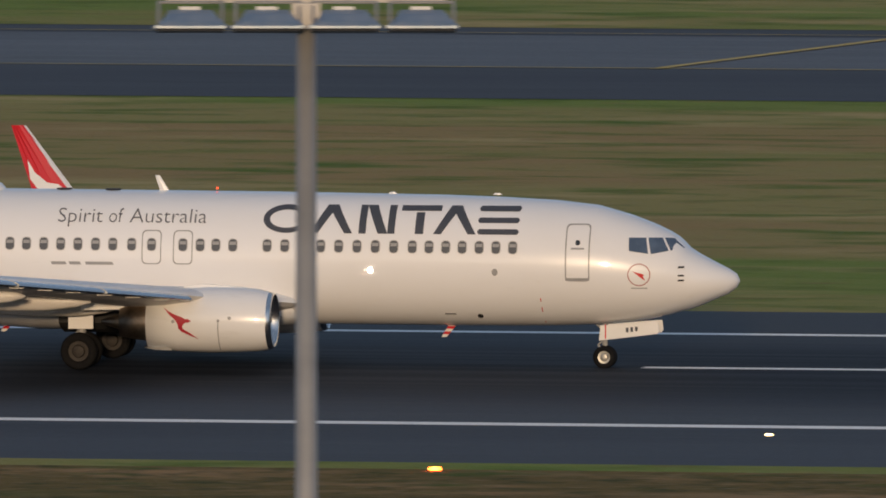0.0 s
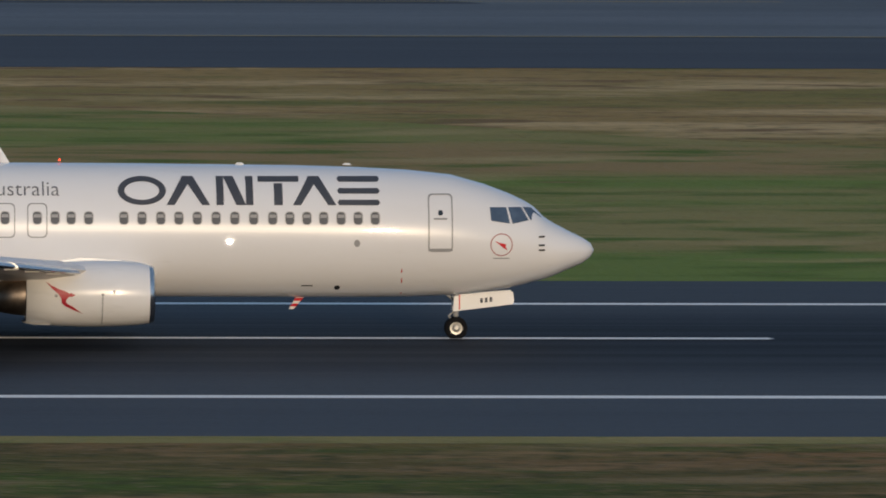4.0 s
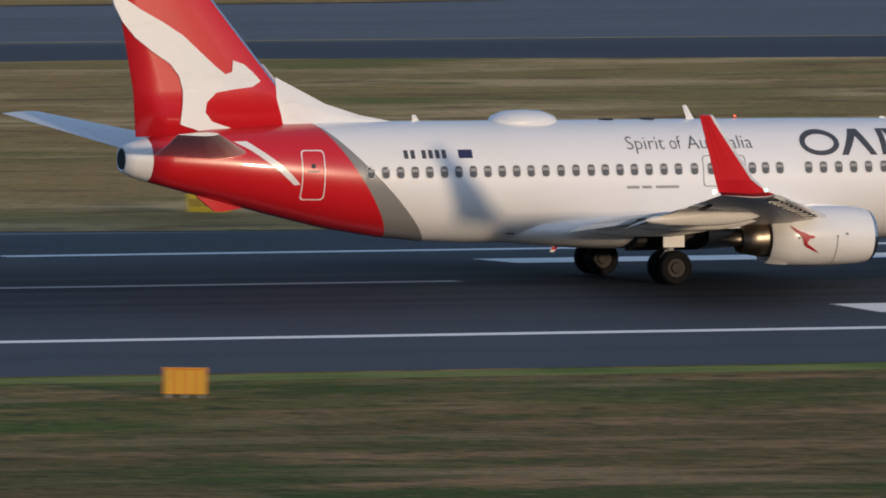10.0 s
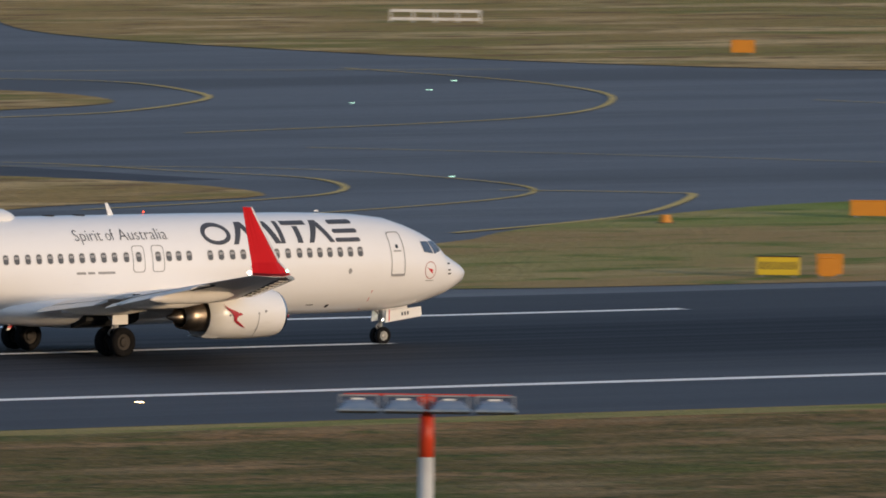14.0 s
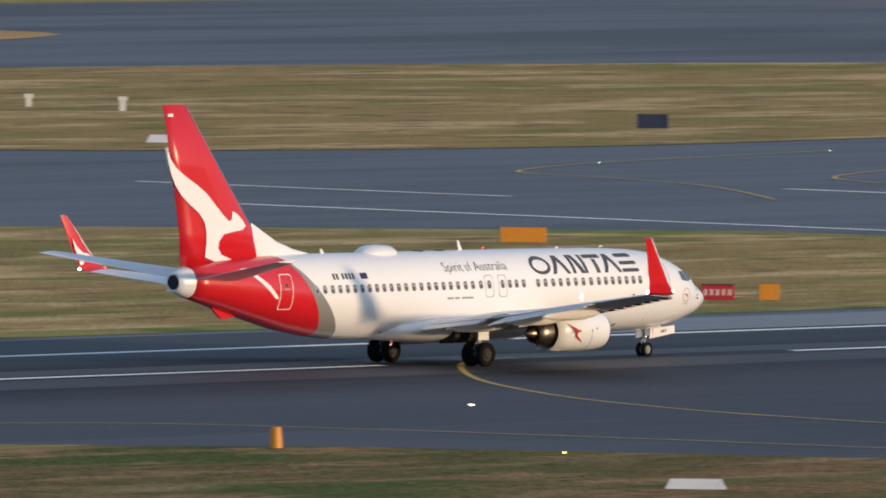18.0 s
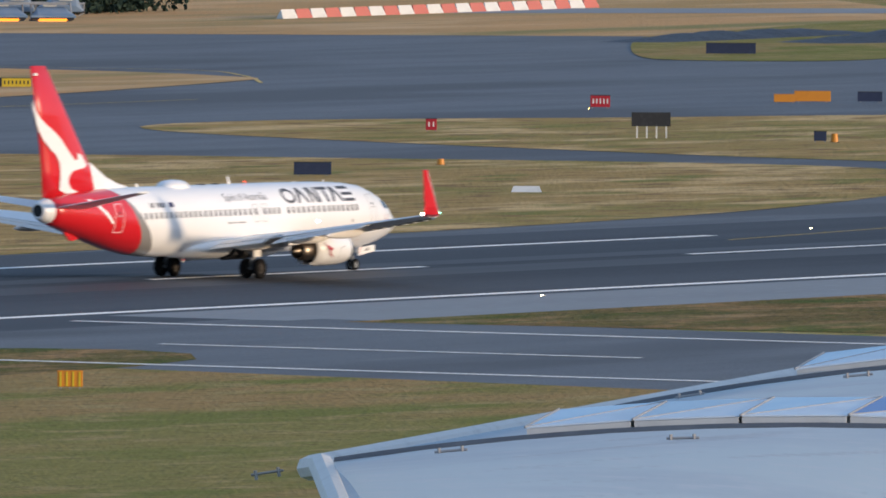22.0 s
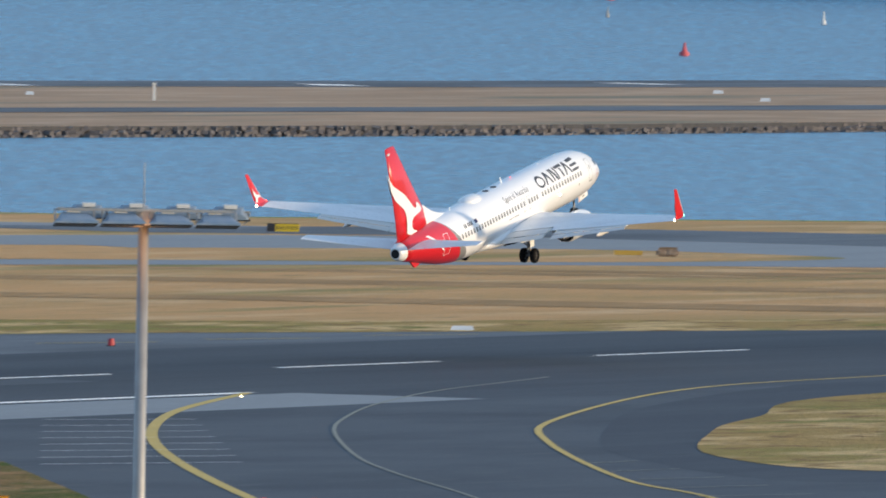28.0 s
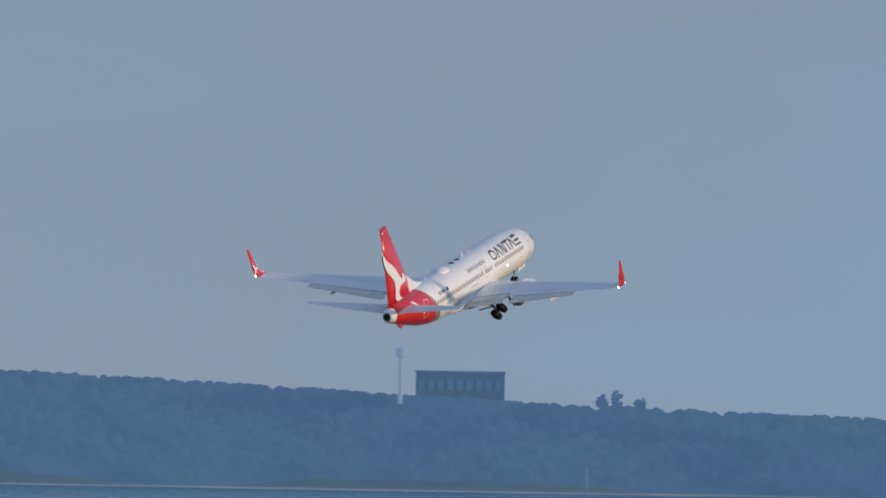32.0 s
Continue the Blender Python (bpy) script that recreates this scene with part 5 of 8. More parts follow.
    rod(bm, body(d, 0, 5.2), body(d, 0, hull(d)[0] + 0.03), 0.26, 0.24, 16)
    part("roof_hatch", bm, DARK, airliner, "small dark hatch on the roof")

# ---- painted markings, each a piece of its pavement ----
runway = bpy.data.objects["runway"]


def stripe(name, x0, x1, y0, y1, parent, material, slant=0.0):
    """A painted bar on the crowned runway."""
    bm = bmesh.new()
    ys = [y0 + (y1 - y0) * k / 4 for k in range(5)]
    rows = [[bm.verts.new((x + slant * (y - y0), y, level(y) + 0.045)) for y in ys] for x in (x0, x1)]
    for k in range(4):
        bm.faces.new((rows[0][k], rows[1][k], rows[1][k + 1], rows[0][k + 1]))
    return part(name, bm, material, parent)


for x in [-98.6 + 60 * k for k in range(-8, 11)] + [608.0 + 60 * k - 2 * (k > 10) for k in range(20)]:
    stripe("centre_dash", x, x + 30, MID - 0.42, MID + 0.42, runway, WORN_LINE if 170 < x < 340 else WHITE_LINE)
for x0, x1 in ((-900, 118), (222, 694), (783, 928), (974, 1392)):
    stripe("edge_line", x0, x1, 616.6, 617.6, runway, WHITE_LINE)
for x0, x1 in ((-900, 98), (285, 566), (694, 930), (985, 1130), (1290, 1408)):
    stripe("edge_line", x0, x1, 661.5, 662.5, runway, WHITE_LINE)
for x in (-301.5, -151.5, -1.5, 299.2, 449.3, 599.1):
    stripe("touchdown_bar", x, x + 22.3, 623.3, 627.0, runway, WHITE_LINE)
    stripe("touchdown_bar", x, x + 22.3, 651.4, 655.0, runway, WHITE_LINE)
stripe("aiming_bar", 87.5, 147.5, 619.2, 628.2, runway, WHITE_LINE)
stripe("aiming_bar", 87.5, 147.5, 651.5, 661.5, runway, WHITE_LINE)
# dark tyre rubber along the wheel tracks
RUBBERED = mat("tyre_rubber_marks", (0.042, 0.043, 0.047), 0.7, spots=((0.05, 0.35, 0.65, (0.055, 0.057, 0.062), (0.15, 4, 1)), (0.5, 0.5, 0.8, (0.030, 0.030, 0.032), (0.05, 3, 1))))
stripe("rubber_band", 680, 1400, 632.5, 637.6, runway, RUBBERED).location.z = -0.009
stripe("rubber_band", 680, 1400, 640.6, 646.0, runway, RUBBERED).location.z = -0.009
stripe("exit_surface", 101, 222, 600.2, 633.0, runway, DARK_ASPHALT).location.z = -0.011
for y0, y1 in ((600.2, 615.0), (664.0, 674.4)):
    for x0, x1 in ((800, 920), (985, 1395))[:1 if y0 > 640 else 2]:
        stripe("shoulder", x0, x1, y0, y1, runway, SHOULDER).location.z = -0.012

taxi = bpy.data.objects["taxiway"]
near_exit, mid_exit, far_exit = (bpy.data.objects["taxiway." + k] for k in ("001", "002", "003"))
cross = bpy.data.objects["cross_runway"]


def yellow(points, width, parent, smooth=True, double=False, paint=None):
    pts = curve_through(points, 8) if smooth else points
    for off in ((-0.35, 0.35) if double else (0,)):
        bm = bmesh.new()
        if off:
            q = []
            for i, p in enumerate(pts):
                a, b = Vector(pts[max(i - 1, 0)]), Vector(pts[min(i + 1, len(pts) - 1)])
                w = (b - a).normalized()
                q.append((p[0] - w.y * off, p[1] + w.x * off))
            ribbon(bm, q, width, 0.05)
        else:
            ribbon(bm, pts, width, 0.05)
        bmesh.ops.recalc_face_normals(bm, faces=bm.faces[:])
        part("white_line" if paint else "yellow_line", bm, paint or YELLOW_LINE, parent, "thin white hatching line" if paint else "worn yellow taxi line")


yellow([(-900, 836.5), (60, 836.3), (120, 834)], 0.35, taxi)
yellow([(-128.6, 836), (-122, 868)], 0.5, taxi)
yellow([(-900, 866), (70, 866)], 0.25, taxi)
yellow([(200, 812.8), (189, 811.9), (183.6, 808), (176.8, 795.4), (175.4, 791.6), (173.6, 777), (171.7, 758), (173, 735), (175.3, 713), (186, 690)], 0.30, taxi, double=True)
yellow([(160.5, 792.6), (160.4, 748.6), (161, 715), (163.6, 691), (158, 672), (148, 655), (130, 641)], 0.28, taxi)
yellow([(140, 795), (175, 793)], 0.28, taxi)
yellow([(190, 677), (172, 690), (163, 680), (161, 656)], 0.22, taxi)
yellow([(194, 813.2), (202, 811.2), (210.4, 809.3), (218.7, 806.1), (227, 802.2), (293, 797), (335, 807), (400, 806), (504, 801), (549, 798), (577, 803), (629, 803)], 0.40, taxi)
yellow([(181.6, 891), (213.4, 895.5), (227.7, 885), (230, 876), (222.7, 865), (206.5, 865)], 0.30, taxi)
yellow([(118, 614), (131.8, 609.4), (134.7, 601.3), (139.2, 587.7), (143, 560)], 0.30, near_exit)
yellow([(140, 634), (150, 629), (156.7, 616.7), (159.7, 601.6), (161, 580), (160, 540)], 0.30, near_exit)
yellow([(160.4, 617.4), (159.8, 603), (159.6, 589)], 0.75, near_exit)
yellow([(240, 640), (206.4, 635.3), (193.4, 626.1), (184, 610), (178, 580)], 0.28, near_exit)
yellow([(250, 617.5), (218.2, 614.9), (201, 605.4), (187.6, 588), (182, 560)], 0.35, near_exit)
yellow([(280, 864), (300, 846.5), (350, 839)], 0.28, taxi)
yellow([(487, 904), (473, 875), (458, 846)], 0.6, taxi)
yellow([(512, 923), (495, 913), (487.6, 904), (481.4, 885), (500, 875), (560, 884)], 0.30, taxi)
for k in range(9):
    yellow([(420 + 7.5 * k, 848.5 - 0.6 * k), (424 + 7.5 * k, 848.2 - 0.6 * k)], 0.3, taxi, False)
yellow([(440, 676), (505, 676), (547, 698), (590, 730), (632, 751), (643, 770), (638, 785), (600, 800)], 0.28, taxi)
yellow([(604, 748), (625, 756.5), (636, 770), (636, 780.6), (634.5, 791.8), (620, 797)], 0.35, taxi)
yellow([(604, 722), (623, 732.6), (640, 748), (641, 752), (636, 757)], 0.45, taxi)
yellow([(732, 997), (729, 980), (717, 960), (703, 944), (689, 935), (660, 925)], 0.32, taxi)
yellow([(710, 948), (732, 964), (747, 979), (776, 1000)], 0.32, taxi)
yellow([(640, 915), (654, 909.7), (699, 892.5), (740, 880)], 0.28, taxi)
yellow([(670, 836.6), (681, 840.4), (696, 852), (703, 862), (707.5, 873.4), (703.8, 880)], 0.40, taxi)
yellow([(666, 816.8), (696, 826), (718, 845.6), (728.6, 865), (732.5, 885)], 0.35, taxi)
yellow([(660, 800), (668, 788), (675, 774)], 0.28, taxi)
yellow([(623, 833), (653, 834.5)], 0.28, taxi)
bm = bmesh.new()
bm.faces.new([bm.verts.new((x, y, 0.05)) for x, y in ((607, 819), (604.6, 808.6), (610.6, 809), (613, 818))])
bmesh.ops.recalc_face_normals(bm, faces=bm.faces[:])
part("yellow_patch", bm, YELLOW_LINE, taxi, "faded yellow painted patch")
yellow([(726, 839), (729.5, 811), (729, 775)], 0.28, taxi)
yellow([(774, 825), (768, 823), (750.5, 810), (745, 800), (736, 786), (730, 769), (748, 756)], 0.32, taxi)
yellow([(800, 808), (776, 800), (760.8, 790), (757, 780), (770, 765)], 0.32, taxi)
yellow([(1048, 847), (1015, 838.6), (997, 830), (993, 820), (985, 805), (970, 788)], 0.32, taxi)
yellow([(1040, 824), (1021, 820), (1004, 811), (998, 798)], 0.32, taxi)
yellow([(1323, 853), (1332, 864), (1347, 864), (1400, 866)], 0.32, taxi)
yellow([(1450, 891), (1470, 905), (1484, 920), (1480, 945)], 0.35, taxi)
yellow([(1297, 872), (1305, 869), (1342, 892)], 0.5, taxi)
yellow([(1230, 880), (1243, 902), (1240, 915)], 0.35, taxi)
yellow([(1255, 702), (1291, 720.4), (1345, 745.4), (1417.2, 779.6)], 0.7, taxi)
yellow([(1120, 655), (1175, 667), (1248, 686.5), (1296, 702), (1365, 733), (1440, 772)], 0.35, taxi)
yellow([(1330, 706), (1342, 712), (1392, 737), (1441, 762)], 1.0, taxi, False)
for k in range(7):
    yellow([(1430 + 26 * k, 694 - 2.4 * k), (1444 + 26 * k, 690 - 2.4 * k)], 0.5, taxi, False)
yellow([(694.6, 617.3), (708, 609.2), (713, 590), (716, 570), (724, 530)], 0.32, mid_exit)
yellow([(783.4, 618.2), (768, 612), (762, 604.5), (755, 580), (748, 553), (746, 520)], 0.40, mid_exit, double=True)
yellow([(775, 642), (769, 641.5), (760, 636), (748, 622.7), (737, 600), (733, 570), (736, 530)], 0.30, mid_exit)
yellow([(1391, 617), (1343, 601), (1291, 579.5), (1237, 553.5), (1168, 517.4), (1100, 480)], 0.78, far_exit)
yellow([(1453, 620.3), (1413.4, 611.6), (1376, 600.2), (1341.5, 587.6), (1308, 573.8), (1258, 550.3), (1226.8, 534), (1186, 511), (1110, 470)], 0.28, far_exit, paint=FADED_LINE)
yellow([(1560, 612), (1487, 607), (1433, 601), (1348, 575), (1298, 554), (1228, 519), (1199, 501), (1130, 462)], 0.5, far_exit)
for k in range(8):
    yellow([(1314 - 13.2 * k, 598 - 6.0 * k), (1325 - 12.4 * k, 591.5 - 6.0 * k)], 0.30, far_exit, False, paint=WHITE_LINE)
for k in range(6):
    yellow([(1257 - 14.3 * k, 534.0 - 7.9 * k), (1265 - 13.4 * k, 533.8 - 8.6 * k)], 0.28, far_exit, False, paint=FADED_LINE)
# lines of the crossing runway
for off, w in ((0, 0.7), (-24.5, 0.9), (25.5, 0.9)):
    segs = [(560 + 60 * k, 590 + 60 * k) for k in range(9)] if off == 0 else [(440, 612), (665, 800), (905, 1140)]
    for a, b in segs:
        if off == 0 and 600 < (a + b) / 2 < 680:
            continue
        bm = ribbon(bmesh.new(), [(943 + (a - 440) * 0.048 + off, a), (943 + (b - 440) * 0.048 + off, b)], w, 0.05)
        bmesh.ops.recalc_face_normals(bm, faces=bm.faces[:])
        part("white_line", bm, WHITE_LINE, cross)

# roads through the dry field by the shore
for pts, w in (([(1630, 895), (1683, 869), (1741, 844), (1764, 829), (1818, 803), (1844, 789), (1873, 766)], 19), ([(1700, 1035), (1741, 993), (1769, 960), (1794, 935), (1834, 889), (1849, 872), (1885, 850)], 22), ([(1905, 985), (1948, 944), (1950, 918), (1965, 885), (1985, 855)], 20)):
    bm = ribbon(bmesh.new(), curve_through(pts, 8), w, 0.045)
    bmesh.ops.recalc_face_normals(bm, faces=bm.faces[:])
    thing("road", bm, SHOULDER, "grey asphalt service road through dry grass", "road", kind="structure")
# sea wall of the spit: a course of boulders
STONE = mat("sea_wall_stone", (0.135, 0.122, 0.118), 0.9, spots=((0.15, 0.52, 0.70, (0.20, 0.172, 0.152)), (1.2, 0.5, 0.8, (0.095, 0.09, 0.09))), bump=0.5, bump_scale=2)
rng = random.Random(5)
bm = bmesh.new()
line = curve_through(NEAR_EDGE[2:], 60)
for a, b in zip(line, line[1:]):
    n = max(1, int((Vector(b) - Vector(a)).length / 0.9))
    for k in range(n):
        t = k / n
        x, y = a[0] + (b[0] - a[0]) * t, a[1] + (b[1] - a[1]) * t
        if x > 3700:
            continue
        for row in range(3):
            s = rng.uniform(0.25, 0.6)
            box(bm, (-s, -0.4, -0.30), (s, 0.4, 0.30), Matrix.Translation((x + rng.uniform(-1, 1), y + 0.6 - 0.9 * row + rng.uniform(-0.4, 0.4), -0.85 + 0.52 * (2 - row))) @ Euler((rng.uniform(-0.4, 0.4), rng.uniform(-0.3, 0.3), rng.uniform(0, 3))).to_matrix().to_4x4())
thing("sea_wall", bm, STONE, "grey boulder sea wall along the water", "sea wall", kind="stuff")
bm = bmesh.new()
shore = curve_through([(1985, 1080), (2008, 992), (2014, 935), (2030, 900), (2105, 850), (2130, 838), (2235, 800), (2260, 620)], 14)
for a, b in zip(shore, shore[1:]):
    n = max(1, int((Vector(b) - Vector(a)).length / 1.3))
    for k in range(n):
        t, s = k / n, rng.uniform(0.3, 0.6)
        box(bm, (-s, -s, -0.8), (s, s, 0.25), Matrix.Translation((a[0] + (b[0] - a[0]) * t + rng.uniform(-0.8, 0.8), a[1] + (b[1] - a[1]) * t, -0.45)) @ Euler((0.2, 0.2, rng.uniform(0, 3))).to_matrix().to_4x4())
thing("shore_stones", bm, STONE, "low stones along the shore", "stones", kind="stuff")

# ---- small things on the airfield ----
ORANGE = mat("orange_plastic", (0.62, 0.24, 0.015), 0.5, spots=((2, 0.5, 0.9, (0.52, 0.20, 0.02)),))
YELLOW = mat("sign_yellow", (0.66, 0.47, 0.02), 0.45, spots=((2, 0.5, 0.9, (0.55, 0.40, 0.03)),))
BLACK = mat("sign_black", (0.025, 0.027, 0.032), 0.85, spots=((3, 0.5, 0.9, (0.05, 0.052, 0.06)),))
SIGN_BACK = mat("sign_back", (0.020, 0.032, 0.075), 0.9, spots=((2, 0.5, 0.9, (0.03, 0.045, 0.09)),))
SIGN_RED = mat("sign_red", (0.40, 0.015, 0.025), 0.45, spots=((2, 0.5, 0.9, (0.32, 0.02, 0.03)),))
OFF_WHITE = mat("off_white", (0.66, 0.65, 0.62), 0.6, spots=((1.5, 0.5, 0.9, (0.52, 0.51, 0.49)),))
ORANGE_RED = mat("orange_red_paint", (0.55, 0.085, 0.02), 0.5, spots=((1.5, 0.5, 0.9, (0.45, 0.08, 0.03)),))
STEEL = mat("galvanised_steel", (0.34, 0.33, 0.32), 0.5, 0.3, spots=((1.2, 0.45, 0.8, (0.26, 0.255, 0.25)),))


def facing(x, y, z=0.0, turn=0.0):
    """A pose whose front (-y) looks back at the camera."""
    return Matrix.Translation((x, y, z)) @ Matrix.Rotation(-math.atan2(x, y) + turn, 4, "Z")


def board(x, y, w, h, face, label, name, group, back=None, writing=None, legs=2, split=0.0):
    """A low airfield sign: a boxed panel on stub legs, with a second colour over part of its width."""
    sign = empty(name, label, "sign", group, facing(x, y))
    cut = w * abs(split)
    lo, hi = (-w / 2 + cut, w / 2) if split >= 0 else (-w / 2, w / 2 - cut)
    bm = box(bmesh.new(), (lo, -0.09, 0.14), (hi, 0.09, h))
    bmesh.ops.bevel(bm, geom=bm.edges[:], offset=0.02, segments=1, affect="EDGES")
    panel = part("panel", bm, face, sign)
    if split:
        a, b = (-w / 2, lo - 0.004) if split > 0 else (hi + 0.004, w / 2)
        part("dark_panel", box(bmesh.new(), (a, -0.088, 0.14), (b, 0.088, h)), BLACK, sign, "black panel")
    part("cap", box(bmesh.new(), (-w / 2 - 0.02, -0.10, h + 0.002), (w / 2 + 0.02, 0.10, h + 0.05)), ORANGE if face is ORANGE else BLACK, sign)
    if writing:
        n = max(2, int((hi - lo) / 0.30))
        for k in range(n):
            u = lo + 0.08 + (k + 0.5) * (hi - lo - 0.16) / n
            part("writing_bar", box(bmesh.new(), (u - 0.055, -0.1, 0.14 + h * 0.26), (u + 0.055, -0.092, h * 0.78)), writing, panel)
    for k in range(legs):
        u = -w * 0.38 + w * 0.76 * k / max(1, legs - 1)
        part("leg", box(bmesh.new(), (u - 0.04, -0.05, -0.05), (u + 0.04, 0.05, 0.16)), STEEL, sign)
    return sign


for x, y, w, h in ((-116.8, 884, 2.3, 0.6), (-111.8, 884.7, 0.6, 0.6), (203.2, 885.3, 2.2, 0.6), (205.6, 789.9, 1.25, 0.65), (192.3, 739.5, 3.15, 0.76), (194.5, 738.3, 1.75, 0.66), (623, 969, 2.8, 0.7),
                   (473.8, 714.2, 1.5, 0.8), (520.6, 759.4, 3.8, 0.65), (767.5, 892.9, 1.3, 0.8), (631.9, 725.7, 2.5, 0.8)):
    board(x, y, w, h, ORANGE, "orange plastic sign box standing in grass", "orange_box", "orange boxes on the airfield")
for x, y, w, h in ((591.1, 681.9, 1.1, 0.95), (684.5, 743.6, 1.8, 0.8), (688.5, 744.5, 3.1, 1.0), (674.6, 729.3, 2.8, 0.85), (589.6, 680.3, 0.7, 0.9), (902.2, 948.8, 1.5, 0.9), (898.3, 747.4, 2.5, 0.9),
                   (843.2, 685.3, 1.0, 0.9), (1012.3, 768, 1.7, 0.95), (828.9, 583.7, 0.5, 1.0), (1336.5, 926.1, 1.2, 0.8), (1421.3, 826.3, 1.6, 0.7), (1424.4, 825.6, 2.8, 0.9), (1432.8, 821.4, 1.8, 0.75)):
    board(x, y, w, h, ORANGE, "orange plastic sign box standing in grass", "orange_box", "orange boxes on the airfield")
for x, y, w, h in ((260, 589.9, 1.3, 0.9), (894.5, 560.6, 1.25, 0.9), (1043.5, 583.4, 2.3, 0.95), (1137.8, 521.4, 2.9, 0.8)):
    sign = board(x, y, w, h, ORANGE, "orange ribbed marker box in near grass", "marker_box", "orange boxes on the airfield", legs=3)
    for k in range(4):
        u = -w / 2 + w * (k + 0.5) / 4
        part("rib", box(bmesh.new(), (u - 0.05, -0.12, 0.16), (u + 0.05, -0.09, h - 0.02)), YELLOW, sign)
for x, y, w, h, s in ((210, 879.1, 2.3, 0.7, 0.35), (214.3, 774.5, 2.4, 0.8, 0.3), (302.4, 684.2, 1.5, 0.8, 0), (405, 759.6, 2.4, 0.7, 0.3), (660.7, 966.5, 4.1, 0.9, 0.3), (606.4, 839.8, 2.0, 0.8, 0.3),
                      (582.4, 748, 2.7, 0.85, -0.36), (664.1, 850.4, 2.6, 1.1, 0.15), (588.4, 682.1, 1.8, 0.9, 0), (816.4, 934.1, 1.2, 1.0, 0), (680.3, 755.5, 1.4, 0.8, 0.35), (832.9, 866.1, 1.9, 0.8, 0),
                      (1206.5, 1065.8, 1.4, 0.85, 0), (1205.8, 1062.8, 1.9, 0.9, 0.3)):
    board(x, y, w, h, YELLOW, "yellow airfield direction sign with black panel", "taxiway_sign", "taxiway signs", writing=BLACK, split=s)
for x, y, w, h, s in ((808.5, 682.9, 1.9, 0.95, 0), (1243, 950.1, 2.1, 1.0, 0), (767.6, 519.7, 1.8, 0.75, 0), (1104.6, 688.5, 1.9, 0.95, 0), (1232.3, 782.9, 0.9, 0.9, 0.25), (1420.9, 896.5, 3.8, 0.8, 0.4),
                      (1529.2, 1008.8, 2.5, 0.85, 0.2), (1430.7, 815.6, 5.0, 1.0, 0), (1439.6, 815.9, 1.1, 1.0, 0.3), (1367.8, 690.7, 2.9, 0.9, 0), (1878.9, 864.5, 2.9, 0.9, 0.4), (1951.4, 862, 3.2, 0.9, 0.25), (2008.2, 789.1, 2.2, 0.8, 0)):
    board(x, y, w, h, YELLOW, "yellow airfield direction sign with black panel", "taxiway_sign", "taxiway signs", writing=BLACK, split=s)
for x, y, w, h in ((195.9, 738.2, 0.7, 1.1), (321.4, 858, 1.5, 0.9), (302.1, 780.3, 1.9, 1.0), (471.6, 714.9, 2.1, 0.9), (855.9, 873.9, 0.7, 0.8), (1072.7, 881.7, 2.0, 1.0), (1224.9, 748.6, 2.5, 0.95), (1427.5, 822.3, 1.9, 0.85),
                   (1323.9, 766.7, 0.9, 0.8), (1564.5, 914.8, 4.2, 1.0), (1440.9, 814.9, 1.1, 1.0), (1634.7, 828.3, 3.2, 0.95), (2874.7, 1352.9, 1.6, 1.3)):
    board(x, y, w, h, SIGN_BACK, "dark navy back of an airfield sign in grass", "sign_back", "taxiway signs")
for x, y, w, h in ((817.2, 936.9, 1.2, 1.0), (831.9, 861.6, 2.5, 0.95), (840.9, 686.8, 1.7, 0.9), (828, 584.3, 1.3, 1.0), (764.5, 520.3, 2.2, 0.9), (1397.7, 828.7, 1.5, 1.0), (1330.2, 802.9, 0.8, 0.95)):
    board(x, y, w, h, SIGN_RED, "dark red holding position sign", "holding_sign", "taxiway signs", writing=OFF_WHITE)
for x, y, w, h in ((319.5, 864.6, 2.6, 0.7), (784.9, 940.1, 5.1, 0.75)):
    fr = empty("hurdle_marker", "pale open frame marker standing in grass", "marker", "", facing(x, y))
    for z in (0.18, h - 0.1):
        part("rail", box(bmesh.new(), (-w / 2, -0.05, z), (w / 2, 0.05, z + 0.16)), OFF_WHITE, fr)
    for k in range(5):
        u = -w / 2 + w * k / 4
        part("post", box(bmesh.new(), (u - 0.05, -0.046, -0.05), (u + 0.05, 0.046, h)), OFF_WHITE, fr)


def gable(w, h, d):
    """A long low marker with a ridged top."""
    bm = bmesh.new()
    for x in (-w / 2, w / 2):
        bm.verts.new((x, -d, 0)), bm.verts.new((x, d, 0)), bm.verts.new((x * 0.84, 0, h))
    v = bm.verts[:]
    for f in ((0, 3, 5, 2), (1, 2, 5, 4), (0, 1, 4, 3), (0, 2, 1), (3, 4, 5)):
        bm.faces.new([v[i] for i in f])
    bmesh.ops.recalc_face_normals(bm, faces=bm.faces[:])
    return bm


for x, y, w, h in ((859, 928, 3.2, 0.45), (869.5, 881.2, 3.1, 0.35), (1022.7, 879.6, 3.5, 0.5), (679, 555.6, 2.5, 0.4), (774.3, 553.1, 2.5, 0.4), (854.3, 550.1, 2.0, 0.4), (855.5, 546.3, 2.8, 0.4), (1202.6, 718.6, 2.0, 0.4),
                   (1192.6, 552.4, 1.8, 0.35), (2784, 1331, 2.0, 1.1), (2869.8, 1308.8, 2.0, 1.1), (1586.1, 684.7, 1.9, 0.35), (3064.7, 1280.6, 2.7, 1.2), (1692.7, 672.2, 1.8, 0.35), (2987, 1150, 3.2, 1.4), (2986, 1240, 2.6, 1.2)):
    thing("boundary_marker", gable(w * (0.62 if x > 2500 else 1), h * (0.45 if x > 2500 else 1), 0.5), OFF_WHITE, "white ridged boundary marker lying in grass", "marker", "white boundary markers", at=facing(x, y, 0.6 if x > 2500 else 0.03))
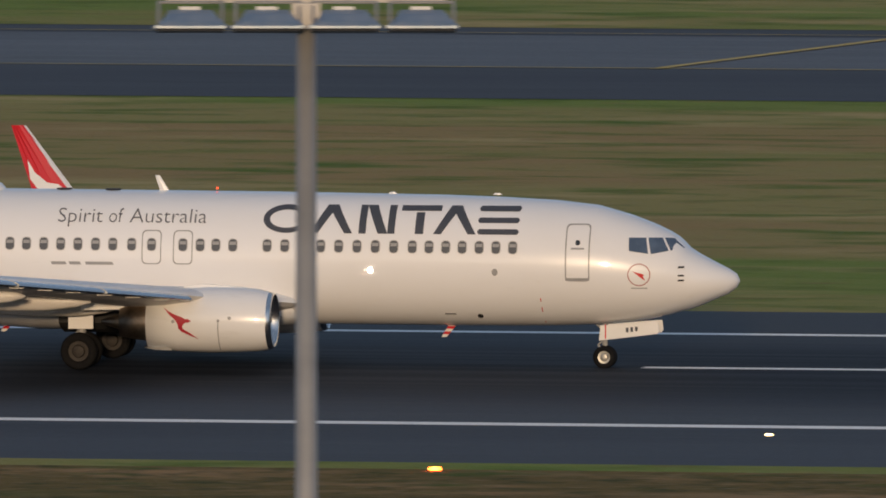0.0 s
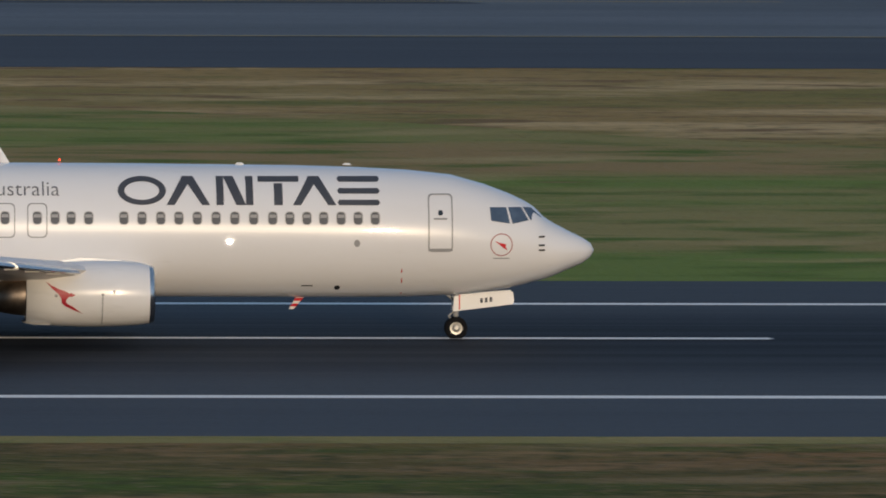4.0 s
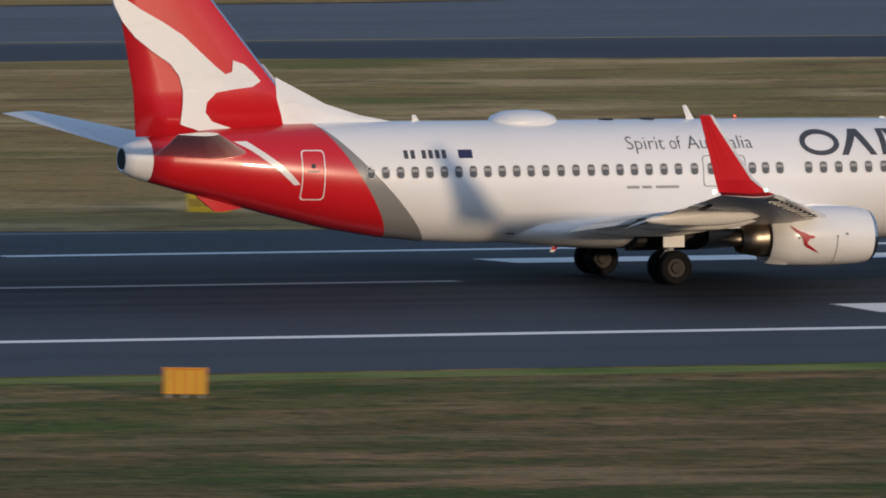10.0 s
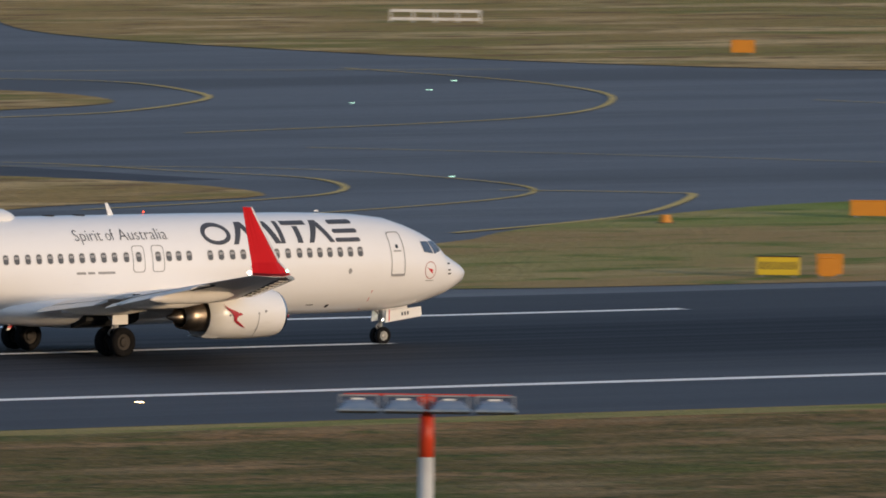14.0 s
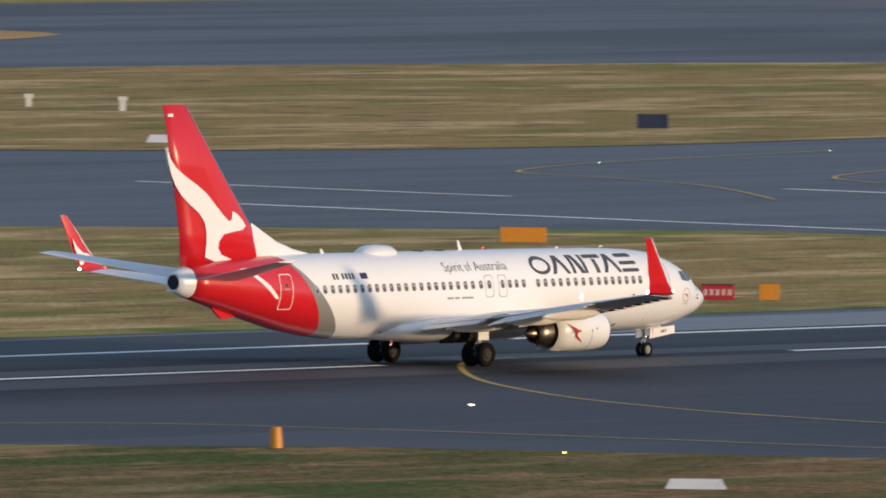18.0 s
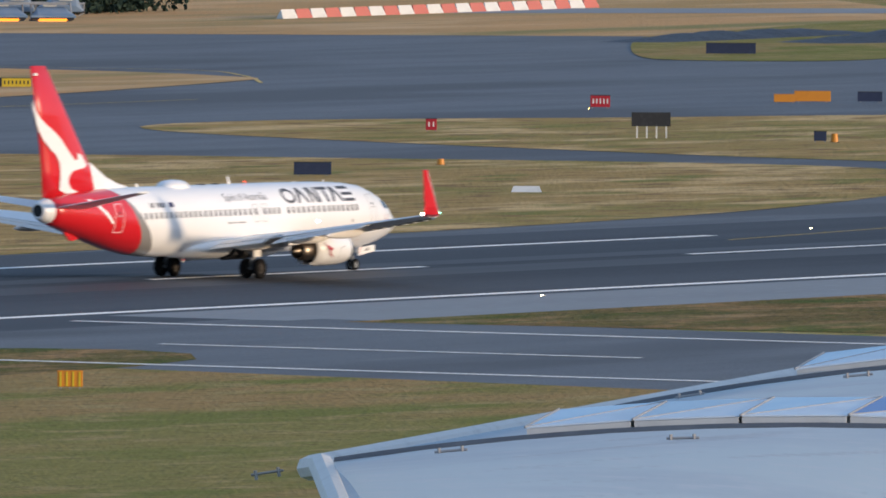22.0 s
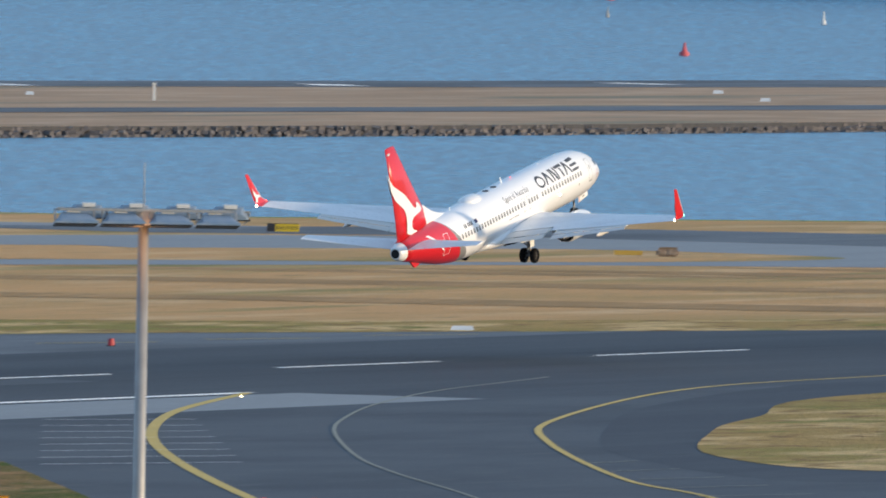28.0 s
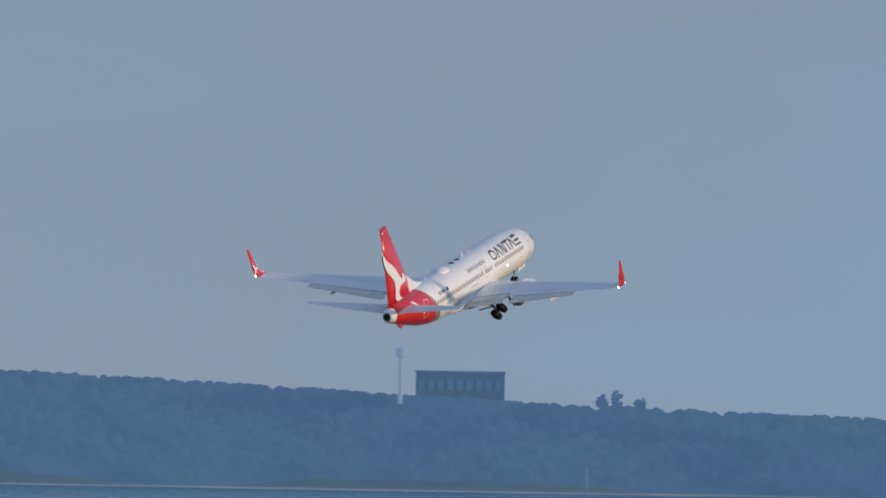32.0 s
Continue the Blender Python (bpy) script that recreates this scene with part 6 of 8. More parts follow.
for x, y, h in ((1075, 937.3, 0.9), (1073.1, 927.4, 1.0), (1053.5, 770.3, 2.9), (1053.5, 728.4, 2.9), (2788.6, 1280.3, 2.6), (2837, 1274, 2.6), (3276.4, 1239, 2.8), (3329.6, 1236.5, 2.8)):
    w = 0.24 if h > 2 else 0.2
    post = empty("equipment_post", "white equipment post with a flat cap", "post", "white posts", facing(x, y, 0.6 if x > 2500 else 0))
    part("column", box(bmesh.new(), (-w, -w, 0), (w, w, h - 0.25)), OFF_WHITE, post)
    part("cap", box(bmesh.new(), (-w - 0.1, -w - 0.1, h - 0.25), (w + 0.1, w + 0.1, h)), OFF_WHITE, post)
for x, y, h in ((-110.5, 808.4, 0.85), (208.6, 883.6, 0.8), (174.6, 742.2, 0.4), (177.2, 745.8, 0.4), (203.2, 793.5, 0.8), (619.7, 726.1, 0.4), (709.2, 748.2, 0.45), (693.1, 590.2, 0.95), (1254.6, 756.5, 0.45), (1324.9, 766.1, 0.65), (1507.2, 680.1, 0.6)):
    m = SIGN_RED if x > 1500 else ORANGE
    stub = empty("cone_marker", "small red plastic marker beside the runway" if x > 1500 else "orange plastic marker standing in grass", "marker", "orange markers", facing(x, y))
    bm = bmesh.new()
    rod(bm, (0, 0, 0), (0, 0, h), 0.30, 0.22, 12)
    part("body", bm, m, stub)
    part("foot", box(bmesh.new(), (-0.36, -0.36, 0), (0.36, 0.36, 0.06)), BLACK, stub)
# raised panel on legs
pan = empty("antenna_panel", "blue-grey antenna panel on white legs", "antenna", "", facing(1324.9, 781.3))
part("panel", box(bmesh.new(), (-1.4, -0.12, 0.9), (1.4, 0.12, 1.9)), BLACK, pan)
for u in (-1.0, -0.3, 0.4, 1.1):
    part("leg", box(bmesh.new(), (u - 0.06, -0.08, 0), (u + 0.06, 0.08, 0.9)), OFF_WHITE, pan)

# runway edge lamps and taxi lamps that glow
LAMP_WARM = mat("lamp_warm", (1.0, 0.72, 0.34), 0.4, emit=9.0)
LAMP_AMBER = mat("lamp_amber", (1.0, 0.42, 0.06), 0.4, emit=10.0)
lamp_base, lamp_top = bmesh.new(), bmesh.new()
rod(lamp_base, (0, 0, -0.05), (0, 0, 0.03), 0.10, 0.08, 8)
rod(lamp_top, (0, 0, 0.03), (0, 0, 0.075), 0.075, 0.05, 8)
small_top = bmesh.new()
rod(small_top, (0, 0, -0.02), (0, 0, 0.05), 0.05, 0.03, 8)
lamp_base = mesh_of("base", lamp_base, YELLOW)
tops = {}
for key, m in (("warm", LAMP_WARM), ("green", LAMP_GREEN), ("amber", LAMP_AMBER), ("red", LAMP_RED)):
    tops[key] = lamp_top.copy()
    tops[key] = mesh_of("glass", tops[key], m)
lamp_top.free()
small_amber = mesh_of("glass", small_top.copy(), LAMP_AMBER)
small_glass = mesh_of("glass", small_top, mat("lamp_taxiway", (0.55, 1.0, 0.75), 0.4, emit=1.2))


def ground_lamp(x, y, z, key, label, group):
    lamp = empty("ground_lamp", label, "lamp", group, Matrix.Translation((x, y, z)))
    if key in ("green", "amber"):
        part("glass", small_glass if key == "green" else small_amber, None, lamp)
    else:
        part("base", lamp_base, None, lamp)
        part("glass", tops[key], None, lamp)


for k in range(-5, 26):
    x = -91.0 + 58.93 * k
    if not 120 < x < 180:
        ground_lamp(x, 613.6, 0.0, "warm", "small glowing runway edge lamp", "runway edge lamps")
    if not 545 < x < 690:
        ground_lamp(x, 664.6, 0.0, "warm", "small glowing runway edge lamp", "runway edge lamps")
for x, y in ((160.4, 780), (160.5, 762), (160.4, 748), (161, 715), (163.5, 690), (166, 684), (162, 660), (248, 815), (256, 800), (262, 790), (270, 812), (258, 785), (470, 880), (480, 898), (455, 858), (500, 915), (700, 845), (716, 858), (726, 868), (644, 770), (632, 790), (768, 823), (1015, 838.5), (1048, 847)):
    ground_lamp(x, y, 0.02, "green", "small green taxiway lamp", "taxiway lamps")
for x, y in ((164.5, 687), (162.5, 683), (452, 846), (462, 846.5), (469, 847), (700, 580)):
    ground_lamp(x, y, 0.02, "amber", "small amber taxiway lamp", "taxiway lamps")
stop_base, stop_glass = bmesh.new(), bmesh.new()
rod(stop_base, (0, 0, -0.05), (0, 0, 0.12), 0.16, 0.14, 10)
rod(stop_glass, (0, 0, 0.12), (0, 0, 0.26), 0.20, 0.14, 10)
stop_base, stop_glass = mesh_of("base", stop_base, STEEL), mesh_of("glass", stop_glass, mat("lamp_stop_bar", (1.0, 0.10, 0.02), 0.4, emit=1.1))
for k in range(14):
    lamp = empty("stop_bar_lamp", "glowing red-orange stop bar lamp on the taxiway", "lamp", "stop bar lamps", Matrix.Translation((1164.5 + 2.3 * k, 515.4 - 2.25 * k, 0.03)))
    part("base", stop_base, None, lamp)
    part("glass", stop_glass, None, lamp)
red_lamp_base, red_lamp_glass = bmesh.new(), bmesh.new()
rod(red_lamp_base, (0, 0, -0.05), (0, 0, 0.25), 0.12, 0.10, 8)
rod(red_lamp_glass, (0, 0, 0.25), (0, 0, 0.62), 0.34, 0.26, 10)
red_lamp_base = mesh_of("base", red_lamp_base, STEEL)
red_lamp_glass = {k: mesh_of("glass", red_lamp_glass.copy(), m) for k, m in (("red", LAMP_RED), ("amber", LAMP_AMBER))}
for k in range(11):
    lamp = empty("approach_lamp", "amber lamp at the end of the approach row" if k in (0, 10) else "red approach lamp on the spit", "lamp", "approach lamps", Matrix.Translation((2611 - 2.4 * k, 1364 - 3.6 * k, 0.6)))
    part("base", red_lamp_base, None, lamp)
    part("glass", red_lamp_glass["amber" if k in (0, 10) else "red"], None, lamp)
STUB = mat("faded_orange", (0.33, 0.13, 0.06), 0.7, spots=((3, 0.5, 0.9, (0.25, 0.11, 0.06)),))
LAMP_OBSTACLE = mat("lamp_obstacle", (1.0, 0.16, 0.02), 0.4, emit=12.0)
for x, y in ((-98, 596.5), (753.6, 525.9)):
    ob = empty("obstacle_lamp", "red obstacle lamp on an orange stub", "lamp", "obstacle lamps", facing(x, y))
    bm = bmesh.new()
    rod(bm, (0, 0, -0.05), (0, 0, 0.06), 0.20, 0.15, 12)
    part("stub", bm, STUB, ob)
    bm = bmesh.new()
    rod(bm, (0, 0, 0.06), (0, 0, 0.15), 0.17, 0.11, 12)
    part("glass", bm, LAMP_OBSTACLE, ob)
ground_lamp(1396.5, 829, 0.0, "amber", "amber lamp beside a sign", "obstacle lamps")

# windsock and slim mast, with their striped poles
def striped_pole(name, label, category, x, y, h, bands, r):
    pole = empty(name, label, category, "", facing(x, y))
    for k in range(bands):
        bm = bmesh.new()
        rod(bm, (0, 0, h * k / bands), (0, 0, h * (k + 1) / bands), r, r, 12)
        part("band", bm, ORANGE_RED if k % 2 == 0 else OFF_WHITE, pole)
    return pole


sock = striped_pole("windsock", "red and white striped windsock pole on a painted disc", "windsock", -80.2, 782.7, 8.2, 7, 0.16)
bm = bmesh.new()
tube(bm, [(Vector((-0.2 - 2.6 * t, 0.1, 7.9 - 3.3 * t)), (0, 1, 0), (0.78, 0, -0.62), 0.42 - 0.2 * t, 0.42 - 0.2 * t) for t in (0, 0.3, 0.6, 1)], closed=False, n=14)
part("sock", bm, OFF_WHITE, sock, "white windsock hanging from its pole")
part("cabinet", box(bmesh.new(), (-0.75, -0.2, 0), (-0.4, 0.2, 1.2)), STEEL, sock)
disc = [(-80.4 + 8.3 * math.cos(math.pi / 24 * k), 781.6 + 6.3 * math.sin(math.pi / 24 * k)) for k in range(48)]
ring = sheet("windsock_disc", disc, 0.05, WHITE_LINE, "white rim of the windsock's dark disc", "ground disc", False)
sheet("windsock_disc", [(-80.4 + 7.2 * math.cos(math.pi / 24 * k), 781.6 + 4.9 * math.sin(math.pi / 24 * k)) for k in range(48)], 0.07, DARK_ASPHALT, "dark disc round the windsock's foot", "ground disc", False)
slim = striped_pole("glide_mast", "red and white striped slim mast in grass", "mast", -100.2, 782.1, 9.0, 7, 0.15)
part("cabinet", box(bmesh.new(), (0.16, -0.2, 0.9), (0.34, 0.2, 1.25)), STEEL, slim)

# lattice tower in front of the runway
tower = empty("lattice_tower", "red and white lattice antenna tower with a lit lamp", "tower", "", pose(-9.33, 545, 0))
for k in range(8):
    z0, z1 = k * 1.55, (k + 1) * 1.55
    m = ORANGE_RED if k in (0, 1, 6, 7) else OFF_WHITE
    w0, w1 = 0.62 - 0.010 * k, 0.62 - 0.010 * (k + 1)
    bm = bmesh.new()
    for sx, sy in ((-1, -1), (1, -1), (1, 1), (-1, 1)):
        rod(bm, (sx * w0, sy * w0, z0), (sx * w1, sy * w1, z1), 0.06, n=6)
    part("leg_section", bm, m, tower, kind="stuff")
    bm = bmesh.new()
    for (ax, ay), (bx, by) in (((-1, -1), (1, -1)), ((1, -1), (1, 1)), ((1, 1), (-1, 1)), ((-1, 1), (-1, -1))):
        rod(bm, (ax * w0, ay * w0, z0), (bx * w1, by * w1, z1), 0.028, n=5)
        rod(bm, (bx * w0, by * w0, z0), (ax * w1, ay * w1, z1), 0.028, n=5)
        rod(bm, (ax * w1, ay * w1, z1), (bx * w1, by * w1, z1), 0.028, n=5)
    part("bracing", bm, m, tower, kind="stuff")
for z, u in ((11.0, -1.15), (6.6, -1.3), (2.6, -1.0)):
    part("antenna_box", box(bmesh.new(), (u - 0.22, -0.3, z - 0.32), (u + 0.22, 0.3, z + 0.32)), STEEL, tower)
    part("bracket", box(bmesh.new(), (u + 0.22, -0.05, z - 0.05), (-0.6, 0.05, z + 0.05)), STEEL, tower)
bm = bmesh.new()
rod(bm, (-0.54, -0.54, 12.40), (-0.54, -0.54, 12.70), 0.13, 0.10, 10)
part("lamp", bm, LAMP_RED, tower, "lit red obstruction lamp")

# floodlight masts of the apron
HOUSING = mat("flood_housing", (0.19, 0.25, 0.32), 0.4, 0.2, spots=((1.5, 0.45, 0.8, (0.32, 0.34, 0.37)),))
MAST_RED = mat("mast_red", (0.55, 0.045, 0.015), 0.45, spots=((1.0, 0.5, 0.9, (0.45, 0.04, 0.02)),))


def flood_box(w):
    """A floodlight: a wide wedge-shaped hood, deep at the back, with an open underside."""
    bm = bmesh.new()
    rings = []
    for y, z, k in ((-0.62, -0.10, 1.0), (-0.52, -0.02, 1.04), (-0.10, 0.17, 0.98), (0.22, 0.27, 0.90), (0.44, 0.25, 0.82), (0.56, 0.04, 0.76)):
        rings.append([Vector((-w * k, y, -0.15)), Vector((w * k, y, -0.15)), Vector((w * k, y, -0.09)), Vector((w * k * 0.66, y, z)), Vector((-w * k * 0.66, y, z)), Vector((-w * k, y, -0.09))])
    tube(bm, rings)
    bmesh.ops.recalc_face_normals(bm, faces=bm.faces[:])
    return bm


hood = mesh_of("floodlight", flood_box(0.74), HOUSING)
lens_bm = box(bmesh.new(), (-0.70, -0.56, -0.20), (0.70, 0.46, -0.152))
lens = mesh_of("lens", lens_bm, BLACK)
gear_box = mesh_of("gear_box", box(bmesh.new(), (-0.24, 0.24, 0.22), (0.20, 0.56, 0.34)), OFF_WHITE)
glow = mesh_of("glow", box(bmesh.new(), (-0.46, -0.585, -0.255), (0.46, -0.20, -0.185)), mat("lamp_flood", (1.0, 0.27, 0.015), 0.4, emit=0.55))


def flood_mast(x, y, h, red=0, lit=True, turn=0.0, label="grey steel floodlight mast with a crown of lamps", r=0.26, s=1.0, rows=2, tip=0.0, lamps=(0, 2, 3)):
    """A mast with its crown of floodlights, s times the full crown's size; tip is the crown's tilt, lamps those of the front row that glow."""
    mast = empty("floodlight_mast", label, "floodlight mast", "apron floodlight masts", facing(x, y, 0, turn))
    parts = [(0, h, STEEL)] if not red else [(0, h - 0.65, OFF_WHITE), (h - 0.65, h, MAST_RED)] if red == 1 else [(0, h, MAST_RED)]
    for a, b, m in parts:
        bm = bmesh.new()
        rod(bm, (0, 0, a), (0, 0, b), r * (1.5 - 0.5 * a / h), r * (1.5 - 0.5 * b / h), 16)
        part("pole", bm, m, mast, smooth=True)
    head = Matrix.Translation((0, 0, h)) @ Matrix.Rotation(tip, 4, "Y") @ Matrix.Scale(s, 4)
    arm = MAST_RED if red else STEEL
    lift = 0.52 if rows == 1 else 0.45
    for dy in ((-0.1,) if rows == 1 else (-0.55, 0.55)):
        part("cross_arm", box(bmesh.new(), (-2.9, dy - 0.06, lift - 0.04), (2.9, dy + 0.06, lift + 0.04), head), arm, mast)
    part("hub", box(bmesh.new(), (-0.3, -0.5, -0.05), (0.3, 0.5, lift - 0.04), head), arm, mast)
    if rows == 2 and x > 300:
        bm = bmesh.new()
        rod(bm, head @ Vector((0, 0, lift)), head @ Vector((0, 0, lift + 1.6)), 0.03, 0.02, 6)
        part("lightning_rod", bm, STEEL, mast)
    if lit:
        # the amber lamps light the top of the pole
        lamp = bpy.data.lights.new("amber_lamp", "POINT")
        lamp.energy, lamp.color, lamp.shadow_soft_size = 75.0 if x < 700 else 14.0, (1.0, 0.42, 0.12), 0.25
        new("amber_lamp", lamp).matrix_world = mast.matrix_basis @ Matrix.Translation((-0.15, -1.1, h - 0.35))
    for row in range(rows):
        dy = (-0.78, 0.82)[row]
        for k in range(4):
            u = -2.40 + 1.6 * k + 0.55 * row
            m = head @ Matrix.Translation((u, dy, 0.10 + 0.26 * row)) @ Matrix.Rotation(0 if row == 0 else math.pi, 4, "Z") @ Matrix.Rotation(radians(-5), 4, "X")
            fl = part("floodlight", hood, None, mast, at=m)
            part("lens", lens, None, fl)
            part("gear_box", gear_box, None, fl)
            if lit and row == 0 and k in lamps:
                part("glow", glow, None, fl)
            bm = bmesh.new()
            for p, q in (((u - 0.66, dy, 0.1), (u - 0.66, dy * 0.5, lift)), ((u + 0.66, dy, 0.1), (u + 0.66, dy * 0.5, lift)), ((u - 0.66, dy * 0.5, lift - 0.02), (u + 0.66, dy * 0.5, lift - 0.02)), ((u - 0.66, dy, 0.1), (u - 0.5, dy, 0.02)), ((u + 0.66, dy, 0.1), (u + 0.5, dy, 0.02))):
                rod(bm, head @ Vector(p), head @ Vector(q), 0.035 * s, n=6)
            part("hanger", bm, STEEL, mast)
    return mast


flood_mast(-55.4, 325.0, 25, lit=False, r=0.15, s=0.74, rows=1)
flood_mast(64.2, 253.1, 25, lit=False, r=0.14, s=0.57, rows=1)
flood_mast(140.5, 265.5, 25.1, lamps=(), r=0.17, s=1.02, rows=2, turn=0.35)
flood_mast(86.66, 220.4, 24.86, red=2, lit=False, label="red floodlight mast with a crown of lamps", r=0.10, s=0.43, rows=1, tip=-0.02)
flood_mast(188.2, 225.5, 25, red=1, lit=False, label="white floodlight mast with a red top", r=0.10, s=0.39, rows=1)
for x, y in ((408.0, 303.4), (504.8, 343.4), (599.3, 379.3), (667.8, 343.5), (738.1, 331.8), (819.5, 329.2)):
    flood_mast(x, y, 25.4 if x == 599.3 else 25, lit=x > 450, turn=0.1, r=0.20, s=1.0 if x == 599.3 else 1.12, lamps=() if x == 738.1 else (1, 2, 3))

# ---- parked airliner on the apron, of which the tail shows ----
parked = empty("parked_airliner", "parked jet with a tall red tail fin", "airplane", "", facing(143.0, 350.0))
bm = bmesh.new()
tube(bm, [[Vector((u, half * math.cos(2 * math.pi * k / 28), z + half * math.sin(2 * math.pi * k / 28))) for k in range(28)] for u, half, z in
          ((3.0, 0.3, 7.4), (0, 0.9, 7.1), (-6, 1.9, 6.3), (-13, 2.7, 5.7), (-20, 2.82, 5.6), (-48, 2.82, 5.6), (-52, 2.4, 5.4), (-55, 1.5, 5.0), (-56.5, 0.2, 4.8))])
bmesh.ops.recalc_face_normals(bm, faces=bm.faces[:])
part("fuselage", bm, WHITE_PAINT, parked, smooth=True)
bm = bmesh.new()
tube(bm, [[Vector((lead + (trail - lead) * c, t * th, z)) for c, t in AIRFOIL] for lead, trail, z, th in ((-9.6, -2.9, 8.2, 0.6), (-2.1, 1.35, 15.2, 0.35), (0.05, 2.05, 17.3, 0.22))])
bmesh.ops.recalc_face_normals(bm, faces=bm.faces[:])
fin2 = part("tail_fin", bm, RED, parked, "red tail fin with a pale leading edge")
bm = bmesh.new()
tube(bm, [[Vector((lead + dx, w, z)) for dx, w in ((-0.06, 0), (0.14, 0.09), (0.22, 0.1), (0.22, -0.1), (0.14, -0.09))] for lead, z in ((-9.6, 8.2), (-2.1, 15.2), (0.05, 17.32))])
bmesh.ops.recalc_face_normals(bm, faces=bm.faces[:])
part("leading_edge", bm, WING_GREY, fin2)
for u in (1.42, 1.72):
    part("writing_bar", box(bmesh.new(), (u, -0.13, 16.85), (u + 0.22, -0.10, 17.15)), OFF_WHITE, fin2)
for side in (-1, 1):
    bm = bmesh.new()
    tube(bm, [[Vector((lead + (trail - lead) * c, side * s, z + t * th)) for c, t in AIRFOIL] for lead, trail, s, z, th in ((-6, -0.5, 0.8, 7.0, 0.5), (0.5, 2.6, 9.5, 8.0, 0.2))])
    bmesh.ops.recalc_face_normals(bm, faces=bm.faces[:])
    part("tailplane", bm, WING_GREY, parked)
    bm = bmesh.new()
    tube(bm, [[Vector((lead + (trail - lead) * c, side * s, z + t * th)) for c, t in AIRFOIL] for lead, trail, s, z, th in ((-38, -26, 1.5, 4.0, 1.3), (-32, -25.5, 9, 4.6, 0.8), (-19, -16.5, 29, 6.4, 0.3))])
    bmesh.ops.recalc_face_normals(bm, faces=bm.faces[:])
    part("wing", bm, WING_GREY, parked)
    bm = bmesh.new()
    tube(bm, [(Vector((u, side * 9.4, 2.9)), (0, 1, 0), (0, 0, 1), rr, rr) for u, rr in ((-38.5, 1.2), (-37, 1.45), (-34, 1.4), (-32, 1.0), (-31, 0.6))], n=20)
    part("engine", bm, WHITE_PAINT, parked)
for u, y in ((-50, 0), (-26, -5.3), (-26, 5.3)):
    bm = bmesh.new()
    rod(bm, (u, y, 4.0), (u, y, 0.7), 0.18)
    leg = part("gear_leg", bm, STEEL, parked)
    bm = bmesh.new()
    rod(bm, (u, y - 0.7, 0.68), (u, y + 0.7, 0.68), 0.68, n=20)
    part("wheel", bm, RUBBER, leg)

# ---- terminal roof in the foreground: a metal vault with bands of skylights ----
ROOF = mat("roof_metal", (0.50, 0.585, 0.635), 0.42, 0.1, spots=((0.12, 0.45, 0.7, (0.43, 0.50, 0.57)), (2.5, 0.5, 0.85, (0.56, 0.60, 0.65), (1, 0.2, 1)), (0.5, 0.60, 0.75, (0.40, 0.44, 0.49), (0.15, 1.5, 1))))
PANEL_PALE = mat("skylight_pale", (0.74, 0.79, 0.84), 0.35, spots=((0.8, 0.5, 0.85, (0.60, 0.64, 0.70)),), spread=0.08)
# two blue pane colours hold a painted reflection of the sky
PANEL_REFLECT = mat("skylight_reflection", (0.028, 0.135, 0.44), 0.22, spots=((0.25, 0.55, 0.85, (0.12, 0.27, 0.55)),), spread=0.25, spec=0.25)
PANEL_REFLECT_PALE = mat("skylight_pale_reflection", (0.36, 0.56, 0.74), 0.2, spots=((0.4, 0.45, 0.8, (0.50, 0.65, 0.78)),), spread=0.15)
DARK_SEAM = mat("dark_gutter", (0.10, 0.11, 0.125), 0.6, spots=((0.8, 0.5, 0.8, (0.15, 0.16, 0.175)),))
REFLECT_FROM = {-45.5: 0.5, 0.0: -1.5, 37.7: -3.0, 78.3: -3.0, 118.0: -3.0}     # panes on this side of the ridge are painted as if mirroring clear sky
AX = Vector((0.945, 0.327, 0))
CR = Vector((-0.327, 0.945, 0))
APEX = Vector((440.2, 244.0, 21.75))


def sag(a):
    """How far the ridge has fallen, a metres along it."""
    return 0.0 if a < 37.7 else 0.0233 * (a - 37.7) + 0.00022 * (a - 37.7) ** 2


def vault(a, w, up=0.0):
    """A point of the roof: a along the ridge, w across it."""
    rad = 72.0 if w > 0 else 40.0       # flatter towards the runway
    ang = w / rad
    return APEX + AX * a + CR * ((rad + up) * math.sin(ang)) + Vector((0, 0, (rad + up) * (math.cos(ang) - 1) + up - sag(a)))


def eave(a):
    """Where the roof's edge on the runway side lies across the ridge."""
    return 15.8 if a > -28 else 15.8 + 0.2375 * (a + 28)


roof = empty("terminal_roof", "pale blue-grey vaulted metal terminal roof with skylights", "roof", kind="")
steps = [-130, -47.4, -28, 0, 20, 37.7, 58, 78.3, 98, 118, 123]
ws = [k / 30 for k in range(31)]
for a0, a1 in zip(steps, steps[1:]):
    bm = bmesh.new()
    rows = [[bm.verts.new(vault(a, -18 + (eave(a) + 18) * w)) for w in ws] + [bm.verts.new(vault(a, -18 + (eave(a) + 18) * w, -0.5)) for w in ws[::-1]] for a in (a0, a1)]
    m = len(rows[0])
    for k in range(m):
        bm.faces.new((rows[0][k], rows[0][(k + 1) % m], rows[1][(k + 1) % m], rows[1][k]))
    bmesh.ops.recalc_face_normals(bm, faces=bm.faces[:])
    part("vault_shell", bm, ROOF, roof, "standing-seam metal roof")
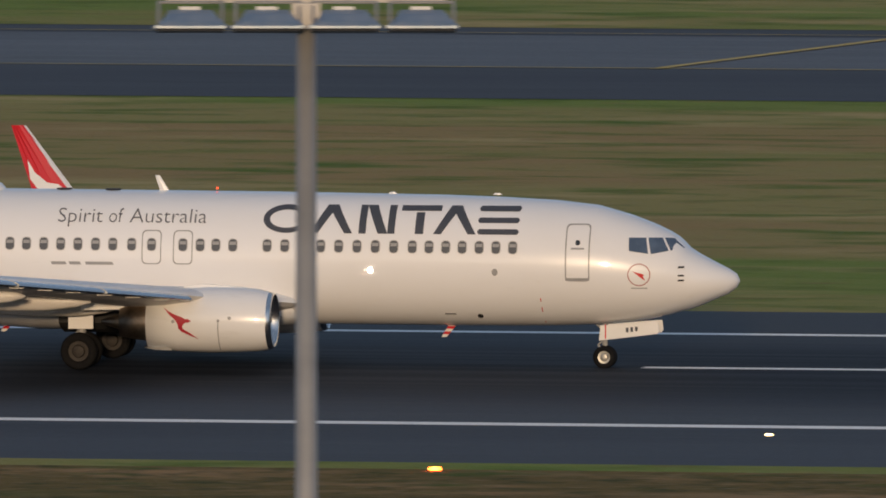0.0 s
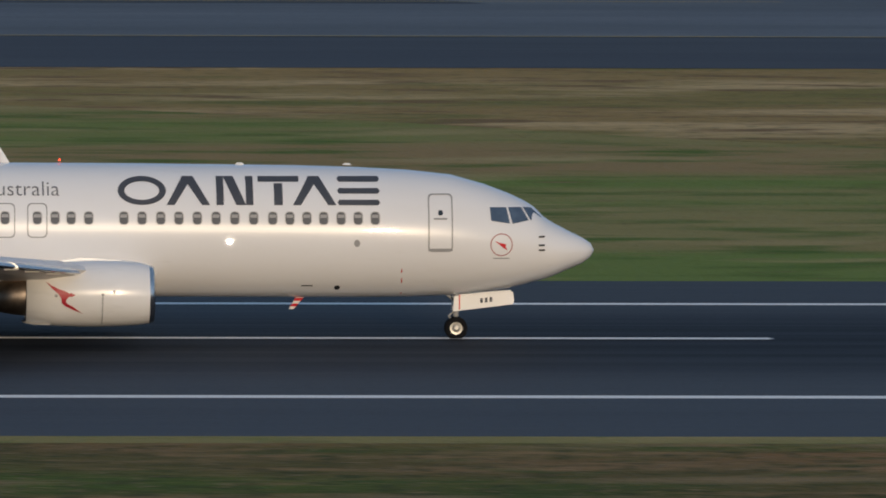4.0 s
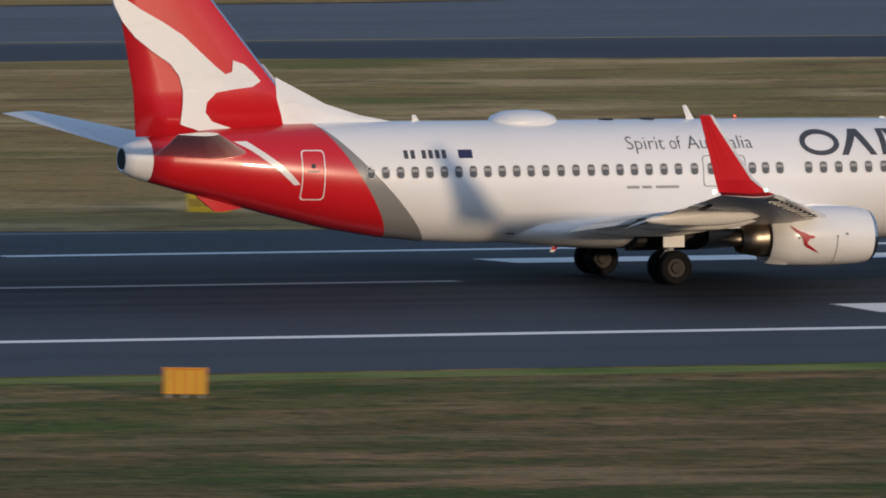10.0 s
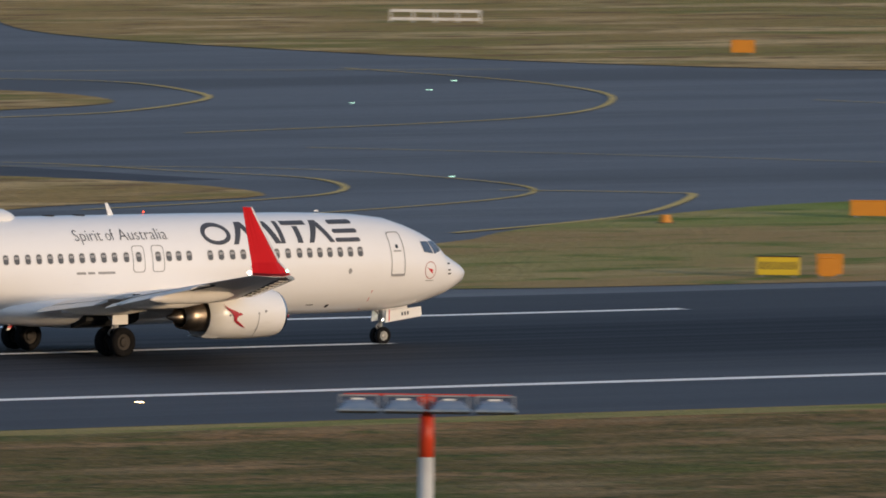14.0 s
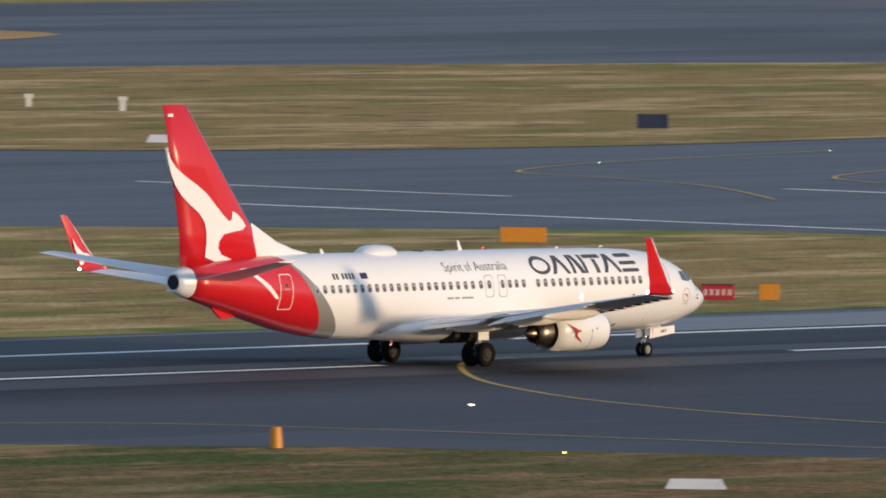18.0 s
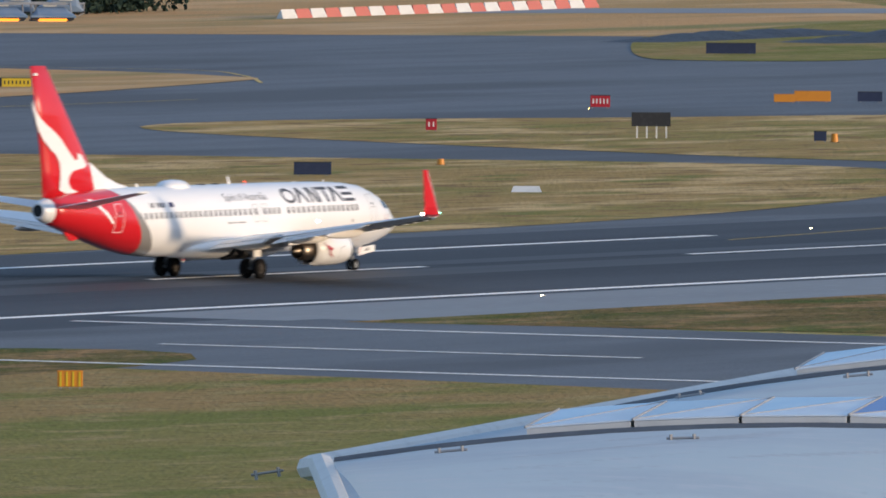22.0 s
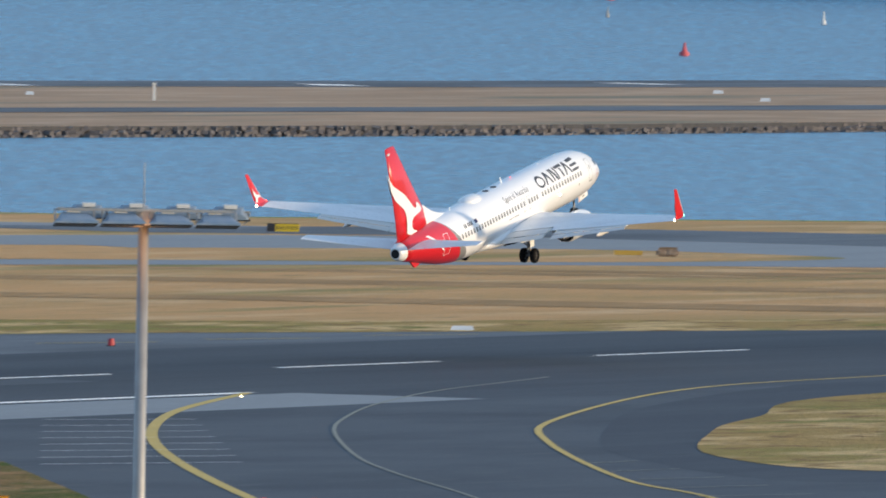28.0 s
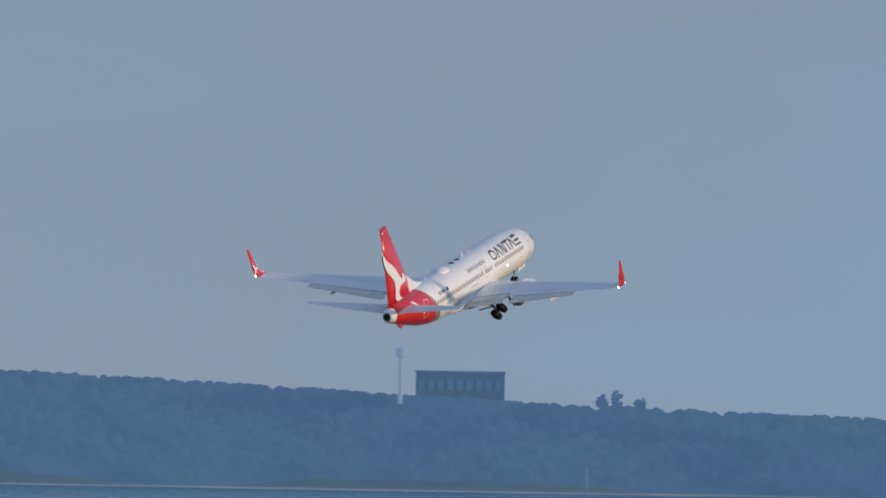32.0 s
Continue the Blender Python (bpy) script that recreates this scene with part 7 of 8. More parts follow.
# standing seams over the vault
bm = bmesh.new()
for k in range(300):
    a = -100 + 0.74 * k
    pts = [vault(a, -17.5 + (eave(a) + 17.4) * k / 14, 0.0) for k in range(15)]
    up = Vector((0, 0, 0.09))
    for p, q in zip(pts, pts[1:]):
        bm.faces.new([bm.verts.new(v) for v in (p - AX * 0.05, p + up, q + up, q - AX * 0.05)])
        bm.faces.new([bm.verts.new(v) for v in (p + up, p + AX * 0.05, q + AX * 0.05, q + up)])
part("seams", bm, ROOF, roof, kind="stuff")
for a, high, low in ((-45.5, 7.2, -8.4), (0.0, 10.2, -13.5), (37.7, 13.0, -8.5), (78.3, 12.5, -7), (118.0, 10.0, -6)):
    n = int((high - low) / 2.35)
    for k in range(n):
        w0, w1 = high - 2.35 * k, high - 2.35 * (k + 1)
        # curb below, then the sloping pane in two triangles
        curb = bmesh.new()
        q = [vault(a, w0 - 0.04, 0), vault(a, w1 + 0.04, 0), vault(a, w1 + 0.04, 0.30), vault(a, w0 - 0.04, 0.30)]
        vs = [curb.verts.new(p) for p in q] + [curb.verts.new(p + AX * 3.9) for p in q]
        for f in ((0, 1, 2, 3), (7, 6, 5, 4), (3, 2, 6, 7), (0, 3, 7, 4), (1, 5, 6, 2)):
            curb.faces.new([vs[i] for i in f])
        bmesh.ops.recalc_face_normals(curb, faces=curb.faces[:])
        part("skylight_curb", curb, OFF_WHITE, roof)
        lo0, lo1, hi0, hi1 = vault(a + 0.05, w0 - 0.03, 0.31), vault(a + 0.05, w1 + 0.03, 0.31), vault(a + 3.8, w0 - 0.03, 0.56), vault(a + 3.8, w1 + 0.03, 0.56)
        blue = PANEL_REFLECT_PALE if w0 > REFLECT_FROM[a] else PANEL_REFLECT
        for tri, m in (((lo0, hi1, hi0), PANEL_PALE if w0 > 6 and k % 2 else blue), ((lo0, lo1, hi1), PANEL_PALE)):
            bm = bmesh.new()
            nrm = (tri[1] - tri[0]).cross(tri[2] - tri[0]).normalized()
            nrm = nrm if nrm.z > 0 else -nrm
            t0, t1 = [bm.verts.new(p) for p in tri], [bm.verts.new(p + nrm * 0.03) for p in tri]
            bm.faces.new(t1)
            bm.faces.new(t0[::-1])
            for i in range(3):
                bm.faces.new((t0[i], t0[(i + 1) % 3], t1[(i + 1) % 3], t1[i]))
            bmesh.ops.recalc_face_normals(bm, faces=bm.faces[:])
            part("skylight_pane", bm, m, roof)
        bm = bmesh.new()
        rod(bm, vault(a + 0.03, w0, 0.34), vault(a + 3.8, w0, 0.59), 0.03, n=5)
        rod(bm, vault(a + 0.03, w0, 0.34), vault(a + 3.8, w1, 0.59), 0.02, n=5)
        part("glazing_bar", bm, LINE_GREY, roof)
    end = bmesh.new()
    w0 = high - 2.35 * n
    tube(end, [[vault(a + u, w, z) for u, z in ((0, 0), (3.9, 0), (3.9, 0.62), (0, 0.36))] for w in (w0, w0 - 0.35)])
    bmesh.ops.recalc_face_normals(end, faces=end.faces[:])
    part("skylight_end", end, OFF_WHITE, roof, "white end cap of a skylight")
    bm = bmesh.new()
    pts = [vault(a - 0.3, eave(a) - 0.3 - 1.2 * k, 0.06) for k in range(27)]
    for p, q in zip(pts, pts[1:]):
        rod(bm, p, q, 0.13, n=6)
    part("gutter", bm, DARK_SEAM, roof)
    for w in (11, 7, 2, -3, -8):
        bm = bmesh.new()
        rod(bm, vault(a - 7, w, 0.12), vault(a - 7, w + 0.7, 0.12), 0.03, n=5)
        rod(bm, vault(a - 7, w + 0.1, 0), vault(a - 7, w + 0.1, 0.2), 0.04, n=5)
        rod(bm, vault(a - 7, w + 0.6, 0), vault(a - 7, w + 0.6, 0.2), 0.04, n=5)
        part("roof_anchor", bm, STEEL, roof)
# eave gutter, walls under the vault, and roof units
bm = bmesh.new()
for a0, a1 in zip(steps, steps[1:]):
    p, q = vault(a0, eave(a0) + 0.1, 0.05), vault(a1, eave(a1) + 0.1, 0.05)
    rod(bm, p, q, 0.28, n=8)
part("eave_gutter", bm, OFF_WHITE, roof)
for a in (-129.5, 122.3):
    bm = bmesh.new()
    lo = [bm.verts.new(p) for p in (Vector((*(vault(a, -17.5).xy), 0)), Vector((*(vault(a, eave(a) - 0.4).xy), 0)))]
    hi = [bm.verts.new(vault(a, eave(a) - 0.4 - (eave(a) + 17.1) * k / 12, -0.4)) for k in range(13)]
    bm.faces.new(lo + hi)
    ext = bmesh.ops.extrude_face_region(bm, geom=bm.faces[:])
    bmesh.ops.translate(bm, vec=AX * 0.4, verts=[v for v in ext["geom"] if isinstance(v, bmesh.types.BMVert)])
    bmesh.ops.recalc_face_normals(bm, faces=bm.faces[:])
    part("end_wall", bm, OFF_WHITE, roof)
for w, first in ((-17.4, -129), (15.3, -27)):
    bm = bmesh.new()
    p, q = vault(first, w, -0.3), vault(122, w, -0.3)
    box(bm, (0, -0.2, 0), ((q.xy - p.xy).length, 0.2, q.z - 0.3), Matrix.Translation((p.x, p.y, 0)) @ Matrix.Rotation(math.atan2(AX.y, AX.x), 4, "Z"))
    part("side_wall", bm, OFF_WHITE, roof)
for a, w in ((74, 0.3), (33.5, -4.2)):
    bm = box(bmesh.new(), (-1.1, -0.5, 0.0), (1.1, 0.5, 0.5), Matrix.Translation(vault(a, w, 0.0)) @ Matrix.Rotation(math.atan2(AX.y, AX.x), 4, "Z"))
    bmesh.ops.bevel(bm, geom=bm.edges[:], offset=0.12, segments=2, affect="EDGES")
    part("roof_unit", bm, OFF_WHITE, roof, "white rounded roof unit")

# ---- yard, road barrier, trees and buildings beyond ----
def bush(bm, rng, centre, size, count, leaf=0.5):
    """Leaves scattered through an uneven crown."""
    for _ in range(count):
        v = Vector((rng.gauss(0, 1), rng.gauss(0, 1), rng.gauss(0, 1))).normalized() * rng.uniform(0.55, 1.05)
        p = Vector(centre) + Vector((v.x * size[0], v.y * size[1], v.z * size[2]))
        m = Matrix.Translation(p) @ Euler((rng.uniform(0, 6), rng.uniform(0, 6), rng.uniform(0, 6))).to_matrix().to_4x4()
        s = leaf * rng.uniform(0.6, 1.4)
        bm.faces.new([bm.verts.new(m @ Vector(c)) for c in ((-s, -s * 0.6, 0), (s, -s * 0.5, 0), (s * 0.8, s * 0.6, 0.15 * s), (-s * 0.7, s * 0.5, 0))])


# leaf green is set slightly bluer, painting in distance haze
LEAF = mat("foliage", (0.062, 0.122, 0.052), 0.85, spots=((0.08, 0.4, 0.65, (0.088, 0.138, 0.052)), (0.5, 0.5, 0.8, (0.046, 0.092, 0.045))))
OLIVE = mat("foliage_olive", (0.10, 0.10, 0.045), 0.8, spots=((0.1, 0.4, 0.7, (0.13, 0.11, 0.055)), (0.6, 0.5, 0.8, (0.05, 0.06, 0.028))))
# near-black green puts the tree row's shade into the leaves
SHADED_LEAF = mat("foliage_shaded", (0.022, 0.042, 0.034), 0.9, spots=((0.08, 0.4, 0.65, (0.030, 0.050, 0.036)), (0.5, 0.5, 0.8, (0.016, 0.032, 0.028))), spec=0.2)
BARK = mat("bark", (0.12, 0.09, 0.065), 0.9, spots=((2, 0.4, 0.8, (0.07, 0.055, 0.04)),))
rng = random.Random(11)
MOUND_GRASS = mat("mound_grass", (0.105, 0.135, 0.045), 0.95, spots=((0.04, 0.46, 0.58, (0.25, 0.18, 0.085), (0.5, 1, 1)), (0.25, 0.5, 0.7, (0.05, 0.085, 0.03))), bump=1.0, bump_scale=1.5)
# grassy mound behind the yard, with scrub over it
bm = bmesh.new()
ridge = [(1760, 1085), (1848, 1052), (1895, 1010), (1925, 985), (1955, 972), (1978, 962)]
pts = curve_through(ridge, 8)
grid = []
for i, (x, y) in enumerate(pts):
    t = i / (len(pts) - 1)
    top = 6.2 * (1 - max(0, (t - 0.62) / 0.38) ** 1.5) + 0.3
    row = []
    for k in range(9):
        u = k / 8
        row.append(bm.verts.new((x + 62 * (u - 0.12), y + 46 * (u - 0.12), top * math.sin(math.pi * min(1, u * 1.0)) ** 0.7 * (0.9 + 0.2 * noise.noise(Vector((x * 0.06, u * 3, 2)))) - 0.05)))
    grid.append(row)
for a, b in zip(grid, grid[1:]):
    for k in range(8):
        bm.faces.new((a[k], b[k], b[k + 1], a[k + 1]))
bmesh.ops.recalc_face_normals(bm, faces=bm.faces[:])
thing("mound", bm, MOUND_GRASS, "grassy mound behind the container yard", "mound", kind="structure", smooth=True)
ball = bmesh.new()
bmesh.ops.create_icosphere(ball, subdivisions=2, radius=1.0)
shape, skin = [v.co.copy() for v in ball.verts], [[v.index for v in f.verts] for f in ball.faces]
ball.free()
clumps, faces = [], []
bm = bmesh.new()
for _ in range(3200):
    i = rng.randrange(0, len(pts) - 3)
    x, y = pts[i]
    t, u = i / (len(pts) - 1), rng.betavariate(1.5, 2.2)
    top = 6.2 * (1 - max(0, (t - 0.62) / 0.38) ** 1.5)
    if u < 0.16 and (t > 0.45 or rng.random() < 0.8):
        continue
    r = rng.uniform(0.4, 1.3) * (0.7 if t > 0.8 else 1)
    p = Vector((x + 62 * (u - 0.12) + rng.uniform(-3, 3), y + 46 * (u - 0.12) + rng.uniform(-3, 3), top * math.sin(math.pi * u) ** 0.7 + r * 0.2))
    first = len(clumps)
    for c in shape:
        m = r * (1 + 0.5 * noise.noise(c * 1.7 + p) + 0.3 * noise.noise(c * 4 + p))
        clumps.append(p + Vector((c.x * 1.4 * m, c.y * 1.4 * m, c.z * 0.5 * m)))
    faces += [[first + i for i in f] for f in skin]
    bush(bm, rng, p + Vector((0, 0, 0.12 * r)), (r * 1.75, r * 1.75, r * 0.75), 55, 0.19)
thing("scrub", bm, LEAF, "dense green coastal scrub over the mound", "bushes", kind="stuff")
under = bpy.data.meshes.new("scrub_clumps")
under.from_pydata(clumps, [], faces)
under.materials.append(LEAF)
for poly in under.polygons:
    poly.use_smooth = True
tagged(new("scrub_clumps", under), "rounded clumps of green coastal scrub", "bushes", kind="stuff")


def tree(x, y, h, r, leaf, label, seed):
    rg = random.Random(seed)
    tr = empty("tree", label, "tree", "trees beyond the airfield", Matrix.Translation((x, y, 0)))
    bm = bmesh.new()
    rod(bm, (0, 0, -0.2), (0.2, 0, h * 0.55), 0.32, 0.16, 8)
    for k in range(5):
        a = 1.3 * k
        rod(bm, (0.1, 0, h * (0.3 + 0.05 * k)), (r * 0.6 * math.cos(a), r * 0.6 * math.sin(a), h * (0.55 + 0.07 * k)), 0.12, 0.04, 6)
    part("trunk", bm, BARK, tr)
    bm = bmesh.new()
    for k in range(16):
        a, q = rg.uniform(0, 6.28), rg.uniform(0, 0.75) * r
        s = r * rg.uniform(0.3, 0.5)
        bush(bm, rg, (q * math.cos(a), q * math.sin(a), h * rg.uniform(0.42, 0.88)), (s, s, s * 0.8), 190, 0.24)
    part("crown", bm, leaf, tr, kind="stuff")


for k, (x, y, h, r) in enumerate(((1872, 1062, 11.5, 5.0), (1838, 1078, 9.5, 6), (1820, 1090, 9, 6), (1958, 1000, 7.5, 3.2), (1925, 1040, 8.5, 2.8))):
    tree(x, y, h, r, LEAF, "dark green round-crowned tree on the mound", 40 + k)
for k in range(11):
    tree(1532 + 15 * k, (1046 - 4.5 * k if k < 5 else 1042 + 1.5 * (k - 5)) + 5 * (k % 2), 8.5 + 1.3 * (k % 3), 5.0, SHADED_LEAF, "dark green tree in a dense row, shade painted in", 60 + k)
for k in range(9):
    tree(1450 + 10.5 * k, 1098 - 4.4 * k + 3 * (k % 2), 5.5 + (k % 3), 4.2, OLIVE, "olive tree behind the parked cars", 80 + k)

bm = bmesh.new()
rg = random.Random(91)
for k in range(150):
    u = 155 * k / 149
    x, y = 1530 + u, (1046 - 0.3 * u if u < 72 else 1041 + 0.1 * (u - 75))
    r = rg.uniform(1.6, 2.6)
    bush(bm, rg, (x + rg.uniform(-1.5, 1.5), y + rg.uniform(-3, 3), r * 0.7), (r * 1.4, r * 1.3, r * 0.9), 150, 0.26)
thing("hedge", bm, SHADED_LEAF, "dense dark green bushes under a row of trees, shade painted in", "bushes", kind="stuff")

# containers in the yard
def container_mesh(l, w, h):
    """A corrugated steel box."""
    bm = bmesh.new()
    n = int(l / 0.28)
    pts = [(-l / 2 + 0.1 + (l - 0.2) * k / n, -w / 2 + (0.036 if (k // 2) % 2 else 0.0)) for k in range(n + 1)]
    ring = pts + [(-x, -y) for x, y in pts]
    lo, hi = [bm.verts.new((x, y, 0.14)) for x, y in ring], [bm.verts.new((x, y, h - 0.12)) for x, y in ring]
    k = len(ring)
    for i in range(k):
        bm.faces.new((lo[i], lo[(i + 1) % k], hi[(i + 1) % k], hi[i]))
    bm.faces.new(hi)
    bmesh.ops.recalc_face_normals(bm, faces=bm.faces[:])
    return bm


def container(bx, l, w, h, paint):
    """The corrugated shell of a container with its rails and corner posts."""
    part("shell", container_mesh(l, w, h), paint, bx)
    for s in (-1, 1):
        for z0, z1 in ((0.0, 0.16), (h - 0.14, h)):
            part("rail", box(bmesh.new(), (-l / 2 + 0.085, s * w / 2 - 0.06, z0), (l / 2 - 0.085, s * w / 2 + 0.06, z1)), paint, bx)
        for sx in (-1, 1):
            part("corner_post", box(bmesh.new(), (sx * l / 2 - 0.08, s * w / 2 - 0.08, 0), (sx * l / 2 + 0.08, s * w / 2 + 0.08, h)), paint, bx)


YARD = Vector((1837.3 - 1794.8, 1011.4 - 1059.9, 0)).normalized()
yaw = math.atan2(YARD.y, YARD.x)
boxes = ((0.5, 6, "red", (0.30, 0.035, 0.03), 0), (7, 6, "grey", (0.34, 0.35, 0.34), 0), (13.5, 3.5, "brown", (0.12, 0.05, 0.045), 0), (20.5, 9.5, "rust-red", (0.33, 0.07, 0.055), 0), (29.5, 7.2, "navy blue", (0.055, 0.06, 0.11), 1),
         (34.6, 2.6, "dark green", (0.02, 0.08, 0.06), 0), (39.6, 7.2, "bright green", (0.03, 0.26, 0.075), 1), (47.2, 7.2, "bright green", (0.03, 0.26, 0.075), 1), (54.5, 6.4, "beige", (0.40, 0.34, 0.27), 1), (62.0, 8.0, "orange-red", (0.36, 0.065, 0.035), 0))
for k, (s, l, hue, colour, words) in enumerate(boxes):
    p = Vector((1794.8, 1059.9, 0)) + YARD * s
    bx = empty("shipping_container", hue + " corrugated shipping container in the yard", "container", "containers in the yard", Matrix.Translation(p) @ Matrix.Rotation(yaw, 4, "Z"))
    paint = mat("container_" + hue.replace(" ", "_").replace("-", "_") + str(k), colour, 0.6, spots=((0.5, 0.5, 0.8, tuple(c * 0.8 + 0.015 for c in colour)), (3, 0.6, 0.9, (0.16, 0.09, 0.06))))
    container(bx, l, 2.4, 2.85, paint)
    if words:
        for i in range(5):
            u = -l * 0.28 + l * 0.56 * i / 4
            part("writing_bar", box(bmesh.new(), (u - l * 0.055, -1.30, 1.2), (u + l * 0.055, -1.245, 1.9)), OFF_WHITE if hue != "beige" else LINE_GREY, bx)
for k, (s, l, hue, colour) in enumerate(((4, 6, "pale grey", (0.45, 0.46, 0.46)), (11.5, 7, "dull blue", (0.10, 0.16, 0.26)), (21, 8.5, "steel blue", (0.09, 0.18, 0.30)), (27, 4, "mustard", (0.42, 0.24, 0.04)), (31.5, 4, "pale grey", (0.5, 0.5, 0.5)), (44, 5, "pale grey", (0.5, 0.51, 0.52)))):
    p = Vector((1794.8, 1059.9, 2.86 if k != 5 else 0)) + YARD * s + (Vector((2.5, 6.0, 0)) if k == 5 else Vector((0, 0, 0)))
    bx = empty("shipping_container", hue + " shipping container stacked in the yard", "container", "containers in the yard", Matrix.Translation(p) @ Matrix.Rotation(yaw, 4, "Z"))
    paint = mat("container_stack" + str(k), colour, 0.6, spots=((0.5, 0.5, 0.8, tuple(c * 0.8 for c in colour)), (3, 0.6, 0.9, (0.16, 0.10, 0.07))))
    container(bx, l, 2.4, 2.85 if k != 5 else 4.4, paint)
# thin lamp poles and fence along the yard
for s in (10, 30, 66, 86, 108, 130):
    p = Vector((1786, 1054, 0)) + YARD * s
    pole = empty("lamp_pole", "thin grey lamp pole by the yard fence", "lamp pole", "yard lamp poles", facing(p.x, p.y))
    bm = bmesh.new()
    rod(bm, (0, 0, 0), (0, 0, 11), 0.05, 0.03, 8)
    part("pole", bm, STEEL, pole)
    part("arm", box(bmesh.new(), (-0.05, -0.05, 10.9), (1.0, 0.05, 11.0)), STEEL, pole)
    part("lamp_head", box(bmesh.new(), (0.8, -0.12, 10.82), (1.4, 0.12, 10.94)), HOUSING, pole)
fence = empty("fence", "grey wire fence on posts along the yard", "fence")
for k in range(60):
    p = Vector((1784, 1060, 0)) + YARD * (2.6 * k)
    part("post", box(bmesh.new(), (p.x - 0.025, p.y - 0.025, -0.1), (p.x + 0.025, p.y + 0.025, 2.2)), STEEL, fence)
for z in (0.3, 1.2, 2.1):
    bm = bmesh.new()
    rod(bm, Vector((1784, 1060, z)), Vector((1784, 1060, z)) + YARD * 153.4, 0.012, n=5)
    part("rail", bm, STEEL, fence)
# red and white barrier blocks
BARRIER_RED = mat("barrier_red", (0.52, 0.15, 0.11), 0.6, spots=((1.5, 0.5, 0.9, (0.45, 0.15, 0.12)),))
for k in range(44):
    a, b = ((1585.5, 900.1), (1653.6, 905.6)) if k < 22 else ((1663.8, 1020.4), (1730.1, 1026.3))
    a, b = Vector((*a, 0)), Vector((*b, 0))
    bm = gable((b - a).length / 22 * 0.97 / 0.84 * 0.9, 0.85, 0.35)
    p = a + (b - a) * ((k % 22 + 0.5) / 22)
    thing("barrier_block", bm, BARRIER_RED if k % 2 else OFF_WHITE, "red plastic road barrier block" if k % 2 else "white plastic road barrier block", "barrier", "barrier blocks in a row", at=Matrix.Translation((p.x, p.y, 0.02)) @ Matrix.Rotation(math.atan2(b.y - a.y, b.x - a.x), 4, "Z"))
a, b = Vector((1553, 813, 0)), Vector((1593, 808.3, 0))
for k in range(14):
    p = a + (b - a) * ((k + 0.5) / 14)
    thing("barrier_block", gable((b - a).length / 14 * 1.05, 0.6, 0.3), OFF_WHITE, "white plastic road barrier block", "barrier", "barrier blocks in a row", at=Matrix.Translation((p.x, p.y, 0.02)) @ Matrix.Rotation(math.atan2(b.y - a.y, b.x - a.x), 4, "Z"))
# long heap under dark sheeting, rubble and bushes beside the works
TARP = mat("dark_sheeting", (0.014, 0.016, 0.024), 0.55, spots=((0.3, 0.45, 0.75, (0.022, 0.026, 0.036)),), bump=0.5, bump_scale=1.5)
EARTH = mat("bare_earth", (0.27, 0.185, 0.125), 0.95, spots=((0.2, 0.45, 0.7, (0.17, 0.13, 0.085)), (0.06, 0.5, 0.65, (0.34, 0.29, 0.25), (0.5, 1.6, 1)), (1.2, 0.5, 0.8, (0.31, 0.23, 0.17))), bump=0.6, bump_scale=2)


def heap(name, a, b, h, w, m, label, seed):
    bm = bmesh.new()
    a, b = Vector((*a, 0)), Vector((*b, 0))
    side = Vector((-(b - a).y, (b - a).x, 0)).normalized()
    rows = []
    for i in range(25):
        t = i / 24
        top = h * min(1, 5 * t, 5 * (1 - t)) * (0.75 + 0.5 * noise.noise(Vector((seed, t * 9, 0))))
        rows.append([bm.verts.new(a + (b - a) * t + side * (w * (k / 6 - 0.5)) + Vector((0, 0, top * math.sin(math.pi * k / 6) + 0.1 * noise.noise(Vector((i, k, seed))) - (0.05 if k in (0, 6) else 0)))) for k in range(7)])
    for p, q in zip(rows, rows[1:]):
        for k in range(6):
            bm.faces.new((p[k], q[k], q[k + 1], p[k + 1]))
    bmesh.ops.recalc_face_normals(bm, faces=bm.faces[:])
    return thing(name, bm, m, label, "heap", kind="", smooth=True)


heap("sheeted_bank", (1608, 934), (1664, 925), 1.3, 10, TARP, "long earth heap under dark sheeting", 1)
heap("sheeted_bank", (1600, 946), (1650, 952), 0.8, 8, TARP, "long earth heap under dark sheeting", 7)
heap("earth_bank", (1556, 836), (1640, 858), 0.75, 12, EARTH, "low heap of brown earth and rubble", 3)
heap("earth_bank", (1729, 966), (1655, 899), 0.3, 3, OLIVE, "low dark grassy ridge through dry grass", 4)
heap("earth_bank", (1612, 862), (1650, 864), 0.6, 6, EARTH, "low heap of brown earth and rubble", 5)
heap("shore_bank", (2112, 846), (2290, 805), 1.5, 14, OLIVE, "low dark green grassy bank along the shore", 6)
sheet("rough_ground", [(1555, 918.3), (1612.7, 952.4), (1636.2, 960.5), (1673.9, 971.4), (1702.1, 976.4), (1710, 960), (1668, 926), (1640, 909), (1590, 905), (1553.7, 896.7), (1544, 906)], 0.055, OLIVE_GRASS, "rough tan grass and earth beside the works", "grass", True, "stuff")
sheet("earth_patch", [(1580, 855), (1610, 868), (1629, 869), (1654, 866.6), (1648, 856), (1589, 826), (1539, 807.5), (1529, 822), (1544, 834)], 0.06, EARTH, "bare brown earth of the works", "earth", True)
bm = bmesh.new()
for x, y, r in ((1622, 925, 1.6), (1648, 922, 1.3), (1627, 927, 1.4)):
    bush(bm, rng, (x, y, 0.7), (r * 1.8, r * 1.8, r * 0.7), 90, 0.3)
thing("low_bushes", bm, LEAF, "low green bushes beside the earth works", "bushes", kind="stuff")

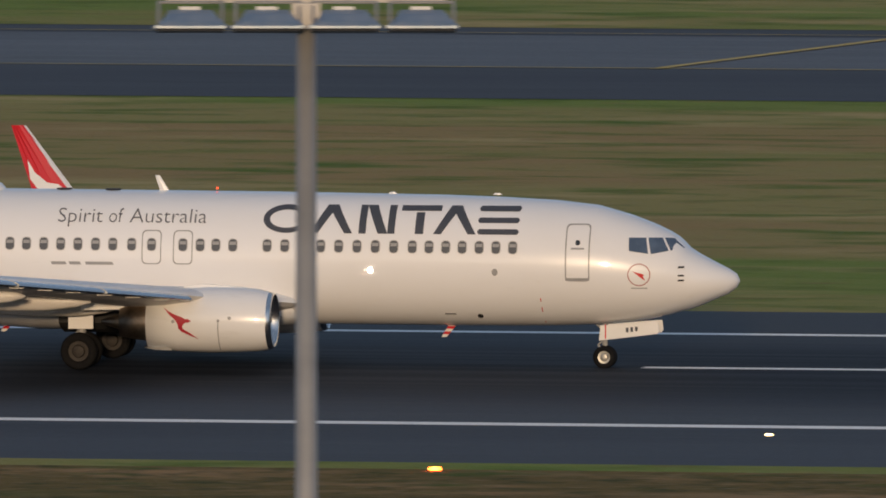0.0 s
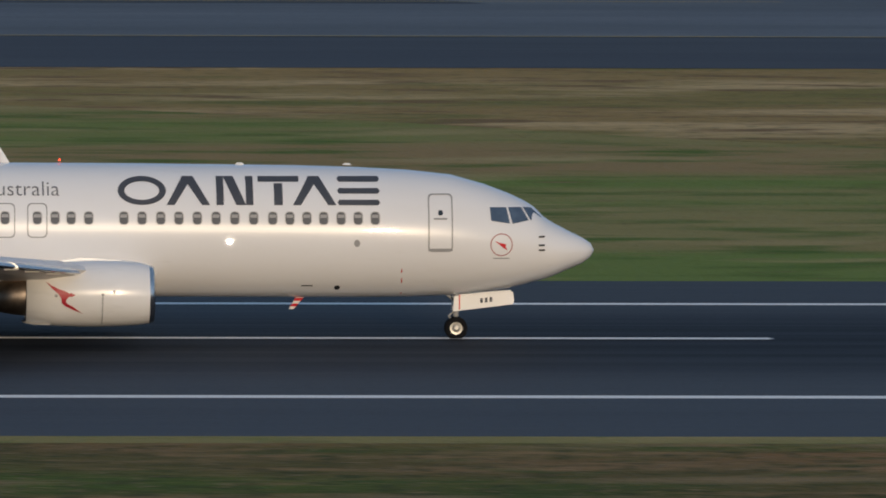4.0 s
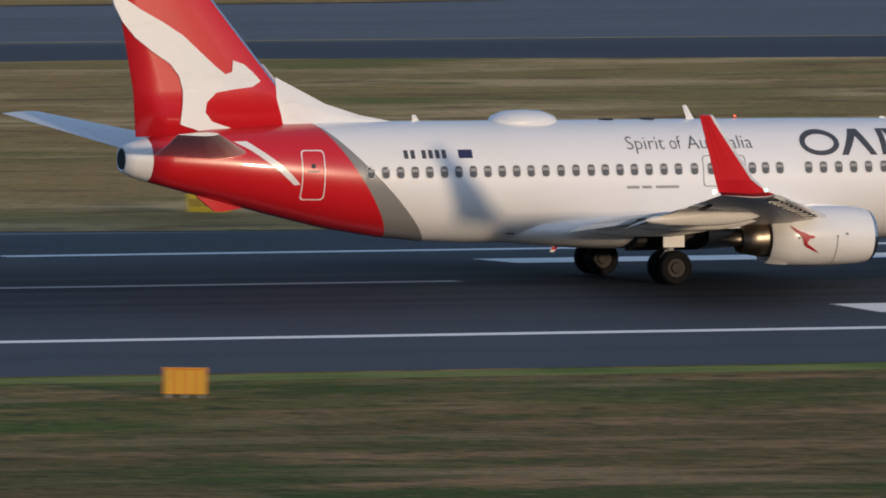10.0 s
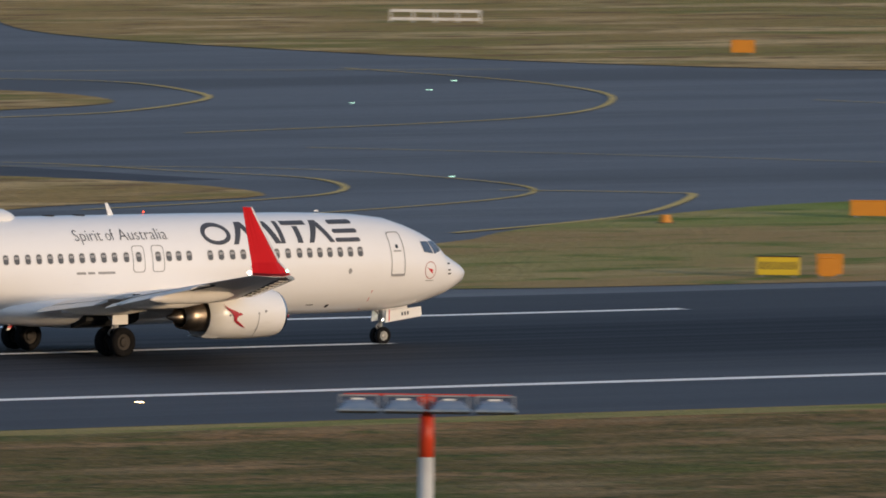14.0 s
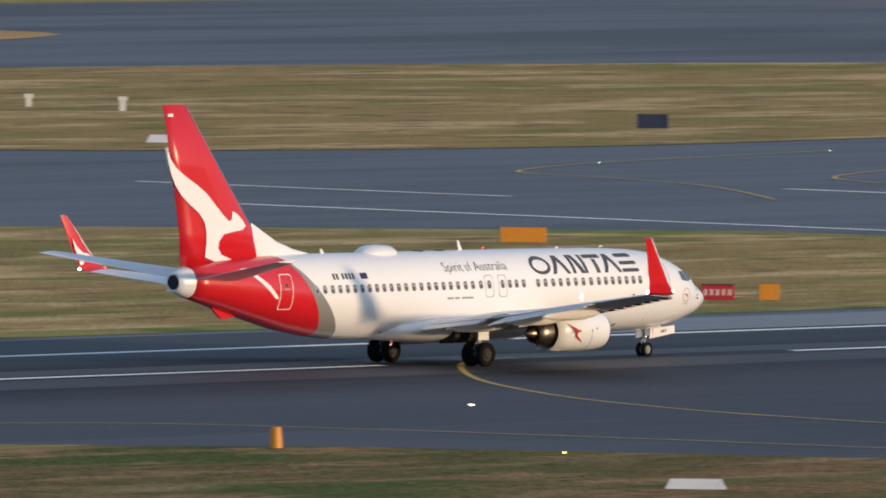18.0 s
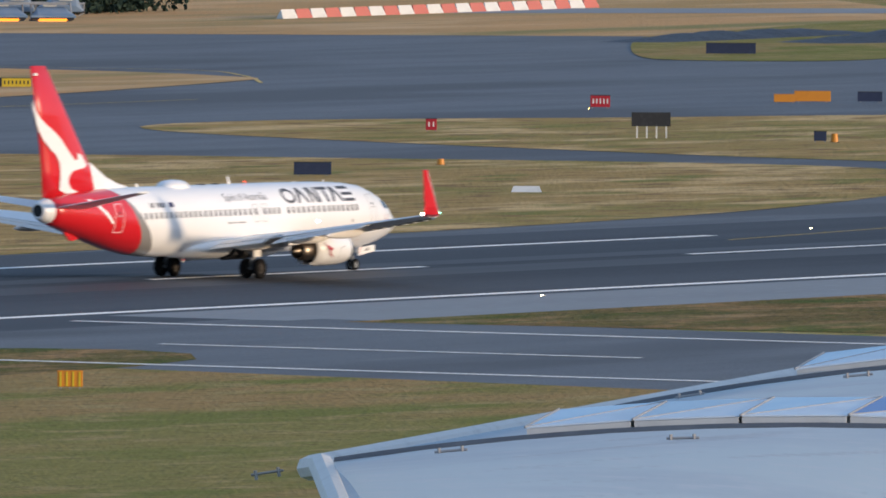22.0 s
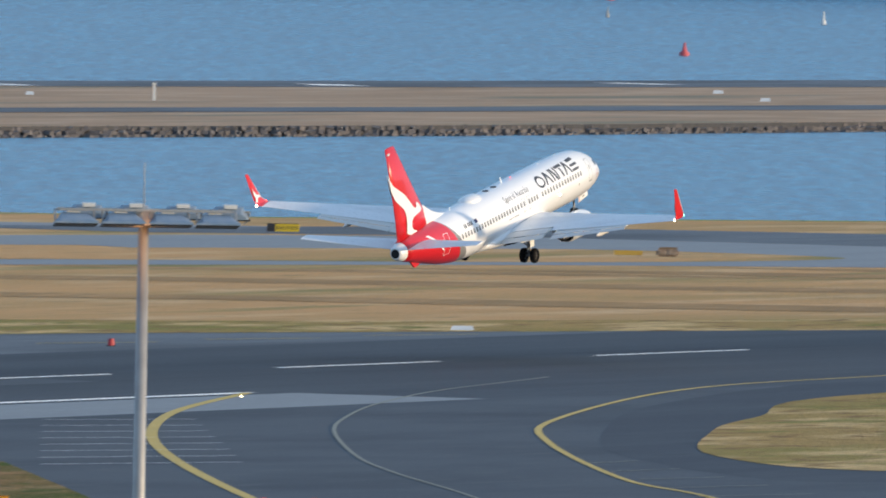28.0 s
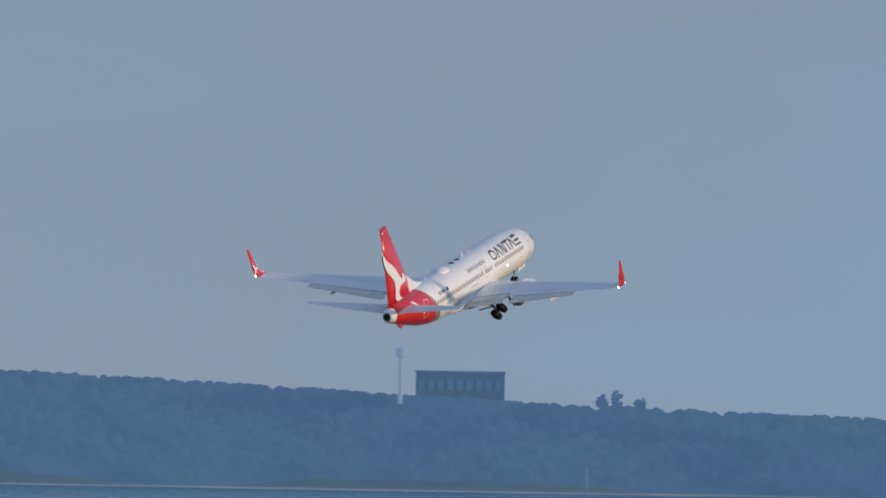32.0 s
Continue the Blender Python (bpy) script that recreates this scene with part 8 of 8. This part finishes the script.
# parked cars
def car(x, y, turn, hue, colour, tall):
    c = empty("car", hue + " parked car beside the perimeter road", "car", "parked cars", Matrix.Translation((x, y, 0)) @ Matrix.Rotation(turn, 4, "Z"))
    paint = mat("car_paint_" + hue, colour, 0.3, coat=0.5, spots=((1, 0.5, 0.9, tuple(v * 0.85 for v in colour)),))
    z = 1.75 if tall else 1.45
    bm = bmesh.new()
    tube(bm, [[Vector((x0, s * w, h)) for s, h in ((-1, 0.28), (1, 0.28), (1, hh * 0.8), (0.9, hh), (-0.9, hh), (-1, hh * 0.8))] for x0, w, hh in ((-2.2, 0.75, 0.75), (-2.05, 0.86, 0.92), (-0.9, 0.9, 0.97), (0.9, 0.9, 0.95), (1.9, 0.86, 0.80), (2.2, 0.72, 0.62))])
    bmesh.ops.recalc_face_normals(bm, faces=bm.faces[:])
    part("body", bm, paint, c)
    bm = bmesh.new()
    tube(bm, [[Vector((x0, s * w, h)) for s, h in ((-1, 0.93), (1, 0.93), (1, hh - 0.06), (0.85, hh), (-0.85, hh), (-1, hh - 0.06))] for x0, w, hh in ((-1.95, 0.78, 1.0), (-1.4, 0.74, z - 0.08), (-0.4, 0.74, z), (0.4, 0.74, z - 0.04), (1.15, 0.78, 1.0))])
    bmesh.ops.recalc_face_normals(bm, faces=bm.faces[:])
    part("cabin_glass", bm, GLASS, c)
    part("roof", box(bmesh.new(), (-1.35, -0.66, z - 0.03), (0.35, 0.66, z + 0.03)), paint, c)
    for sx in (-1.35, 1.35):
        for sy in (-0.82, 0.82):
            part("wheel", car_wheel, None, c, at=Matrix.Translation((sx, sy, 0.32)))
    for sy in (-0.6, 0.6):
        part("tail_lamp", box(bmesh.new(), (-2.24, sy - 0.15, 0.6), (-2.17, sy + 0.15, 0.75)), SIGN_RED, c)


bm = bmesh.new()
rod(bm, (0, -0.1, 0), (0, 0.1, 0), 0.32, n=16)
car_wheel = mesh_of("car_wheel", bm, RUBBER)
hues = (("silver", (0.45, 0.46, 0.48)), ("white", (0.75, 0.75, 0.74)), ("dark blue", (0.03, 0.05, 0.13)), ("grey", (0.18, 0.19, 0.2)), ("dark red", (0.16, 0.02, 0.025)), ("black", (0.02, 0.02, 0.022)))
for k in range(17):
    t = k / 16
    hue, colour = hues[(k * 5 + k // 3) % 6]
    car(1480 + 46 * t, 1058 - 29 * t + 1.5 * (k % 2), -0.55 + 0.25 * (k % 3), hue, colour, k % 3 == 0)
# works sheds and a long pale hall beyond the taxiways
for k, (x, y, w, h, m) in enumerate(((1453, 1069.5, 3.0, 3.0, OFF_WHITE), (1456.5, 1067, 3.2, 3.2, BLACK), (1460.5, 1064.5, 4.2, 3.4, OFF_WHITE), (1465, 1061.5, 3.6, 3.3, mat("shed_blue", (0.05, 0.09, 0.18), 0.5, spots=((0.8, 0.5, 0.8, (0.08, 0.12, 0.2)),))), (1470, 1058, 4.0, 3.2, BLACK))):
    shed = empty("site_shed", "white works shed with a flat roof" if m is OFF_WHITE else "dark works shed with windows", "shed", "works sheds", facing(x, y))
    part("shell", box(bmesh.new(), (-w / 2, -1.2, 0), (w / 2, 1.2, h)), m, shed)
    part("roof", box(bmesh.new(), (-w / 2 - 0.15, -1.4, h), (w / 2 + 0.15, 1.4, h + 0.15)), STEEL, shed)
    part("window", box(bmesh.new(), (-w * 0.3, -1.24, h * 0.45), (w * 0.25, -1.19, h * 0.8)), GLASS, shed)
    part("step", box(bmesh.new(), (-w * 0.45, -1.6, 0), (w * 0.45, -1.2, 0.2)), OFF_WHITE, shed)
hall = empty("long_hall", "long low hall with pale pink-grey walls", "building", "", Matrix.Translation((1402, 1103, 0)) @ Matrix.Rotation(math.atan2(-19, 45), 4, "Z"))
HALL = mat("hall_cladding", (0.46, 0.38, 0.34), 0.7, spots=((0.2, 0.4, 0.7, (0.40, 0.33, 0.30)), (1.5, 0.5, 0.8, (0.52, 0.45, 0.41), (3, 1, 0.2))))
part("shell", box(bmesh.new(), (-26, 0, 0), (26, 22, 7)), HALL, hall)
part("roof", box(bmesh.new(), (-26.6, -0.6, 7), (26.6, 22.6, 7.5)), STEEL, hall)
for k in range(13):
    part("rib", box(bmesh.new(), (-25.6 + 4.2 * k, -0.12, 0), (-25.3 + 4.2 * k, 0.0, 7)), OFF_WHITE, hall)
part("plinth", box(bmesh.new(), (-26.1, -0.18, 0), (26.1, 0.0, 0.4)), BLACK, hall)
for k in range(8):
    van = empty("van", "white van parked by the hall", "van", "vans by the hall", facing(1431 + 2.8 * k, 1087 - 1.6 * k, 0, 0.3 * (k % 2)))
    m = OFF_WHITE if k % 3 else mat("van_red%d" % k, (0.22, 0.06, 0.08), 0.4, spots=((1, 0.5, 0.9, (0.18, 0.06, 0.07)),))
    bm = box(bmesh.new(), (-1.0, -2.3, 0.35), (1.0, 2.3, 2.1))
    bmesh.ops.bevel(bm, geom=bm.edges[:], offset=0.15, segments=2, affect="EDGES")
    part("body", bm, m, van)
    part("windscreen", box(bmesh.new(), (-0.8, -2.33, 1.2), (0.8, -2.27, 1.8)), GLASS, van)
    for sx in (-0.85, 0.85):
        for sy in (-1.5, 1.5):
            part("wheel", car_wheel, None, van, at=Matrix.Translation((sx, sy, 0.34)) @ Matrix.Rotation(math.pi / 2, 4, "Z"))
# pale tower column by the water
col = empty("tower_column", "tall pale concrete tower column on a grey podium", "tower", "", facing(2194, 1115))
bm = bmesh.new()
rod(bm, (0, 0, 1.5), (0, 0, 44), 1.5, 1.35, 24)
part("shaft", bm, mat("pale_concrete", (0.55, 0.52, 0.49), 0.8, spots=((0.2, 0.4, 0.7, (0.48, 0.46, 0.43)),)), col, smooth=True)
part("podium", box(bmesh.new(), (-7.5, -4, 0), (7.0, 4, 2.4)), STEEL, col)
bm = bmesh.new()
rod(bm, (0, 0, 44), (0, 0, 47), 1.5, 4.0, 24)
part("cab", bm, GLASS, col)
sheet("headland", [(2170, 1090), (2235, 1095), (2240, 1150), (2180, 1160)], -0.3, GRASS, "low headland under the tower", "land", True)
for x, y in ((2087, 1041), (2078, 1035)):
    tk = empty("tank", "small white tank by the water", "tank", "", facing(x, y, -1.0))
    bm = bmesh.new()
    rod(bm, (0, 0, 0), (0, 0, 3.6), 0.7, 0.7, 14)
    part("shell", bm, OFF_WHITE, tk)
beacon = striped_pole("shore_beacon", "red and white banded beacon pillar by the water", "beacon", 2214, 1084, 5.0, 5, 0.75)
beacon.location.z = -1.0

# ---- in the bay ----
# the red is paled to paint in the haze of distance
BUOY = mat("buoy_hazed_red", (0.52, 0.085, 0.10), 0.6, spots=((0.8, 0.5, 0.9, (0.44, 0.08, 0.09)),))
for x, y, h, m, label in ((4362, 1849, 2.5, BUOY, "red"), (3953, 1604, 1.6, BUOY, "red"), (3992, 1617, 1.0, BUOY, "small red"), (3545, 1488, 2.3, BUOY, "red"), (3678, 1439, 2.1, BUOY, "red"), (3830.5, 1470, 2.2, BUOY, "red"),
                          (4066, 1724, 2.2, LINE_GREY, "thin grey"), (4025, 1659, 2.7, OFF_WHITE, "thin white"), (4360, 1715.4, 2.6, STEEL, "thin grey"), (2571.4, 1021.9, 0.8, ORANGE, "orange")):
    r = math.hypot(x, y)
    z = -1.0 + 0.4 * (r - 2500) / 800 if r < 3300 else -0.6 + 2.2 * (r - 3300) / 700 if r < 4000 else 1.6 + 3.0 * (r - 4000) / 900
    by = empty("buoy", label + " buoy floating in the bay", "buoy", "buoys in the bay", facing(x, y, z - 0.1) @ Matrix.Diagonal(((0.45, 0.45, 1, 1) if "thin" in label else (0.9, 0.9, 1, 1))))
    bm = bmesh.new()
    rod(bm, (0, 0, 0), (0, 0, h * 0.35), h * 0.45, h * 0.42, 14)
    part("float", bm, m, by)
    bm = bmesh.new()
    rod(bm, (0, 0, h * 0.35), (0, 0, h * 0.9), h * 0.26, h * 0.10, 10)
    part("cage", bm, m, by)
    bm = bmesh.new()
    rod(bm, (0, 0, h * 0.9), (0, 0, h * 1.05), h * 0.12, h * 0.12, 8)
    part("lantern", bm, m, by)
boat = empty("boat", "small white motor boat in the bay", "boat", "", facing(4215, 1560, 3.1) @ Matrix.Scale(0.5, 4))
bm = bmesh.new()
tube(bm, [[Vector((x, s * w, z)) for s, z in ((-0.4, 0), (0.4, 0), (1, 1.1), (-1, 1.1))] for x, w in ((-5, 1.2), (-2, 1.5), (2, 1.4), (5, 0.2))])
bmesh.ops.recalc_face_normals(bm, faces=bm.faces[:])
part("hull", bm, OFF_WHITE, boat)
part("cabin", box(bmesh.new(), (-1.5, -0.9, 1.1), (1.5, 0.9, 2.2)), OFF_WHITE, boat)
part("cabin_window", box(bmesh.new(), (-1.2, -0.93, 1.5), (1.2, 0.93, 1.95)), GLASS, boat)
for x, y, w, h in ((3601.5, 1303.0, 4.4, 1.8), (3311.1, 1193.7, 3.4, 2.1)):
    hut = empty("striped_hut", "red and white striped equipment hut on the spit", "hut", "striped huts", facing(x, y, 0.6))
    for k in range(6):
        part("wall_band", box(bmesh.new(), (-w / 2 + w * k / 6, -1.5, 0), (-w / 2 + w * (k + 1) / 6, 1.5, h)), BUOY if k % 2 == 0 else OFF_WHITE, hut)
mast = striped_pole("striped_mast", "red and white lattice mast on the spit", "mast", 3312.3, 1192.05, 10.7, 5, 0.38)
mast.location.z = 0.6
crate = empty("equipment_crate", "low brown crate with a lid beside a service road", "crate", "", facing(1886, 793, 0.05))
bm = box(bmesh.new(), (-1.1, -0.7, 0), (1.1, 0.7, 0.75))
bmesh.ops.bevel(bm, geom=bm.edges[:], offset=0.18, segments=2, affect="EDGES")
part("body", bm, EARTH, crate)
part("lid", box(bmesh.new(), (-0.8, -0.5, 0.74), (0.9, 0.5, 0.9)), mat("crate_brown", (0.20, 0.13, 0.07), 0.6, spots=((1, 0.5, 0.8, (0.26, 0.18, 0.09)),)), crate)
panel = empty("marker_board", "low weathered yellow marker board beside a service road", "sign", "", facing(1883.5, 796, 0.05))
part("face", box(bmesh.new(), (-1.35, -0.06, 0.1), (1.35, 0.06, 0.55)), mat("weathered_yellow", (0.46, 0.30, 0.05), 0.6, spots=((1, 0.5, 0.8, (0.30, 0.20, 0.06)),)), panel)
for u in (-1.0, 1.0):
    part("leg", box(bmesh.new(), (u - 0.05, -0.05, 0), (u + 0.05, 0.05, 0.12)), STEEL, panel)
cage = empty("wire_cage", "grey wire cage on posts by the shore", "cage", "", facing(1918, 950))
for u in (-5.5, -2, 1.5, 5):
    bm = bmesh.new()
    rod(bm, (u, 0, 0), (u, 0, 2.6 if u < 4 else 5.5), 0.08, n=6)
    part("post", bm, STEEL, cage)
for z in (0.6, 1.4, 2.2):
    part("rail", box(bmesh.new(), (-7.5, -0.03, z), (5, 0.03, z + 0.06)), STEEL, cage)

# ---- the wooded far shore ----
# distance haze is painted into the woods as blue colour and glow
HAZE_WOOD = mat("far_woods_haze", (0.0090, 0.0165, 0.0292), 0.95, spots=((0.010, 0.4, 0.65, (0.0096, 0.0178, 0.0290)), (0.05, 0.45, 0.75, (0.0074, 0.0143, 0.0262), (1, 1, 2)), (0.2, 0.5, 0.75, (0.0080, 0.0152, 0.0272))), emit=3.3, spec=0.02)
# shore and buildings: the same haze put in as bluish, faintly glowing colour
FAR_GRASS = mat("far_grass_haze", (0.045, 0.085, 0.105), 0.9, spots=((0.03, 0.4, 0.7, (0.04, 0.07, 0.105)),), emit=0.4)
FAR_SAND = mat("far_sand_haze", (0.085, 0.095, 0.115), 0.9, spots=((0.012, 0.45, 0.6, (0.035, 0.055, 0.082)),), emit=0.7)
FAR_PALE = mat("far_pale_haze", (0.045, 0.075, 0.125), 0.9, spots=((0.03, 0.4, 0.7, (0.04, 0.068, 0.115)),), emit=0.7)
FAR_WHITE = mat("far_white_haze", (0.085, 0.115, 0.155), 0.8, spots=((0.05, 0.4, 0.7, (0.075, 0.105, 0.145)),), emit=0.8)
PROFILE = ((60, 22), (65, 24.5), (66.7, 26.1), (67.5, 31.4), (68.2, 30.2), (68.6, 32.2), (69.1, 31.4), (69.85, 28.9), (70.2, 27.4), (70.85, 24.8), (71.6, 23.2), (73, 21.5), (76, 20), (80, 18))


def crest(deg):
    for a, b in zip(PROFILE, PROFILE[1:]):
        if deg <= b[0]:
            return a[1] + (b[1] - a[1]) * (deg - a[0]) / (b[0] - a[0])
    return PROFILE[-1][1]


def far(deg, r, z):
    return Vector((r * math.sin(radians(deg)), r * math.cos(radians(deg)), z))


bm = bmesh.new()
rows = []
degs = [62 + 0.012 * k for k in range(1180)]
for dg in degs:
    top = crest(dg) - 2.2
    row = []
    for k in range(12):
        u = k / 11
        z = 3.4 + (top - 3.4) * u ** 0.8
        q = Vector((dg * 12, u * 2, 0))
        bump = 0.45 * noise.noise(q) + 0.25 * noise.noise(q * 2.7) + (1.6 * max(0, noise.noise(Vector((dg * 9, 3, 0)))) if k == 11 else 0)
        row.append(bm.verts.new(far(dg, 4858 + 62 * u + 1 * noise.noise(q * 0.4), z + bump * (0.05 + 0.95 * u ** 6))))
    rows.append(row)
for a, b in zip(rows, rows[1:]):
    for k in range(11):
        bm.faces.new((a[k], b[k], b[k + 1], a[k + 1]))
bmesh.ops.recalc_face_normals(bm, faces=bm.faces[:])
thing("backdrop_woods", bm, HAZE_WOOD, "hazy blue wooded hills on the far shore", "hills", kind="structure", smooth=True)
bm = bmesh.new()
rg = random.Random(3)
points, faces = [], []
for k in range(3600):
    # tree crowns from the shore up to the ridge, thickest along the top
    dg, u = rg.uniform(65.4, 73.2), 1.0 if k % 4 == 0 else rg.random() ** 0.8
    r, z = rg.uniform(0.9, 2.6), 6.0 + (crest(dg) - 8.2) * u ** 0.8
    p, first, q = far(dg, 4862 + 54 * u, z), len(points), Vector((k * 1.7, 0, 0))
    for c in shape:
        m = 1 + 0.35 * noise.noise(c * 1.6 + q)
        points.append(p + Vector((c.x * r * m, c.y * r * m, c.z * (0.9 + 0.35 * r) * m)))
    faces += [[first + i for i in f] for f in skin]
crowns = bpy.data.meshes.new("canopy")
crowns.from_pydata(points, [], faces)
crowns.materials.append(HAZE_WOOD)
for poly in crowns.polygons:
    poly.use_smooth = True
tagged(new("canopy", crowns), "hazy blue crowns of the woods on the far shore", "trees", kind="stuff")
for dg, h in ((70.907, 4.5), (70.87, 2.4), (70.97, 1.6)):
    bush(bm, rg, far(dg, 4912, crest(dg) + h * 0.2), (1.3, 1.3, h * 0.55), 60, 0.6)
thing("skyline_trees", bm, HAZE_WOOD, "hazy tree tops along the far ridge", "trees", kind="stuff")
for name, z0, z1, lo, hi, r0, m, label in (("far_beach", 4.3, 4.9, 62, 76, 4846, FAR_SAND, "pale narrow beach of the far shore"), ("far_lawn", 5.0, 8.6, 67.75, 69.6, 4850, FAR_GRASS, "grey-green lawn on the far shore, haze in its colour"), ("far_lawn", 5.0, 7.2, 69.9, 71.0, 4850, FAR_GRASS, "grey-green lawn on the far shore, haze in its colour")):
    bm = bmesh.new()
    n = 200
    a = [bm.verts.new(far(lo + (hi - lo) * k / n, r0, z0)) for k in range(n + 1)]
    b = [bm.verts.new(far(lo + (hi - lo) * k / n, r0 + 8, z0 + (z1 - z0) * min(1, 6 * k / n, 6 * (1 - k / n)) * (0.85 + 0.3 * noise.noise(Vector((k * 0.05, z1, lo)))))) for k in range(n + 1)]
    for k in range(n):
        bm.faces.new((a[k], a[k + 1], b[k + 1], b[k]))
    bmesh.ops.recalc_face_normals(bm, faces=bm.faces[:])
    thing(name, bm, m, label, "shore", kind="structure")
block = empty("far_building", "hazy flat-roofed building on the far ridge", "building", "", Matrix.Translation(far(70.49, 4924, 22)) @ Matrix.Rotation(-radians(70.49), 4, "Z"))
# the wall's blue and its glow are painted haze
part("outer_wall", box(bmesh.new(), (-10.2, -3, 0), (10.2, 3, 9.2)), mat("far_wall_haze", (0.028, 0.050, 0.084), 0.9, spots=((0.05, 0.4, 0.7, (0.022, 0.042, 0.074)),), emit=0.8), block)
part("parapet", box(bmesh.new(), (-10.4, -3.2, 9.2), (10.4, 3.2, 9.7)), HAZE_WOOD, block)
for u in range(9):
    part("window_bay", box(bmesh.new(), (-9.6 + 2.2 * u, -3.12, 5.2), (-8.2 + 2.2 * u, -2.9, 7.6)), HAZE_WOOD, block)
wt = empty("water_tower", "hazy water tower on the far ridge", "tower", "", Matrix.Translation(far(70.33, 4903, 24)))
bm = bmesh.new()
rod(bm, (0, 0, 0), (0, 0, 11), 0.55, 0.42, 10)
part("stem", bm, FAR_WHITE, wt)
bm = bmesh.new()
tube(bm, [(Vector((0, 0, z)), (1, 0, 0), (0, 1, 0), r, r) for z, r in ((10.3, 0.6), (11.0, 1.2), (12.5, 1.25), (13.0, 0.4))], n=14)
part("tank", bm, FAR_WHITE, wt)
hut = empty("far_hut", "hazy pale hut with a pitched roof on the far shore", "hut", "", Matrix.Translation(far(69.09, 4850, 9.3)) @ Matrix.Rotation(-radians(69.09), 4, "Z"))
part("shell", box(bmesh.new(), (-3.2, -2, -2), (3.2, 2, 1.6)), FAR_PALE, hut)
bm = gable(9.0, 1.7, 3.0)
bm.transform(Matrix.Translation((0, 0, 1.6)))
part("roof", bm, FAR_WHITE, hut)
for dg, z, h in ((68.71, 5.4, 4.4), (70.83, 5.6, 4.8)):
    ob = empty("monument", "hazy pale obelisk on the far shore", "monument", "", Matrix.Translation(far(dg, 4849, z)))
    bm = bmesh.new()
    rod(bm, (0, 0, 0), (0, 0, h * 0.9), 0.62, 0.4, 4)
    part("shaft", bm, FAR_PALE, ob)
    bm = bmesh.new()
    rod(bm, (0, 0, h * 0.9), (0, 0, h), 0.4, 0.02, 4)
    part("tip", bm, FAR_PALE, ob)
for dg, h in ((68.21, 7.0), (68.53, 5.0), (67.9, 6.0)):
    ob = empty("far_mast", "thin hazy mast before the far woods", "mast", "far masts", Matrix.Translation(far(dg, 4848, 6.5)))
    bm = bmesh.new()
    rod(bm, (0, 0, 0), (0, 0, h), 0.12, 0.08, 6)
    part("pole", bm, FAR_PALE, ob)
    part("cross_arm", box(bmesh.new(), (-1.2, -0.1, h * 0.9), (1.2, 0.1, h * 0.9 + 0.2)), FAR_PALE, ob)

# ---- what moves ----
RUN = (741.3213, 966.9411, 104.4169, -7.1727, -1.9971, -0.7734, -0.0684)


def run_at(t):
    """How far the airliner's main wheels have come along the runway."""
    u = (t - 16) / 16
    a, b = 1.0, u
    x = RUN[0] + RUN[1] * u
    for c in RUN[2:]:
        a, b = b, 2 * u * b - a
        x += c * b
    return x


# seconds, height of the wheels' contact point, nose up, bank to port
CLIMB = ((0, 0, 0, 0), (22, 0, 0, 0), (22.5, 0.02, 0.8, 0), (23, 0.06, 2.1, 0), (23.5, 0.12, 3.0, 0), (24, 0.2, 4.0, 0), (24.5, 0.35, 5.0, 0), (25, 0.55, 6.1, -0.4), (25.5, 0.9, 7.2, -1.0),
         (26, 1.45, 8.3, -1.5), (26.5, 2.19, 9.2, -1.8), (27, 3.64, 10.25, -1.45), (28, 7.78, 11.6, -0.5), (29, 13.99, 12.7, -0.6), (30, 22.14, 13.0, -1.0), (31, 31.24, 13.0, -0.8), (32, 41.0, 12.85, -0.75))


def climb_at(t):
    for a, b in zip(CLIMB, CLIMB[1:]):
        if t <= b[0]:
            k = (t - a[0]) / (b[0] - a[0])
            return [p + (q - p) * k for p, q in zip(a[1:], b[1:])]
    return CLIMB[-1][1:]


def motions():
    rows = []
    for k in range(65):
        t = k * 0.5
        z, nose, bank = climb_at(t)
        rows.append((t, pose(run_at(t), MID, CROWN + z, -bank, -nose, 0)))
    walk(airliner, rows)
    for wing, side in zip(wings, (1, -1)):
        rest = wing.matrix_basis.copy()
        walk(wing, [(t, rest @ pose(0, 0, 0, -side * a, 0, 0)) for t, a in ((0, 0), (12, 0.2), (20, 0.8), (24, 1.4), (26.5, 2.4), (32, 2.5))])
    for gear, side in zip(gears, (1, -1)):
        rest = gear.matrix_basis.copy()
        walk(gear, [(t, rest @ pose(0, 0, -dz, -side * a, 0, 0)) for t, a, dz in ((0, 0, 0), (25.5, 0, 0), (26.5, 0, 0.36), (30.3, 0, 0.36), (31, 22, 0.36), (32, 52, 0.3))])
    rest = nose_gear.matrix_basis.copy()
    walk(nose_gear, [(t, rest @ pose(0, 0, -dz)) for t, dz in ((0, 0), (22.5, 0), (24, 0.25), (32, 0.25))])
    for ob in airliner.children_recursive:
        if ob.name.split(".")[0] == "wheel":
            rest = ob.matrix_basis.copy()
            walk(ob, [(k * 0.5, rest @ pose(0, 0, 0, 0, (80 * k) % 360, 0)) for k in range(65)])


motions()
